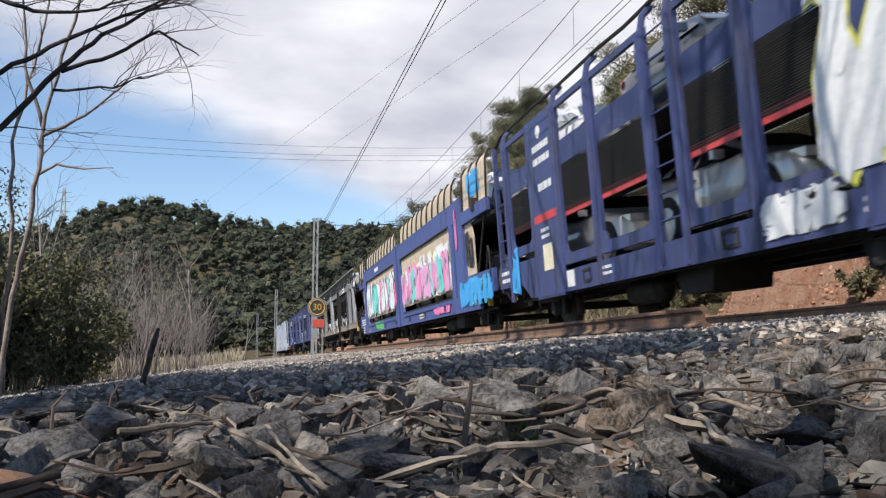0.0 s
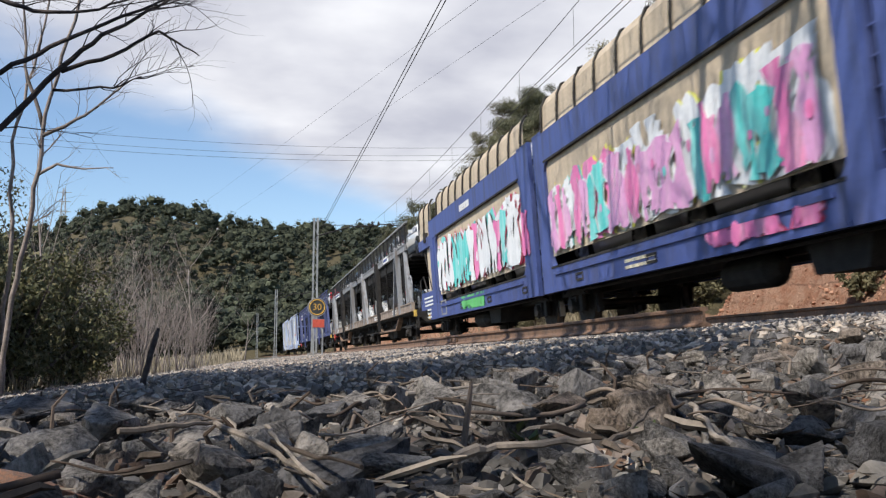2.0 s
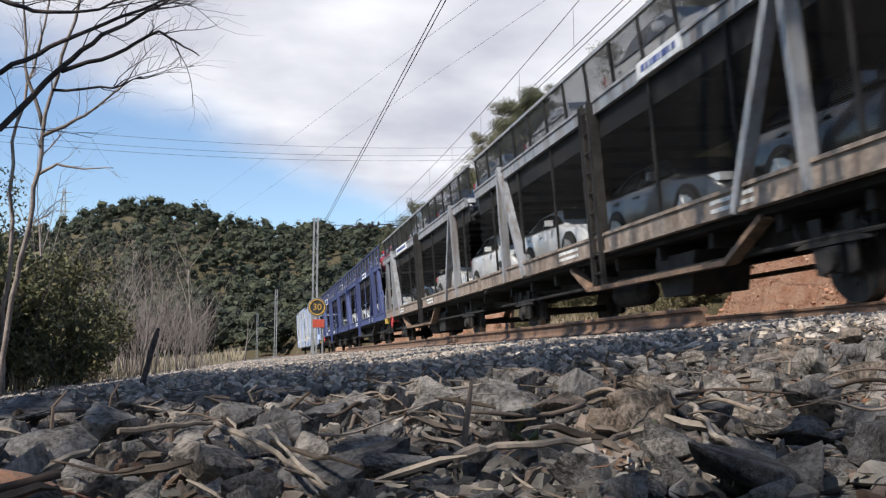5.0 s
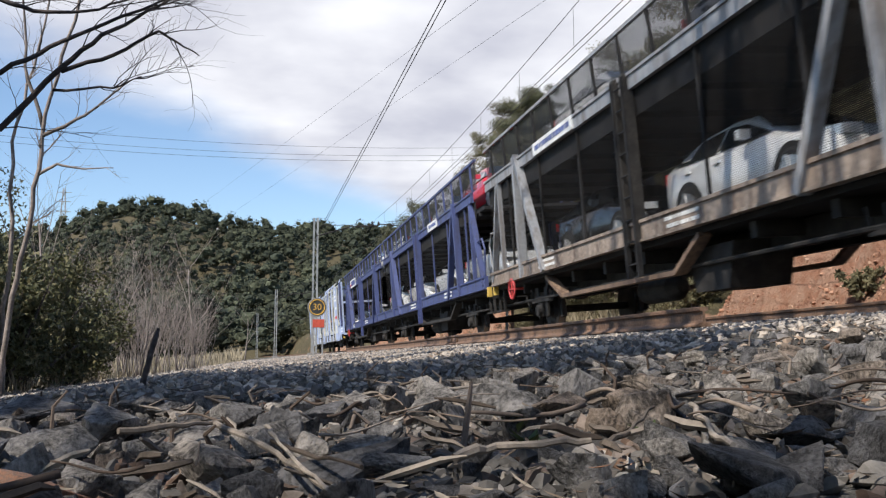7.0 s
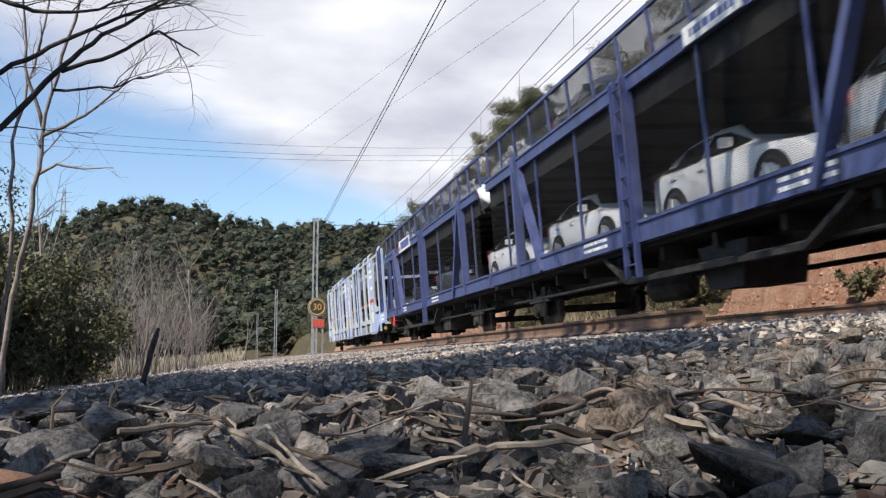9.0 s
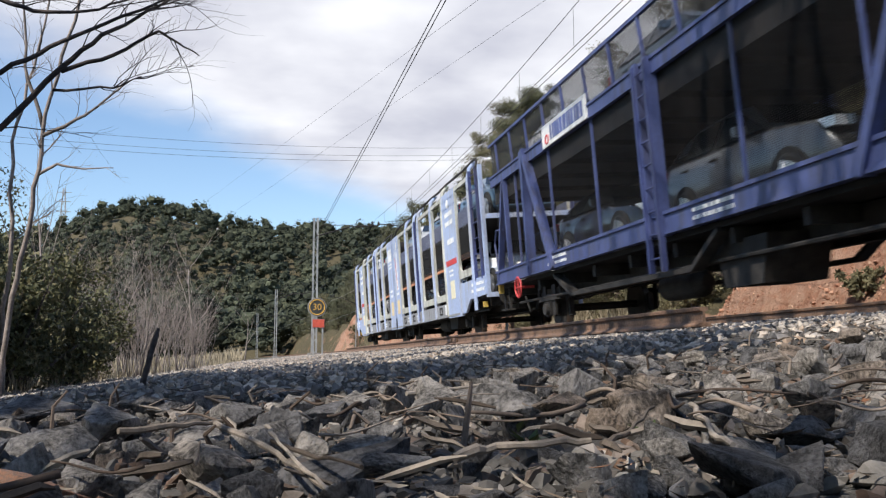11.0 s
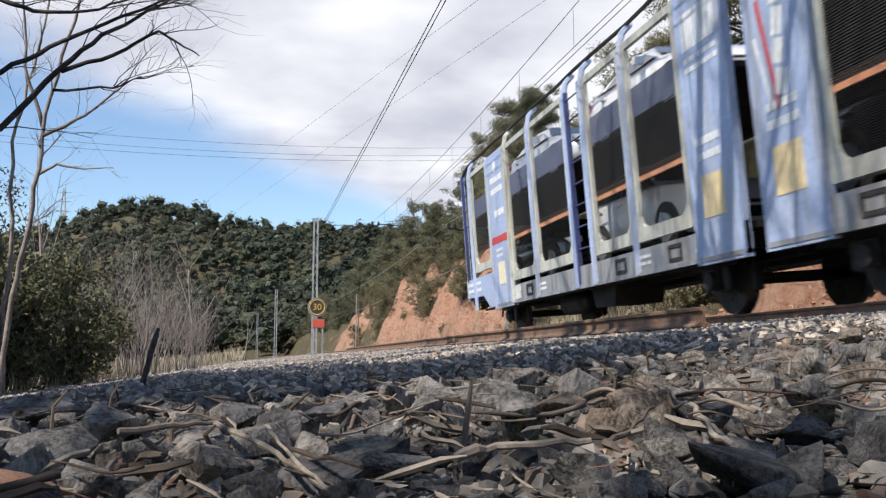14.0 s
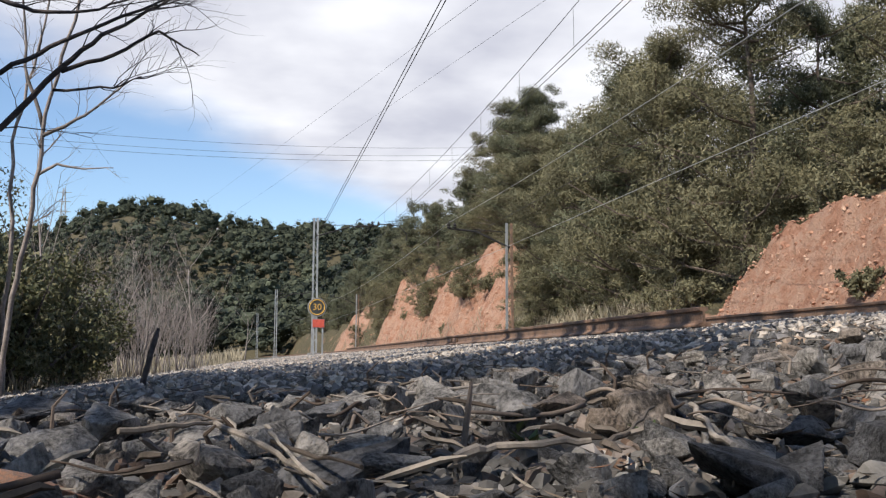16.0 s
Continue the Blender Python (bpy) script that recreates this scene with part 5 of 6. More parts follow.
def faceted(seed):
    """A broken stone of unit size: flat faces with worn edges."""
    rng = np.random.default_rng(seed)
    bm = bmesh.new()
    p = rng.uniform(-1, 1, (13, 3))
    p /= np.max(np.abs(p), axis=1)[:, None] ** 0.8
    p *= np.array((0.55, rng.uniform(0.32, 0.46), rng.uniform(0.15, 0.27))) * rng.uniform(0.72, 1.0, (13, 1))
    for q in p:
        bm.verts.new(q)
    res = bmesh.ops.convex_hull(bm, input=bm.verts)
    bmesh.ops.delete(bm, geom=[g for g in res["geom_interior"] if isinstance(g, bmesh.types.BMVert)], context="VERTS")
    bmesh.ops.dissolve_limit(bm, angle_limit=0.22, verts=bm.verts, edges=bm.edges)
    bmesh.ops.bevel(bm, geom=list(bm.edges), offset=0.014, segments=1, affect="EDGES")
    bmesh.ops.triangulate(bm, faces=bm.faces)
    bmesh.ops.subdivide_edges(bm, edges=[e for e in bm.edges if e.calc_length() > 0.12], cuts=2, use_grid_fill=True)
    bmesh.ops.triangulate(bm, faces=bm.faces)
    for v in bm.verts:
        q = v.co * 5.0 + Vector((seed, 0, 0))
        v.co += v.co.normalized() * (0.022 * noise.noise(q) + 0.022 * noise.noise(q * 2.7) + 0.012 * noise.noise(q * 6.0))
    me = bpy.data.meshes.new("stone")
    bm.to_mesh(me)
    bm.free()
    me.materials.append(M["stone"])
    return me


def make_near_stones():
    meshes = [faceted(s) for s in range(22)]
    rnd = random.Random(9)
    placed = []
    tries = 0
    while len(placed) < 280 and tries < 9000:
        tries += 1
        y = 0.44 + 1.6 * rnd.random() ** 1.15
        x = rnd.uniform(-0.30 * y - 0.10, 0.84 * y + 0.12)
        s = rnd.choice((0.035, 0.04, 0.045, 0.055, 0.065, 0.075, 0.09)) * rnd.uniform(0.85, 1.15)
        if y < 0.62:
            s = min(s, 0.05)
        if any((x - a) ** 2 + (y - b) ** 2 < (0.27 * (s + c)) ** 2 for a, b, c in placed):
            continue
        placed.append((x, y, s))
        z = float(ground_z(x, y)) + s * 0.16 + rnd.uniform(0, 0.010)
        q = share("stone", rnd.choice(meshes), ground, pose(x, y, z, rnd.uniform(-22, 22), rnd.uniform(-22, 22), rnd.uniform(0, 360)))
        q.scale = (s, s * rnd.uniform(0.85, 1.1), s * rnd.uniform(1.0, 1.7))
    # small rubble in the gaps
    rng = np.random.default_rng(12)
    shapes = [hull_rock(rng, 12) for _ in range(14)]
    y = 0.36 + 2.0 * rng.random(9000)
    x = rng.uniform(-0.32, 0.86, 9000) * y + rng.uniform(-0.1, 0.1, 9000)
    s = 0.007 + 0.024 * rng.random(9000) ** 2
    pt = np.stack([x, y, ground_z(x, y) + s * 0.2], -1)
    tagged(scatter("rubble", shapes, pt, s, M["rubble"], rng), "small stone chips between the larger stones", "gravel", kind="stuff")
    # stones that stand out: place, width, thickness against width, shape, heading
    for x, y, s, flat, m_, rz in ((0.094, 0.628, 0.056, 0.43, 3, 20), (-0.107, 0.696, 0.075, 0.53, 7, 80), (0.003, 0.582, 0.042, 0.5, 9, 40), (-0.071, 1.023, 0.09, 0.45, 5, 10), (0.09, 1.24, 0.14, 0.42, 11, 30),
                                  (-0.02, 1.33, 0.09, 0.45, 13, 200), (0.386, 0.897, 0.08, 0.55, 2, 100), (0.436, 1.448, 0.085, 0.75, 4, 60), (0.392, 0.744, 0.05, 0.7, 6, 15), (0.375, 0.574, 0.06, 0.4, 8, 170), (0.361, 0.485, 0.036, 0.9, 10, 50),
                                  (0.264, 0.459, 0.062, 0.45, 12, 120), (0.235, 0.397, 0.032, 0.5, 14, 300), (0.262, 0.552, 0.05, 0.5, 15, 240), (-0.36, 1.66, 0.16, 0.4, 16, 75), (-0.21, 1.85, 0.11, 0.5, 17, 140), (-0.116, 1.48, 0.07, 0.6, 18, 330), (0.091, 0.774, 0.066, 0.4, 19, 5), (0.57, 2.97, 0.10, 0.7, 5, 10)):
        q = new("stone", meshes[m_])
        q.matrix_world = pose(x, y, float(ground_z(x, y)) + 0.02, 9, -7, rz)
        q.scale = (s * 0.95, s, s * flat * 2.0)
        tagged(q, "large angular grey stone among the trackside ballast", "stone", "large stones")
    rust_stone = faceted(31)
    rust_stone.materials[0] = material("rusty_brown_stone", (0.30, 0.15, 0.09), 0.9, var=0.3, scale=30, fine=120, bump=0.6, dist=0.003, col2=(0.18, 0.12, 0.09))
    q = new("stone", rust_stone)
    q.matrix_world = pose(-0.135, 0.66, float(ground_z(-0.135, 0.66)) + 0.018, 10, 15, 60)
    q.scale = (0.075, 0.075, 0.06)
    tagged(q, "rust-brown stone lying among grey stones", "stone", "large stones")


make_near_stones()


def make_twigs():
    rnd = random.Random(21)
    for k in range(75):
        y = 0.55 + 2.6 * rnd.random() ** 1.3
        x = rnd.uniform(-0.28 * y - 0.05, 0.80 * y + 0.05)
        n, ln, r = 7, rnd.uniform(0.04, 0.18), rnd.choice((0.0009, 0.0011, 0.0014, 0.0018, 0.0022, 0.003))
        a, curl = rnd.uniform(0, 2 * math.pi), rnd.uniform(-0.5, 0.5)
        p, pts = np.array((0.0, 0.0)), []
        for j in range(n):
            lift = 0.020 + 0.005 * math.sin(j * 0.7 + k)
            pts.append((p[0], p[1], lift + float(ground_z(x + p[0], y + p[1])) - float(ground_z(x, y)) + 0.014))
            a += curl / n * 2 + rnd.uniform(-0.06, 0.06)
            p = p + np.array((math.cos(a), math.sin(a))) * ln / n
        bm = bmesh.new()
        tube(bm, pts, [r * (1 - 0.55 * j / n) for j in range(n)], 6)
        t = part("twig", bm, M["twig"], smooth=True)
        t.matrix_world = pose(x, y, float(ground_z(x, y)))
        tagged(t, "dry grey twig lying across the stones", "twig", "dry twigs")
    # longer sticks across the nearest stones: course and thickness
    for line, r in (([(0.013, 0.862, 0.04), (0.017, 0.701, 0.042), (0.031, 0.539, 0.036), (0.045, 0.452, 0.03)], 0.0026), ([(-0.036, 0.94, 0.035), (0.011, 0.706, 0.036), (0.036, 0.521, 0.033), (0.055, 0.441, 0.03)], 0.0036),
                    ([(0.132, 0.602, 0.036), (0.164, 0.607, 0.041), (0.193, 0.596, 0.044), (0.226, 0.593, 0.045)], 0.0052), ([(0.225, 0.569, 0.046), (0.254, 0.595, 0.05), (0.323, 0.704, 0.062)], 0.0028),
                    ([(0.414, 1.054, 0.063), (0.465, 1.07, 0.075), (0.416, 0.873, 0.063)], 0.0018), ([(0.336, 0.66, 0.066), (0.298, 0.563, 0.054), (0.276, 0.494, 0.05)], 0.0036),
                    ([(0.221, 1.319, 0.05), (0.298, 1.364, 0.056), (0.393, 1.382, 0.063)], 0.0045), ([(0.016, 0.746, 0.034), (0.043, 0.627, 0.035), (0.065, 0.55, 0.035)], 0.003), ([(-0.127, 0.95, 0.03), (-0.082, 0.981, 0.032), (-0.033, 1.016, 0.034)], 0.005)):
        n = 4
        pts = [Vector(p).lerp(Vector(q), j / n) for p, q in zip(line, line[1:]) for j in range(n)] + [Vector(line[-1])]
        pts = [p + Vector((rnd.uniform(-1, 1), rnd.uniform(-1, 1), rnd.uniform(-1, 1))) * 0.0016 for p in pts]
        bm = bmesh.new()
        tube(bm, pts, [r * 0.72 * (1.05 - 0.5 * j / len(pts)) * rnd.uniform(0.75, 1.2) for j in range(len(pts))], 7)
        tagged(part("stick", bm, M["chip"]), "weathered grey stick lying across the stones", "stick", "sticks")
    # broken bits of wood and bark
    for k in range(110):
        y = 0.5 + 1.9 * rnd.random() ** 1.2
        x = rnd.uniform(-0.28 * y - 0.05, 0.82 * y + 0.05)
        ln, r = rnd.uniform(0.02, 0.075), rnd.uniform(0.0013, 0.004)
        bm = bmesh.new()
        tube(bm, [(-ln / 2, 0, 0), (-ln / 5, rnd.uniform(-1, 1) * r, rnd.uniform(-0.5, 0.5) * r), (ln / 4, rnd.uniform(-1, 1) * r, rnd.uniform(0, 1) * r), (ln / 2, rnd.uniform(-1, 1) * r, 0)], [r * 0.5, r, r * 0.9, r * 0.3], 5)
        t = part("wood_chip", bm, M["chip"])
        t.matrix_world = pose(x, y, float(ground_z(x, y)) + rnd.uniform(0.022, 0.034), 0, rnd.uniform(-22, 22), rnd.uniform(0, 360))
        tagged(t, "bleached chip of dead wood on the stones", "wood chip", "wood chips")
    # a few upright stubs of dead stalks
    for k in range(22):
        y = rnd.uniform(0.7, 2.4)
        x = rnd.uniform(-0.25, 0.75) * y
        h = rnd.uniform(0.02, 0.06)
        bm = bmesh.new()
        tube(bm, [(0, 0, 0), (rnd.uniform(-0.01, 0.01), rnd.uniform(-0.01, 0.01), h * 0.6), (rnd.uniform(-0.02, 0.02), rnd.uniform(-0.02, 0.02), h)], [0.003, 0.0025, 0.0015], 5)
        t = part("stalk", bm, M["twig"])
        t.matrix_world = pose(x, y, float(ground_z(x, y)) + 0.015)
        tagged(t, "short dead stalk standing between stones", "twig", "dead stalks")
    # stick that stands askew at the path's edge
    bm = bmesh.new()
    tube(bm, [(-0.535, 4.66, -0.12), (-0.52, 4.65, 0.0), (-0.495, 4.63, 0.10), (-0.475, 4.62, 0.18), (-0.455, 4.61, 0.25)], [0.018, 0.015, 0.013, 0.014, 0.008], 7)
    tagged(part("stick", bm, M["dark_bark"], smooth=True), "dark broken stick standing askew in the gravel", "stick")
    # litter of curled dead leaves and bark
    rng = np.random.default_rng(33)
    n = 1900
    y = 0.45 + 5.5 * rng.random(n) ** 1.5
    x = rng.uniform(-0.30, 0.82, n) * y
    v = np.array(((-0.5, 0, 0.03), (-0.2, 0.16, 0.0), (0.25, 0.14, 0.02), (0.5, 0, 0.10), (0.25, -0.14, 0.03), (-0.2, -0.16, 0.02), (0.0, 0.0, -0.05)))
    f = np.array(((0, 1, 6), (1, 2, 6), (2, 3, 6), (3, 4, 6), (4, 5, 6), (5, 0, 6)))
    s = rng.uniform(0.007, 0.022, n)
    pt = np.stack([x, y, ground_z(x, y) + 0.006 + 0.018 * rng.random(n)], -1)
    tagged(scatter("leaf_litter", [(v, f), (v * (1.6, 0.4, 1), f)], pt, s, M["litter"], rng, 0.22), "brown curled leaves and bark flakes on the stones", "leaf litter", kind="stuff")
    # small weed
    for x, y, k in ((0.235, 0.80, 7), (0.21, 0.68, 5), (0.30, 0.66, 4)):
        z = float(ground_z(x, y)) + 0.012
        weed = empty_thing("weed", "small green weed growing between stones", "plant", "weeds")
        weed.matrix_world = pose(x, y, z)
        weed.scale = (0.6, 0.6, 0.6)
        for j in range(k):
            a = j * 2.4
            P(weed, "leaf", "green", lambda bm: [bm.faces.new([bm.verts.new(q) for q in ((0.003 * math.cos(a), 0.003 * math.sin(a), 0.005), (0.014 * math.cos(a + 0.5), 0.014 * math.sin(a + 0.5), 0.018), (0.03 * math.cos(a), 0.03 * math.sin(a), 0.02 + 0.003 * j), (0.014 * math.cos(a - 0.5), 0.014 * math.sin(a - 0.5), 0.018))])])


make_twigs()

# ---- masts, overhead line, sign ----


def span_wire(name, pts, r, mt, label, sag=0.0, group="overhead wires"):
    bm = bmesh.new()
    out = []
    for p, q in zip(pts, pts[1:]):
        p, q = Vector(p), Vector(q)
        n = 14
        for k in range(n + (q == Vector(pts[-1]))):
            t = k / n
            v = p.lerp(q, t)
            v.z -= sag * 4 * t * (1 - t)
            out.append(v)
    tube(bm, out, r, 5)
    return tagged(part(name, bm, M[mt]), label, "cable", group)


def lattice_mast(x, y, h, arm_to, arm_z, label, base):
    m_ = empty_thing("catenary_mast", label, "mast", "catenary masts")
    m_.matrix_world = pose(x, y, base)
    h, az = h - base, arm_z - base
    # right-hand masts: right upright and lacing in dark rust, for their shaded side
    for dx in (-0.13, 0.13):
        P(m_, "upright", "rust" if dx > 0 and x > 6 else "steel", lambda bm: (beam(bm, (dx, 0, 0), (dx * 0.8, 0, h), 0.07, 0.10, (1, 0, 0))))
    n = int(h / 0.5)
    for k in range(n):
        sg = 1 if k % 2 else -1
        P(m_, "lacing_bar", "rust" if x > 6 else "steel", lambda bm: beam(bm, (-0.12 * sg, 0.02, k * h / n), (0.12 * sg, 0.02, (k + 1) * h / n), 0.03, 0.012, (0, 1, 0)))
    P(m_, "footing", "concrete", lambda bm: box(bm, -0.35, 0.35, -0.35, 0.35, -0.6, 0.12))
    d = arm_to - x
    P(m_, "bracket_arm", "under", lambda bm: (tube(bm, [(0, 0, az - 0.75), (d * 0.55, 0, az - 0.1), (d, 0, az)], 0.045, 6), tube(bm, [(0, 0, az - 0.1), (d * 0.6, 0, az)], 0.02, 5)))
    for k in (0.9, 1.0):
        P(m_, "insulator", "under", lambda bm: tube(bm, [(d * k, 0, az), (d * k, 0, az + 0.06), (d * k, 0, az + 0.1), (d * k, 0, az + 0.16), (d * k, 0, az + 0.2), (d * k, 0, az + 0.26)], [0.05, 0.09, 0.05, 0.09, 0.05, 0.03], 10))
    return m_


def make_electrics():
    xt = X_TRACK
    for y, top in ((53, 8.35), (110, 8.4), (168, 8.4)):
        b = float(bend(y))
        m_ = lattice_mast(3.5 + b, y, top, xt + b, 8.0, "tall lattice mast with a bracket arm over the track", 0.35)
        P(m_, "registration_arm", "under", lambda bm: tube(bm, [(xt - 3.5, 0, 7.75), (xt - 3.5 + 1.2, 0, 7.7), (xt - 3.5 + 1.7, 0, 7.2), (xt - 3.5 + 1.7, 0, 6.8)], 0.035, 6))
    for y, top in ((-12, 5.9), (37.4, 5.95), (91, 6.6), (140, 6.6)):
        b = float(bend(y))
        lattice_mast(10.72 + b, y, top, 8.05 + b, top - 0.3, "pale lattice mast carrying feeder cables beside the cutting", 0.4)
    ys = [3, 53, 110, 168, 300]
    z_m, z_c = 7.9, 7.2

    span_wire("messenger_wire", [(xt - 0.1 + float(bend(y)), y, z_m + (1.1 if y < 10 else 0.55)) for y in ys], 0.009, "wire", "thin dark messenger wire above the contact wire", 0.7)
    span_wire("contact_wire", [(xt - 0.15 + float(bend(y)), y, z_c) for y in ys], 0.009, "wire", "dark contact wire hung over the track", 0.0)
    span_wire("contact_wire", [(xt + 0.03 + float(bend(y)), y, z_c + 0.02) for y in ys], 0.009, "wire", "dark contact wire hung over the track", 0.0)
    for k in range(40):
        y = 6 + 4.4 * k
        a, b = (ys[0], ys[1]) if y < 53 else (ys[1], ys[2]) if y < 110 else (ys[2], ys[3]) if y < 168 else (ys[3], ys[4])
        t = (y - a) / (b - a)
        bm = bmesh.new()
        x = xt - 0.1 + float(bend(y))
        tube(bm, [(x, y, z_c), (x, y, z_m + 0.55 + (0.55 * (1 - t) if y < 53 else 0) - 2.8 * t * (1 - t))], 0.005, 4)
        tagged(part("dropper", bm, M["wire"]), "thin dropper wire between contact and messenger wires", "cable", "droppers")
    for dx, dz in ((0, 0), (0.12, 0.06)):
        span_wire("feeder_cable", [(3.45 + dx + float(bend(y)), y, 7.08 + dz) for y in ys], 0.011, "wire", "dark feeder cable running beside the track", 0.0)
    for x, z, r, sag in ((10.5, 4.87, 0.0095, 0.02), (8.1, 5.93, 0.0095, 0.40), (10.3, 6.05, 0.007, 0.05)):
        span_wire("side_cable", [(x + float(bend(y)), y, z) for y in (-12, 37.4, 91, 140, 260)], r, "wire_pale" if r > 0.008 else "wire", "pale cable slung between the cutting's masts", sag)
    # power lines across the valley
    for z0, z1 in ((36.1, 39.6), (34.5, 38.2), (33.5, 37.3)):
        span_wire("power_line", [(-160, 126, z0 + 7), (-39, 148, z0), (39, 162, z1), (150, 182, z1 + 8)], 0.026, "wire", "far power line across the sky", 1.2, "power lines")
    span_wire("power_line", [(14.2, 55.8, 23.9), (-15.1, 265, 44.6)], 0.012, "wire", "far power line across the sky", 0.0, "power lines")
    span_wire("power_line", [(18.6, 54.9, 23.9), (-10, 305, 46.8)], 0.012, "wire", "far power line across the sky", 0.0, "power lines")


make_electrics()


def make_sign():
    s = empty_thing("speed_sign", "round amber and black speed sign on two posts beside the track", "railway sign")
    b = float(ground_z(2.02, 30))
    s.matrix_world = pose(2.02, 30, b)
    c = 1.80 - b
    for dx in (-0.10, 0.19):
        P(s, "post", "steel", lambda bm: (box(bm, dx - 0.025, dx + 0.025, 0.02, 0.06, -0.3, c if dx < 0 else 1.0)))
    P(s, "disc", "sign_face", lambda bm: tube(bm, [(0, 0.0, c), (0, 0.02, c)], 0.29, 32))
    P(s, "ring", "sign_yellow", lambda bm: tube(bm, [(0.245 * math.cos(a), -0.005, c + 0.245 * math.sin(a)) for a in np.linspace(0, 2 * math.pi, 33)], 0.018, 6))
    P(s, "rim", "steel", lambda bm: tube(bm, [(0.295 * math.cos(a), 0.01, c + 0.295 * math.sin(a)) for a in np.linspace(0, 2 * math.pi, 33)], 0.016, 6))
    txt = bpy.data.curves.new("number", "FONT")
    txt.body, txt.size, txt.extrude, txt.align_x, txt.align_y = "30", 0.30, 0.004, "CENTER", "CENTER"
    t = new("number", txt)
    t.parent, t.matrix_basis = s, pose(0, -0.012, c, 90, 0, 0)
    txt.materials.append(M["sign_yellow"])
    P(s, "plate", "sign_red", lambda bm: box(bm, -0.14, 0.24, -0.006, 0.015, c - 0.66, c - 0.40))
    P(s, "plate_frame", "steel", lambda bm: box(bm, -0.15, 0.25, 0.016, 0.022, c - 0.67, c - 0.39))


make_sign()

# ---- plants ----


def needle_cards(rng, centres, radii, n, size, narrow):
    """Small leaf-shaped triangles filling lobes: corners and triangles."""
    k = rng.integers(0, len(centres), n)
    d = rng.normal(size=(n, 3))
    d /= np.linalg.norm(d, axis=1)[:, None]
    r = rng.random(n) ** 0.33
    at = centres[k] + d * radii[k] * r[:, None]
    ax = np.cross(d, rng.normal(size=(n, 3))) + d * rng.uniform(-0.1, 0.7, n)[:, None] + np.array((0, 0, 0.25))
    ax /= np.linalg.norm(ax, axis=1)[:, None]
    sd = np.cross(ax, d + rng.normal(size=(n, 3)) * 0.35)
    sd /= np.maximum(np.linalg.norm(sd, axis=1)[:, None], 1e-6)
    ln = size * rng.uniform(0.6, 1.4, n)[:, None]
    v = np.stack([at - sd * ln * narrow, at + sd * ln * narrow, at + ax * ln], 1).reshape(-1, 3)
    return v, np.arange(n * 3).reshape(-1, 3)


def limb(bm, rnd, p, d, ln, r, depth, ends, droop=0.0, wob=0.25, sides=6):
    """A bent branch with forks; ends gathers the tips."""
    pts, radii, n = [p], [r], 5
    for k in range(n):
        d = (d + Vector((rnd.uniform(-wob, wob), rnd.uniform(-wob, wob), rnd.uniform(-wob, wob) - droop))).normalized()
        p = p + d * ln / n
        pts.append(p)
        radii.append(r * (1 - 0.65 * (k + 1) / n))
        if depth > 0 and k >= 1:
            for _ in range(rnd.choice((1, 1, 2))):
                side = Vector((rnd.uniform(-1, 1), rnd.uniform(-1, 1), rnd.uniform(-0.3, 0.9))).normalized()
                limb(bm, rnd, p, (d + side * 0.9).normalized(), ln * rnd.uniform(0.4, 0.65), radii[-1] * 0.6, depth - 1, ends, droop, wob, max(3, sides - 1))
    tube(bm, pts, radii, sides)
    ends.append((p, ln))


def pine(seed, h, spread, dense, mt, card=0.14, slim=0.14):
    """Pine with a bent trunk, limbs and an uneven crown of needle tufts."""
    rnd, rng = random.Random(seed), np.random.default_rng(seed)
    t = empty_thing("pine_tree", "", "tree", "pines on the cutting")
    bm = bmesh.new()
    p, d, pts, rad = Vector((0, 0, -0.6)), Vector((rnd.uniform(-0.12, 0.12), rnd.uniform(-0.12, 0.12), 1)), [], []
    n = 9
    for k in range(n + 1):
        pts.append(p)
        rad.append(0.14 * h / 10 * (1 - 0.85 * k / n))
        d = (d + Vector((rnd.uniform(-0.12, 0.12), rnd.uniform(-0.12, 0.12), 0.15))).normalized()
        p = p + d * (h + 0.6) * 0.94 / n
    tube(bm, pts, rad, 8)
    part("trunk", bm, M["bark"], t, smooth=True)
    bm = bmesh.new()
    centres, radii = [], []
    for k in range(36):
        f = rnd.uniform(0.10, 0.97)
        i = f * n
        q = pts[int(i)].lerp(pts[min(int(i) + 1, n)], i % 1)
        a = rnd.uniform(0, 2 * math.pi)
        reach = spread * (0.42 + 0.75 * math.sin(min(1.0, (1.04 - f) * 1.5) * math.pi / 2)) * rnd.uniform(0.5, 1.1)
        tip = q + Vector((math.cos(a) * reach, math.sin(a) * reach, reach * rnd.uniform(0.05, 0.45)))
        mid = q.lerp(tip, 0.5) + Vector((0, 0, -0.1 * reach))
        tube(bm, [q, mid, tip], [0.05 * h / 10, 0.035 * h / 10, 0.015], 5)
        for j in range(5):
            g = rnd.uniform(0.12, 1.08)
            c = q.lerp(tip, g) + Vector((rnd.uniform(-0.5, 0.5), rnd.uniform(-0.5, 0.5), rnd.uniform(-0.15, 0.45)))
            s = rnd.uniform(0.42, 0.86) * h / 10
            centres.append(c[:])
            radii.append((s, s, s * 0.62))
    top = pts[-1]
    for j in range(5):
        centres.append((top.x + rnd.uniform(-0.4, 0.4), top.y + rnd.uniform(-0.4, 0.4), top.z + rnd.uniform(-0.5, 0.35)))
        radii.append((0.5, 0.5, 0.5))
    part("branching", bm, M["bark"], t)
    v, f = needle_cards(rng, np.array(centres), np.array(radii), dense, card, slim)
    ob = mesh_from("crown", v, f, M[mt])
    ob.parent = t
    return t


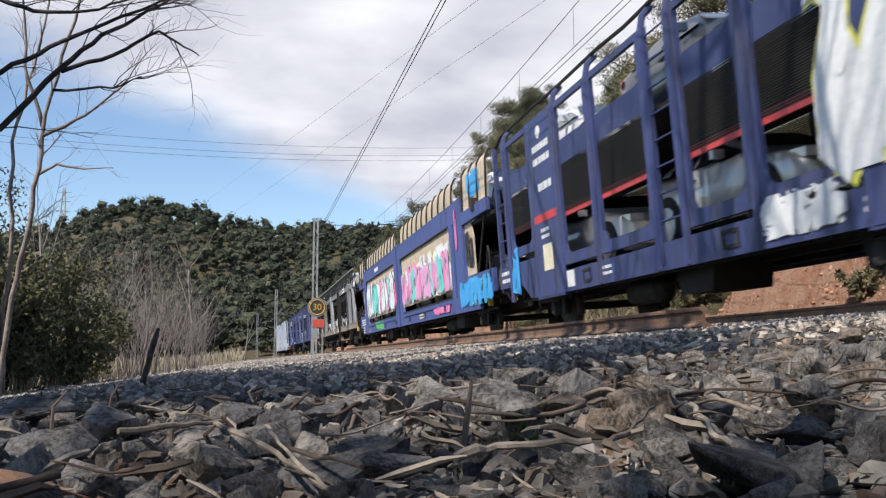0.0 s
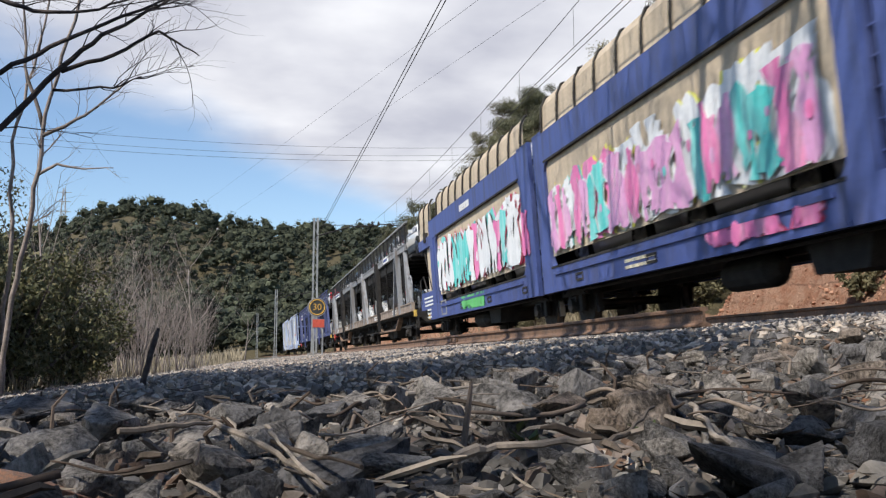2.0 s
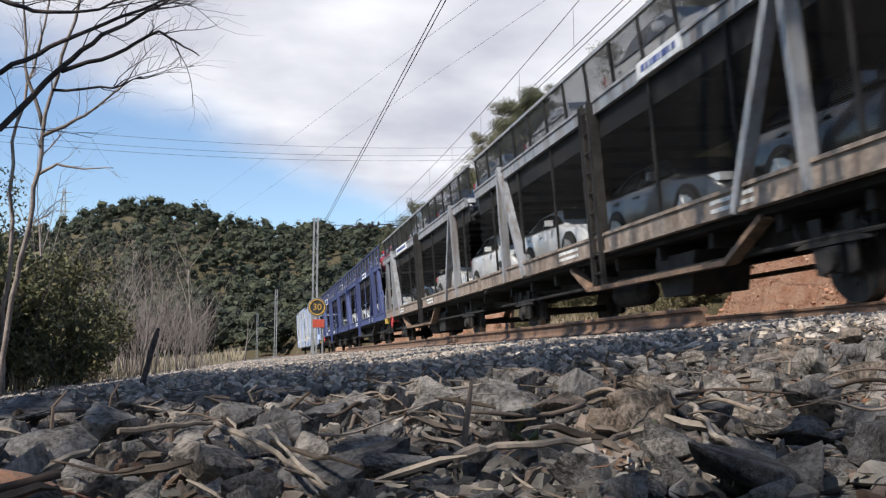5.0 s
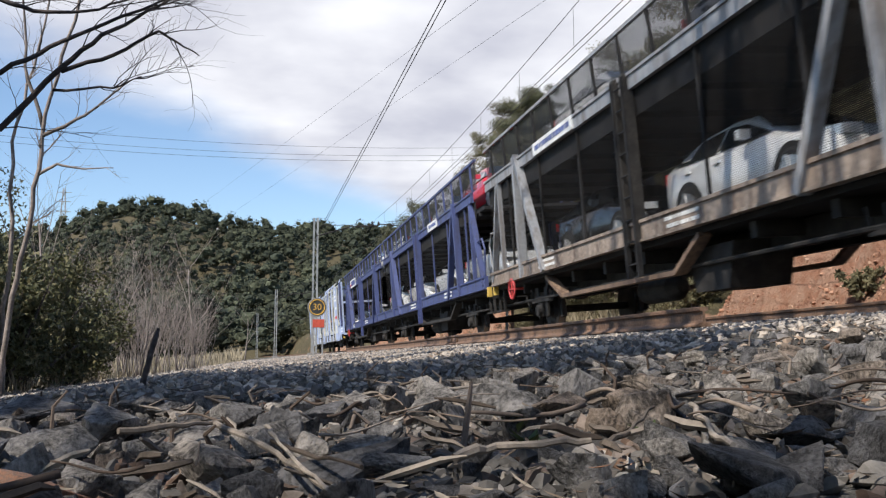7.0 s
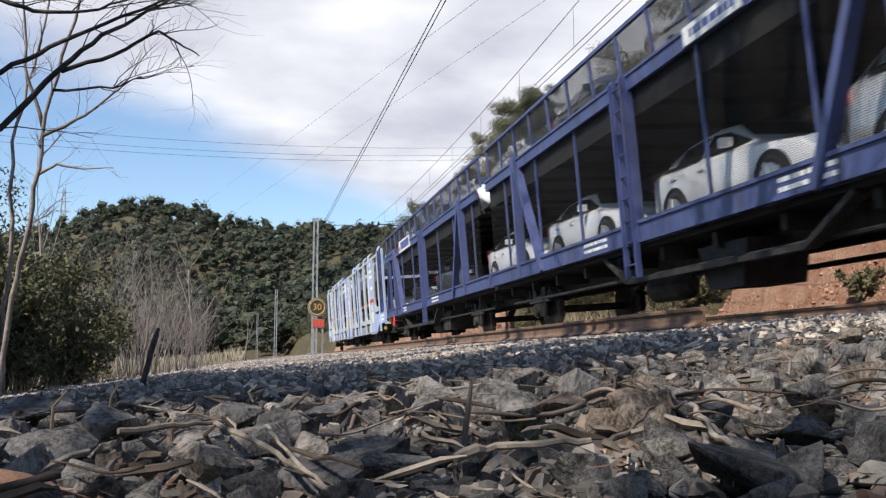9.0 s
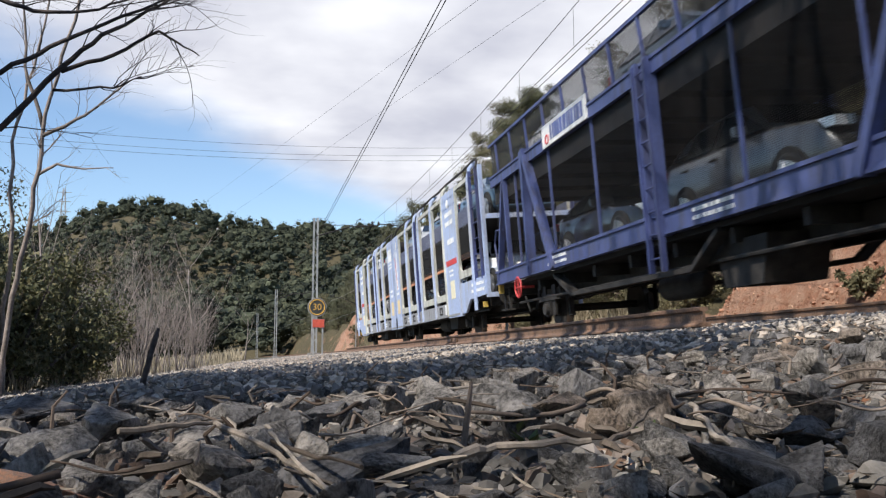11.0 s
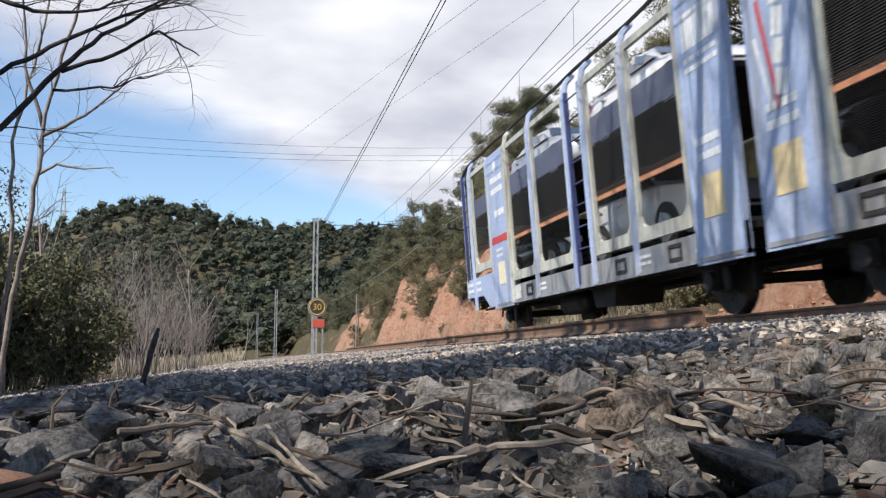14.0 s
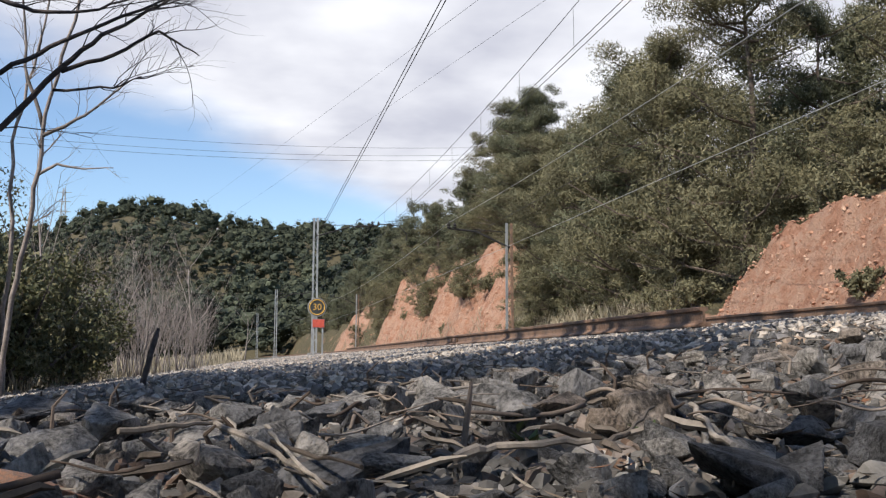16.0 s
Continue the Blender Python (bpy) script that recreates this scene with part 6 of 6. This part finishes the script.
def plant_pines():
    near = [pine(1, 10.5, 2.9, 62000, "needles", 0.13, 0.13), pine(3, 11.5, 3.0, 64000, "needles_dry", 0.13, 0.13), pine(4, 8.5, 2.7, 54000, "needles_dry", 0.125, 0.13)]
    kinds = [pine(2, 9.5, 2.7, 12000, "needles", 0.26, 0.14), pine(5, 10.5, 2.6, 12000, "needles_dry", 0.26, 0.14), pine(8, 11.0, 2.8, 12500, "needles", 0.26, 0.14)]
    low = [pine(6, 4.2, 2.0, 12000, "needles_dry", 0.15, 0.1), pine(7, 3.2, 1.7, 11000, "needles_dry", 0.15, 0.1)]
    names = ["tall dark green pine on the cutting's slope", "tall dusty olive pine above the orange bank", "broad olive-green pine on the wooded slope", "rounded dark green pine on the wooded slope", "slender olive pine on the cutting's slope", "tall green pine high on the slope"]
    for k, lab in zip(near + kinds, names):
        tagged(k, lab)
    tagged(low[0], "low dusty young pine at the foot of the slope"), tagged(low[1], "small olive young pine on the bank")
    rnd = random.Random(77)
    used = set()

    def put(src, x, y, s=1.0):
        m = pose(x + float(bend(y)), y, float(ground_z(x + float(bend(y)), y)) - 0.1, rnd.uniform(-4, 4), rnd.uniform(-4, 4), rnd.uniform(0, 360))
        if src.name not in used:
            used.add(src.name)
            src.matrix_world = m
            src.scale = (s, s, s)
            return
        q = copy_thing(src, m)
        q.scale = (s, s, s)
    # the stand beside the line: a row along the lip, more behind
    for y in np.arange(25.5, 57, 2.9):
        put(rnd.choice(near), 14.8 + rnd.uniform(-0.9, 1.0) + (1.2 if y > 42 else 0), y + rnd.uniform(-0.8, 0.8), rnd.uniform(0.9, 1.08) * (0.9 if y > 45 else 1.0))
    for k, x, y, size in ((0, 16.0, 52.0, 0.86), (1, 16.2, 45.5, 0.84), (0, 16.0, 41.0, 0.95), (2, 16.6, 59.0, 0.95), (1, 16.4, 55.5, 0.85)):
        put(near[k], x, y, size)
    for y in np.arange(59, 138, 3.6):
        put(rnd.choice(kinds), 16.0 + rnd.uniform(-0.9, 1.4), y + rnd.uniform(-1, 1), rnd.uniform(0.85, 0.98) * 0.72)
    for y in np.arange(139, 215, 4.5):
        put(rnd.choice(kinds), 13.2 + rnd.uniform(0, 3.5), y + rnd.uniform(-1, 1), rnd.uniform(0.5, 0.7))
    for y in np.arange(12, 26, 3.4):
        put(rnd.choice(near), 18.0 + rnd.uniform(-0.6, 0.9), y + rnd.uniform(-0.6, 0.6), rnd.uniform(0.85, 0.98))
    for y in np.arange(13, 140, 5.2):
        put(rnd.choice(kinds), 21.5 + rnd.uniform(-1.2, 1.6), y + rnd.uniform(-1.5, 1.5), rnd.uniform(0.9, 1.08) * (0.7 if y > 42 else 1.0))
    for y in np.arange(18, 42, 9):
        put(rnd.choice(kinds), 27 + rnd.uniform(-2, 2), y + rnd.uniform(-2, 2), rnd.uniform(0.9, 1.05))
    for y in (27.5, 30, 32.5, 35, 38, 41, 44, 56, 66, 73, 88, 96, 104):
        put(rnd.choice(low), 12.9 + rnd.uniform(-0.3, 1.9), y + rnd.uniform(-1, 1), rnd.uniform(0.65, 1.1))
    for y in list(np.arange(84, 100, 2.2)) + [64.5, 66, 67.5, 69, 105, 109, 113]:
        put(rnd.choice(low), 12.6 + rnd.uniform(0, 3.0), y + rnd.uniform(-0.6, 0.6), rnd.uniform(0.5, 0.95))
    for y in (10.5, 13, 16.0, 18.6, 20.5):
        put(rnd.choice(low), 15.9 + rnd.uniform(-0.2, 0.9), y, rnd.uniform(0.45, 0.75))


plant_pines()


def far_woods():
    rng = np.random.default_rng(8)
    n = 2000
    y = rng.uniform(120, 500, n)
    x = rng.uniform(-0.42, 0.17, n) * y
    keep = (x - bend(y) < -5) | (x - bend(y) > 24) | (y > 195)
    x, y = x[keep], y[keep]
    shapes = []
    for k in range(10):
        r2 = np.random.default_rng(k)
        bm = bmesh.new()
        centres = []
        for j in range(4):
            a, q = r2.uniform(0, 2 * np.pi), (0.0 if j == 0 else r2.uniform(0.10, 0.26))
            c = Vector((q * math.cos(a), q * math.sin(a), 0.80 - 1.2 * q + r2.uniform(-0.06, 0.05)))
            centres.append(c)
            lobe = bmesh.ops.create_icosphere(bm, subdivisions=2, radius=r2.uniform(0.07, 0.15), matrix=Matrix.Translation(c))["verts"]
            for v in lobe:
                d = v.co - c
                v.co = c + Vector((d.x, d.y, d.z * 0.8)) * (1 + 0.9 * noise.noise(v.co * 18 + Vector((k, j, 0))))
        bm.verts.index_update()
        v0, f0 = np.array([v.co[:] for v in bm.verts]), np.array([[v.index for v in q.verts] for q in bm.faces])
        bm.free()
        v, f = needle_cards(r2, np.array(centres), np.full((4, 3), 0.19), 190, 0.055, 0.32)
        shapes.append((np.concatenate([v0, v]), np.concatenate([f0, f + len(v0)])))
    s = 6.0 + 8.5 * rng.random(len(x)) ** 1.4
    pt = np.stack([x, y, ground_z(x, y) - 0.2 * s], -1)
    tagged(scatter("far_woods", shapes, pt, s, M["far_needles"], rng, 0.06), "dense dark pine woods covering the far hill", "woods", kind="stuff")


far_woods()


def bush(x, y, r, h, seed, n=13000, mt="bush_leaf", label="dense dark evergreen bush at the path's edge", leaf=0.06):
    rnd, rng = random.Random(seed), np.random.default_rng(seed)
    b = empty_thing("evergreen_bush", label, "bush", "evergreen bushes")
    b.matrix_world = pose(x, y, float(ground_z(x, y)))
    bm = bmesh.new()
    cs, rs = [], []
    for k in range(16):
        a, q = rnd.uniform(0, 2 * math.pi), r * rnd.random() ** 0.6
        tip = Vector((q * math.cos(a), q * math.sin(a), h * rnd.uniform(0.35, 1.0) * (1 - 0.35 * q / r)))
        tube(bm, [(0.1 * math.cos(a), 0.1 * math.sin(a), -0.15), tip * 0.5 + Vector((0.1, 0, 0.05)), tip], [0.03, 0.02, 0.008], 5)
        for j in range(4):
            f = rnd.uniform(0.4, 1.05)
            cs.append((tip * f + Vector((rnd.uniform(-0.3, 0.3), rnd.uniform(-0.3, 0.3), rnd.uniform(-0.2, 0.2))))[:])
            g = rnd.uniform(0.2, 0.42) * r / 1.3
            rs.append((g, g, g))
    part("branching", bm, M["dark_bark"], b)
    v, f = needle_cards(rng, np.array(cs), np.array(rs), n, leaf, 0.3)
    c = mesh_from("foliage", v, f, M[mt])
    c.parent = b
    return b


for k, (x, y, r, h) in enumerate(((-3.05, 11.6, 1.0, 1.9), (-3.3, 13.4, 1.3, 2.5), (-3.0, 15.2, 1.1, 2.2), (-4.2, 14.6, 1.5, 3.3), (-3.3, 17.4, 1.1, 2.1), (-5.2, 17.5, 1.6, 3.2), (-3.4, 10.2, 0.8, 2.6))):
    bush(x, y, r, h, 100 + k)


def bare_tree(name, x, y, h, seed, mt, label, stems=1, r=0.05, depth=2, spread=0.35, group="bare trees", wob=0.22):
    """Leafless tree or shrub: forked, bent stems."""
    rnd = random.Random(seed)
    t = empty_thing(name, label, "tree" if stems < 4 else "shrub", group)
    t.matrix_world = pose(x, y, float(ground_z(x, y)) - 0.05)
    for k in range(stems):
        bm = bmesh.new()
        a = rnd.uniform(0, 2 * math.pi)
        q = rnd.uniform(0, 0.5) if stems > 1 else 0
        d = Vector((math.cos(a) * spread, math.sin(a) * spread, 1)).normalized()
        limb(bm, rnd, Vector((q * math.cos(a), q * math.sin(a), 0)), d, h * rnd.uniform(0.65, 1.0), r, depth, [], -0.03, wob, 6)
        part("stem" if stems > 1 else "trunk", bm, M[mt], t, smooth=True)
    return t


rnd_s = random.Random(5)
for k in range(15):
    y = 18 + 0.72 * k
    x = -3.6 + 2.3 * k / 14 + rnd_s.uniform(-0.7, 0.35)
    bare_tree("bare_shrub", x, y, rnd_s.uniform(1.4, 2.5), 300 + k, "pale_bark", "leafless pale shrub with many thin upright stems", stems=9, r=0.014, depth=2, spread=0.22, group="bare shrubs", wob=0.12)
for x, y, h, seed, r in ((-3.0, 13.9, 3.2, 51, 0.03), (-2.5, 21.5, 3.4, 52, 0.03), (-1.6, 26.5, 3.0, 53, 0.03), (-0.4, 44, 3.0, 54, 0.04)):
    bare_tree("bare_tree", x, y, h, seed, "pale_bark", "slender leafless tree with pale bark", 1, r, 2, 0.12, wob=0.12)


def traced_tree(name, label, mt, lines, seed, twigs, group="bare trees"):
    """A leafless tree by its main limbs, with twigs grown along them."""
    rnd = random.Random(seed)
    t = empty_thing(name, label, "tree", group)
    for k, (pts, r0, r1) in enumerate(lines):
        bm = bmesh.new()
        pts = [Vector(p) for p in pts]
        fine = []
        for a, b in zip(pts, pts[1:]):
            for j in range(4):
                jit = 0.06 * (b - a).length
                fine.append(a.lerp(b, j / 4) + (Vector((rnd.uniform(-jit, jit), rnd.uniform(-jit, jit), rnd.uniform(-jit, jit))) * (0.5 if j else 0)))
        fine.append(pts[-1])
        tube(bm, fine, [r0 + (r1 - r0) * j / (len(fine) - 1) for j in range(len(fine))], 7)
        part("trunk" if k == 0 else "limb", bm, M[mt], t, smooth=True)
        for j in range(twigs):
            i = rnd.randrange(len(fine) // 3, len(fine) - 1)
            d = (fine[i + 1] - fine[i]).normalized()
            bm = bmesh.new()
            side = Vector((rnd.uniform(-1, 1), rnd.uniform(-0.5, 0.5), rnd.uniform(-0.5, 1))).normalized()
            limb(bm, rnd, fine[i], (d + side * 0.8).normalized(), rnd.uniform(0.15, 0.45) * (2 if r0 > 0.03 else 1), max(0.0035, r1 * 0.8), 1, [], 0.0, 0.3, 4)
            part("twig", bm, M[mt], t)
    return t


traced_tree("overhanging_tree", "dark leafless tree whose long limbs hang over the path", "dark_bark", [
    ([(-3.1, 3.6, -0.4), (-2.9, 3.9, 0.3), (-2.2, 4.4, 0.75), (-1.26, 4.75, 1.24), (-0.97, 4.65, 1.54), (-0.78, 4.59, 1.70), (-0.56, 4.53, 1.82), (-0.30, 4.47, 1.95)], 0.026, 0.005),
    ([(-0.97, 4.65, 1.52), (-0.72, 4.59, 1.60), (-0.50, 4.53, 1.72), (-0.40, 4.52, 1.66), (-0.30, 4.51, 1.60)], 0.012, 0.003),
    ([(-2.9, 3.9, 0.3), (-2.2, 4.2, 1.1), (-1.18, 4.4, 1.42), (-0.96, 4.34, 1.54), (-0.70, 4.27, 1.65), (-0.50, 4.22, 1.73), (-0.35, 4.18, 1.80)], 0.017, 0.004),
    ([(-1.03, 4.78, 1.46), (-0.73, 4.72, 1.47), (-0.59, 4.68, 1.53)], 0.008, 0.002),
    ([(-2.2, 4.2, 1.1), (-1.6, 4.5, 1.7), (-1.25, 4.57, 1.84), (-1.09, 4.54, 1.78), (-0.84, 4.49, 1.78), (-0.6, 4.44, 1.85)], 0.02, 0.004)], 3, 6)
traced_tree("bare_tree", "slender leafless tree with pale smooth bark", "pale_bark", [
    ([(-2.46, 9.82, -0.4), (-2.39, 9.71, 0.52), (-2.25, 9.59, 1.25), (-2.13, 9.47, 1.98), (-2.11, 9.43, 2.31), (-1.94, 9.29, 3.09), (-1.73, 9.16, 3.82), (-1.6, 9.1, 4.8)], 0.030, 0.012),
    ([(-2.11, 9.43, 2.31), (-1.7, 9.32, 2.51), (-1.24, 9.18, 2.87)], 0.022, 0.006),
    ([(-2.15, 9.48, 1.92), (-1.96, 9.43, 2.03), (-1.69, 9.38, 1.98), (-1.41, 9.32, 1.99)], 0.018, 0.004),
    ([(-2.11, 9.43, 2.4), (-2.3, 9.4, 3.0), (-2.35, 9.3, 3.9)], 0.022, 0.008)], 7, 4)
traced_tree("bare_tree", "thin leafless tree with grey bark", "pale_bark", [
    ([(-2.72, 10.9, -0.4), (-2.72, 10.81, 0.45), (-2.65, 10.68, 1.38), (-2.67, 10.55, 2.49), (-2.45, 10.4, 3.3), (-2.26, 10.27, 4.3)], 0.032, 0.010)], 9, 7)
# trees out of view that shade the near ground and streak the wagons
SHADE_BACK = 5.6  # the tall trees stand towards the sun from the wagons that they streak
for x, y, h, seed in ((-3.2, 6.2, 18.0, 61), (-3.5, 8.6, 18.5, 62), (-3.5, 11.2, 18.5, 63), (-4.3, 14.0, 17.0, 64), (-5.0, 17.4, 17.5, 65), (-3.0, 1.6, 18.0, 66), (-3.9, 9.9, 19.0, 68), (-3.4, 12.6, 18.0, 69), (-4.2, 7.2, 19.0, 70)):
    bare_tree("bare_tree", x, y - SHADE_BACK, h, seed, "dark_bark", "tall leafless tree with many fine branches", 1, 0.19, 3, 0.06, wob=0.14)
for k, (x, y, r, h) in enumerate(((-3.5, 3.2, 1.9, 5.7), (-3.9, 5.1, 1.9, 5.0), (-3.1, 1.95, 1.5, 3.6), (-5.6, 4.2, 2.0, 6.3), (-4.1, 7.0, 1.6, 4.8), (-4.9, 2.4, 1.7, 5.8), (-3.4, 0.5, 1.4, 4.6), (-4.6, 0.8, 1.5, 5.5), (-4.4, 8.8, 1.6, 4.9), (-2.9, 1.2, 1.3, 4.8))):
    bush(x, y - 3.1, r, h * (1.65 if k in (0, 1, 3, 4, 8) else 1.3), 200 + k, 620 if k in (6, 7, 9) else 1200 if k == 5 else 9500 if k == 2 else 13000, "bush_leaf", "tall dense evergreen bush that shades the path", 0.14)


def grasses():
    rng = np.random.default_rng(15)

    def tufts(name, x, y, h, label, mt="reed"):
        n = len(x)
        a = rng.uniform(0, 2 * np.pi, n)
        lean = np.stack([np.cos(a), np.sin(a), np.zeros(n)], -1) * rng.uniform(0.05, 0.45, n)[:, None] * h[:, None]
        p = np.stack([x, y, ground_z(x, y) - 0.03], -1)
        sd = np.stack([-np.sin(a), np.cos(a), np.zeros(n)], -1) * (0.006 + 0.006 * h[:, None])
        up = np.stack([np.zeros(n), np.zeros(n), h], -1)
        v = np.stack([p - sd, p + sd, p + up * 0.6 + lean * 0.4 + sd * 0.6, p + up + lean], 1).reshape(-1, 3)
        i = np.arange(n)[:, None] * 4
        f = np.concatenate([i + (0, 1, 2), i + (0, 2, 3)])
        tagged(mesh_from(name, v, f, M[mt]), label, "grass", kind="stuff")
    y = rng.uniform(26, 44, 5200)
    x = 10.9 + rng.random(5200) ** 1.5 * 3.2
    tufts("dry_grass", x + bend(y), y, rng.uniform(0.2, 0.8, 5200), "dry straw-coloured grass at the foot of the slope")
    y = rng.uniform(44, 120, 3500)
    x = 10.6 + rng.random(3500) * 1.8
    tufts("verge_grass", x + bend(y), y, rng.uniform(0.2, 0.7, 3500), "thin dry grass along the cutting's foot")
    y = rng.uniform(48, 90, 5200)
    x = rng.uniform(-9, -0.6, 5200)
    tufts("reed_bed", x + bend(y), y, rng.uniform(0.3, 1.0, 5200), "straw-coloured reeds beyond the gravel path")
    y = rng.uniform(8, 34, 2600)
    x = -2.6 - rng.random(2600) * 1.6
    tufts("path_grass", x, y, rng.uniform(0.08, 0.35, 2600), "sparse dry grass at the gravel's edge")


grasses()


def cutting_clods():
    """Stones and clods standing out of the orange face, and dry scrub on it."""
    rng = np.random.default_rng(51)
    shapes = [hull_rock(rng) for _ in range(10)]
    n = 5200
    y = np.where(rng.random(n) < 0.6, rng.uniform(7, 23, n), rng.uniform(44, 112, n))
    u = 11.7 + rng.random(n) * np.maximum(0.66 * cut_height(y), 1.2) * 1.05
    x = u + bend(y)
    s = 0.03 + 0.16 * rng.random(n) ** 3 + np.where(y > 40, 0.12 * rng.random(n), 0)
    pt = np.stack([x, y, ground_z(x, y) + s * 0.05], -1)
    tagged(scatter("earth_clods", shapes, pt, s, M["clod"], rng), "orange clods and stones in the cutting's face", "earth", kind="stuff")
    for k, (u, y, r, h) in enumerate(((12.7, 16.9, 0.3, 0.4), (14.6, 16.2, 0.9, 1.1), (14.3, 18.0, 0.9, 1.0), (14.9, 15.0, 1.1, 1.4), (14.7, 20.6, 1.0, 1.5), (13.0, 25.0, 0.6, 0.9), (13.6, 27.4, 0.9, 1.4), (13.4, 50.5, 0.8, 1.1), (14.6, 58.5, 0.9, 1.4), (13.0, 61.0, 0.5, 0.6), (15.3, 67, 1.2, 1.9), (13.2, 75.5, 0.9, 1.2), (13.2, 56, 1.0, 1.4), (14.5, 62, 1.2, 1.8), (13.6, 70, 1.1, 1.6), (15.0, 52, 1.2, 2.0))):
        bush(u + float(bend(y)), y, r, h, 400 + k, 3500, "needles_dry", "dusty olive scrub on the orange bank", 0.09)


cutting_clods()

# ---- far off: pylon, house ----


def far_things():
    t = empty_thing("pylon", "grey lattice power pylon on the far ridge", "pylon")
    z = float(ground_z(-109, 547))
    t.matrix_world = pose(-109, 547, z)
    H = 98 - z
    for sx in (-1, 1):
        for sy in (-1, 1):
            P(t, "leg", "steel", lambda bm: beam(bm, (sx * 3, sy * 3, 0), (sx * 0.5, sy * 0.5, H), 0.3, 0.3))
    for k in range(8):
        w0, w1 = 3 - 2.5 * k / 8, 3 - 2.5 * (k + 1) / 8
        P(t, "brace", "steel", lambda bm: (beam(bm, (-w0, -w0, H * k / 8), (w1, -w1, H * (k + 1) / 8), 0.18, 0.18), beam(bm, (w0, -w0, H * k / 8), (-w1, -w1, H * (k + 1) / 8), 0.18, 0.18)))
    for q in (0.72, 0.84, 0.95):
        P(t, "crossarm", "steel", lambda bm: beam(bm, (-4, 0, H * q), (4, 0, H * q), 0.3, 0.3))
    for x, y, w, d, hh in ((-20, 480, 9, 8, 5), (-11, 478, 12, 9, 6.5), (-3, 476, 7, 7, 4.5)):
        z = float(ground_z(x, y)) + 1.5
        h = empty_thing("house", "white rendered house among trees on the ridge", "house", "houses on the ridge")
        h.matrix_world = pose(x, y, z)
        P(h, "wall", "house", lambda bm: box(bm, -w / 2, w / 2, -d / 2, d / 2, -4, hh))
        P(h, "roof", "rust", lambda bm: prism(bm, [(-w / 2 - 0.4, hh), (w / 2 + 0.4, hh), (0, hh + 1.6)], "y", -d / 2 - 0.3, d / 2 + 0.3))
        for k in (-0.3, 0.0, 0.3):
            P(h, "window", "glass", lambda bm: box(bm, k * w - 0.6, k * w + 0.6, -d / 2 - 0.05, -d / 2 + 0.1, hh - 2.6, hh - 1.0))


far_things()


def motions():
    for ob, s, x, z, back in TRAIN:
        walk(ob, [(t, line_pose(s - V * t, x, z, back)) for t in range(0, 17)])
    for ob, at in WHEELS:
        walk(ob, [(k / 15, pose(*at) @ Matrix.Rotation(V * k / 15 / 0.46, 4, "X")) for k in range(0, 241)])


motions()
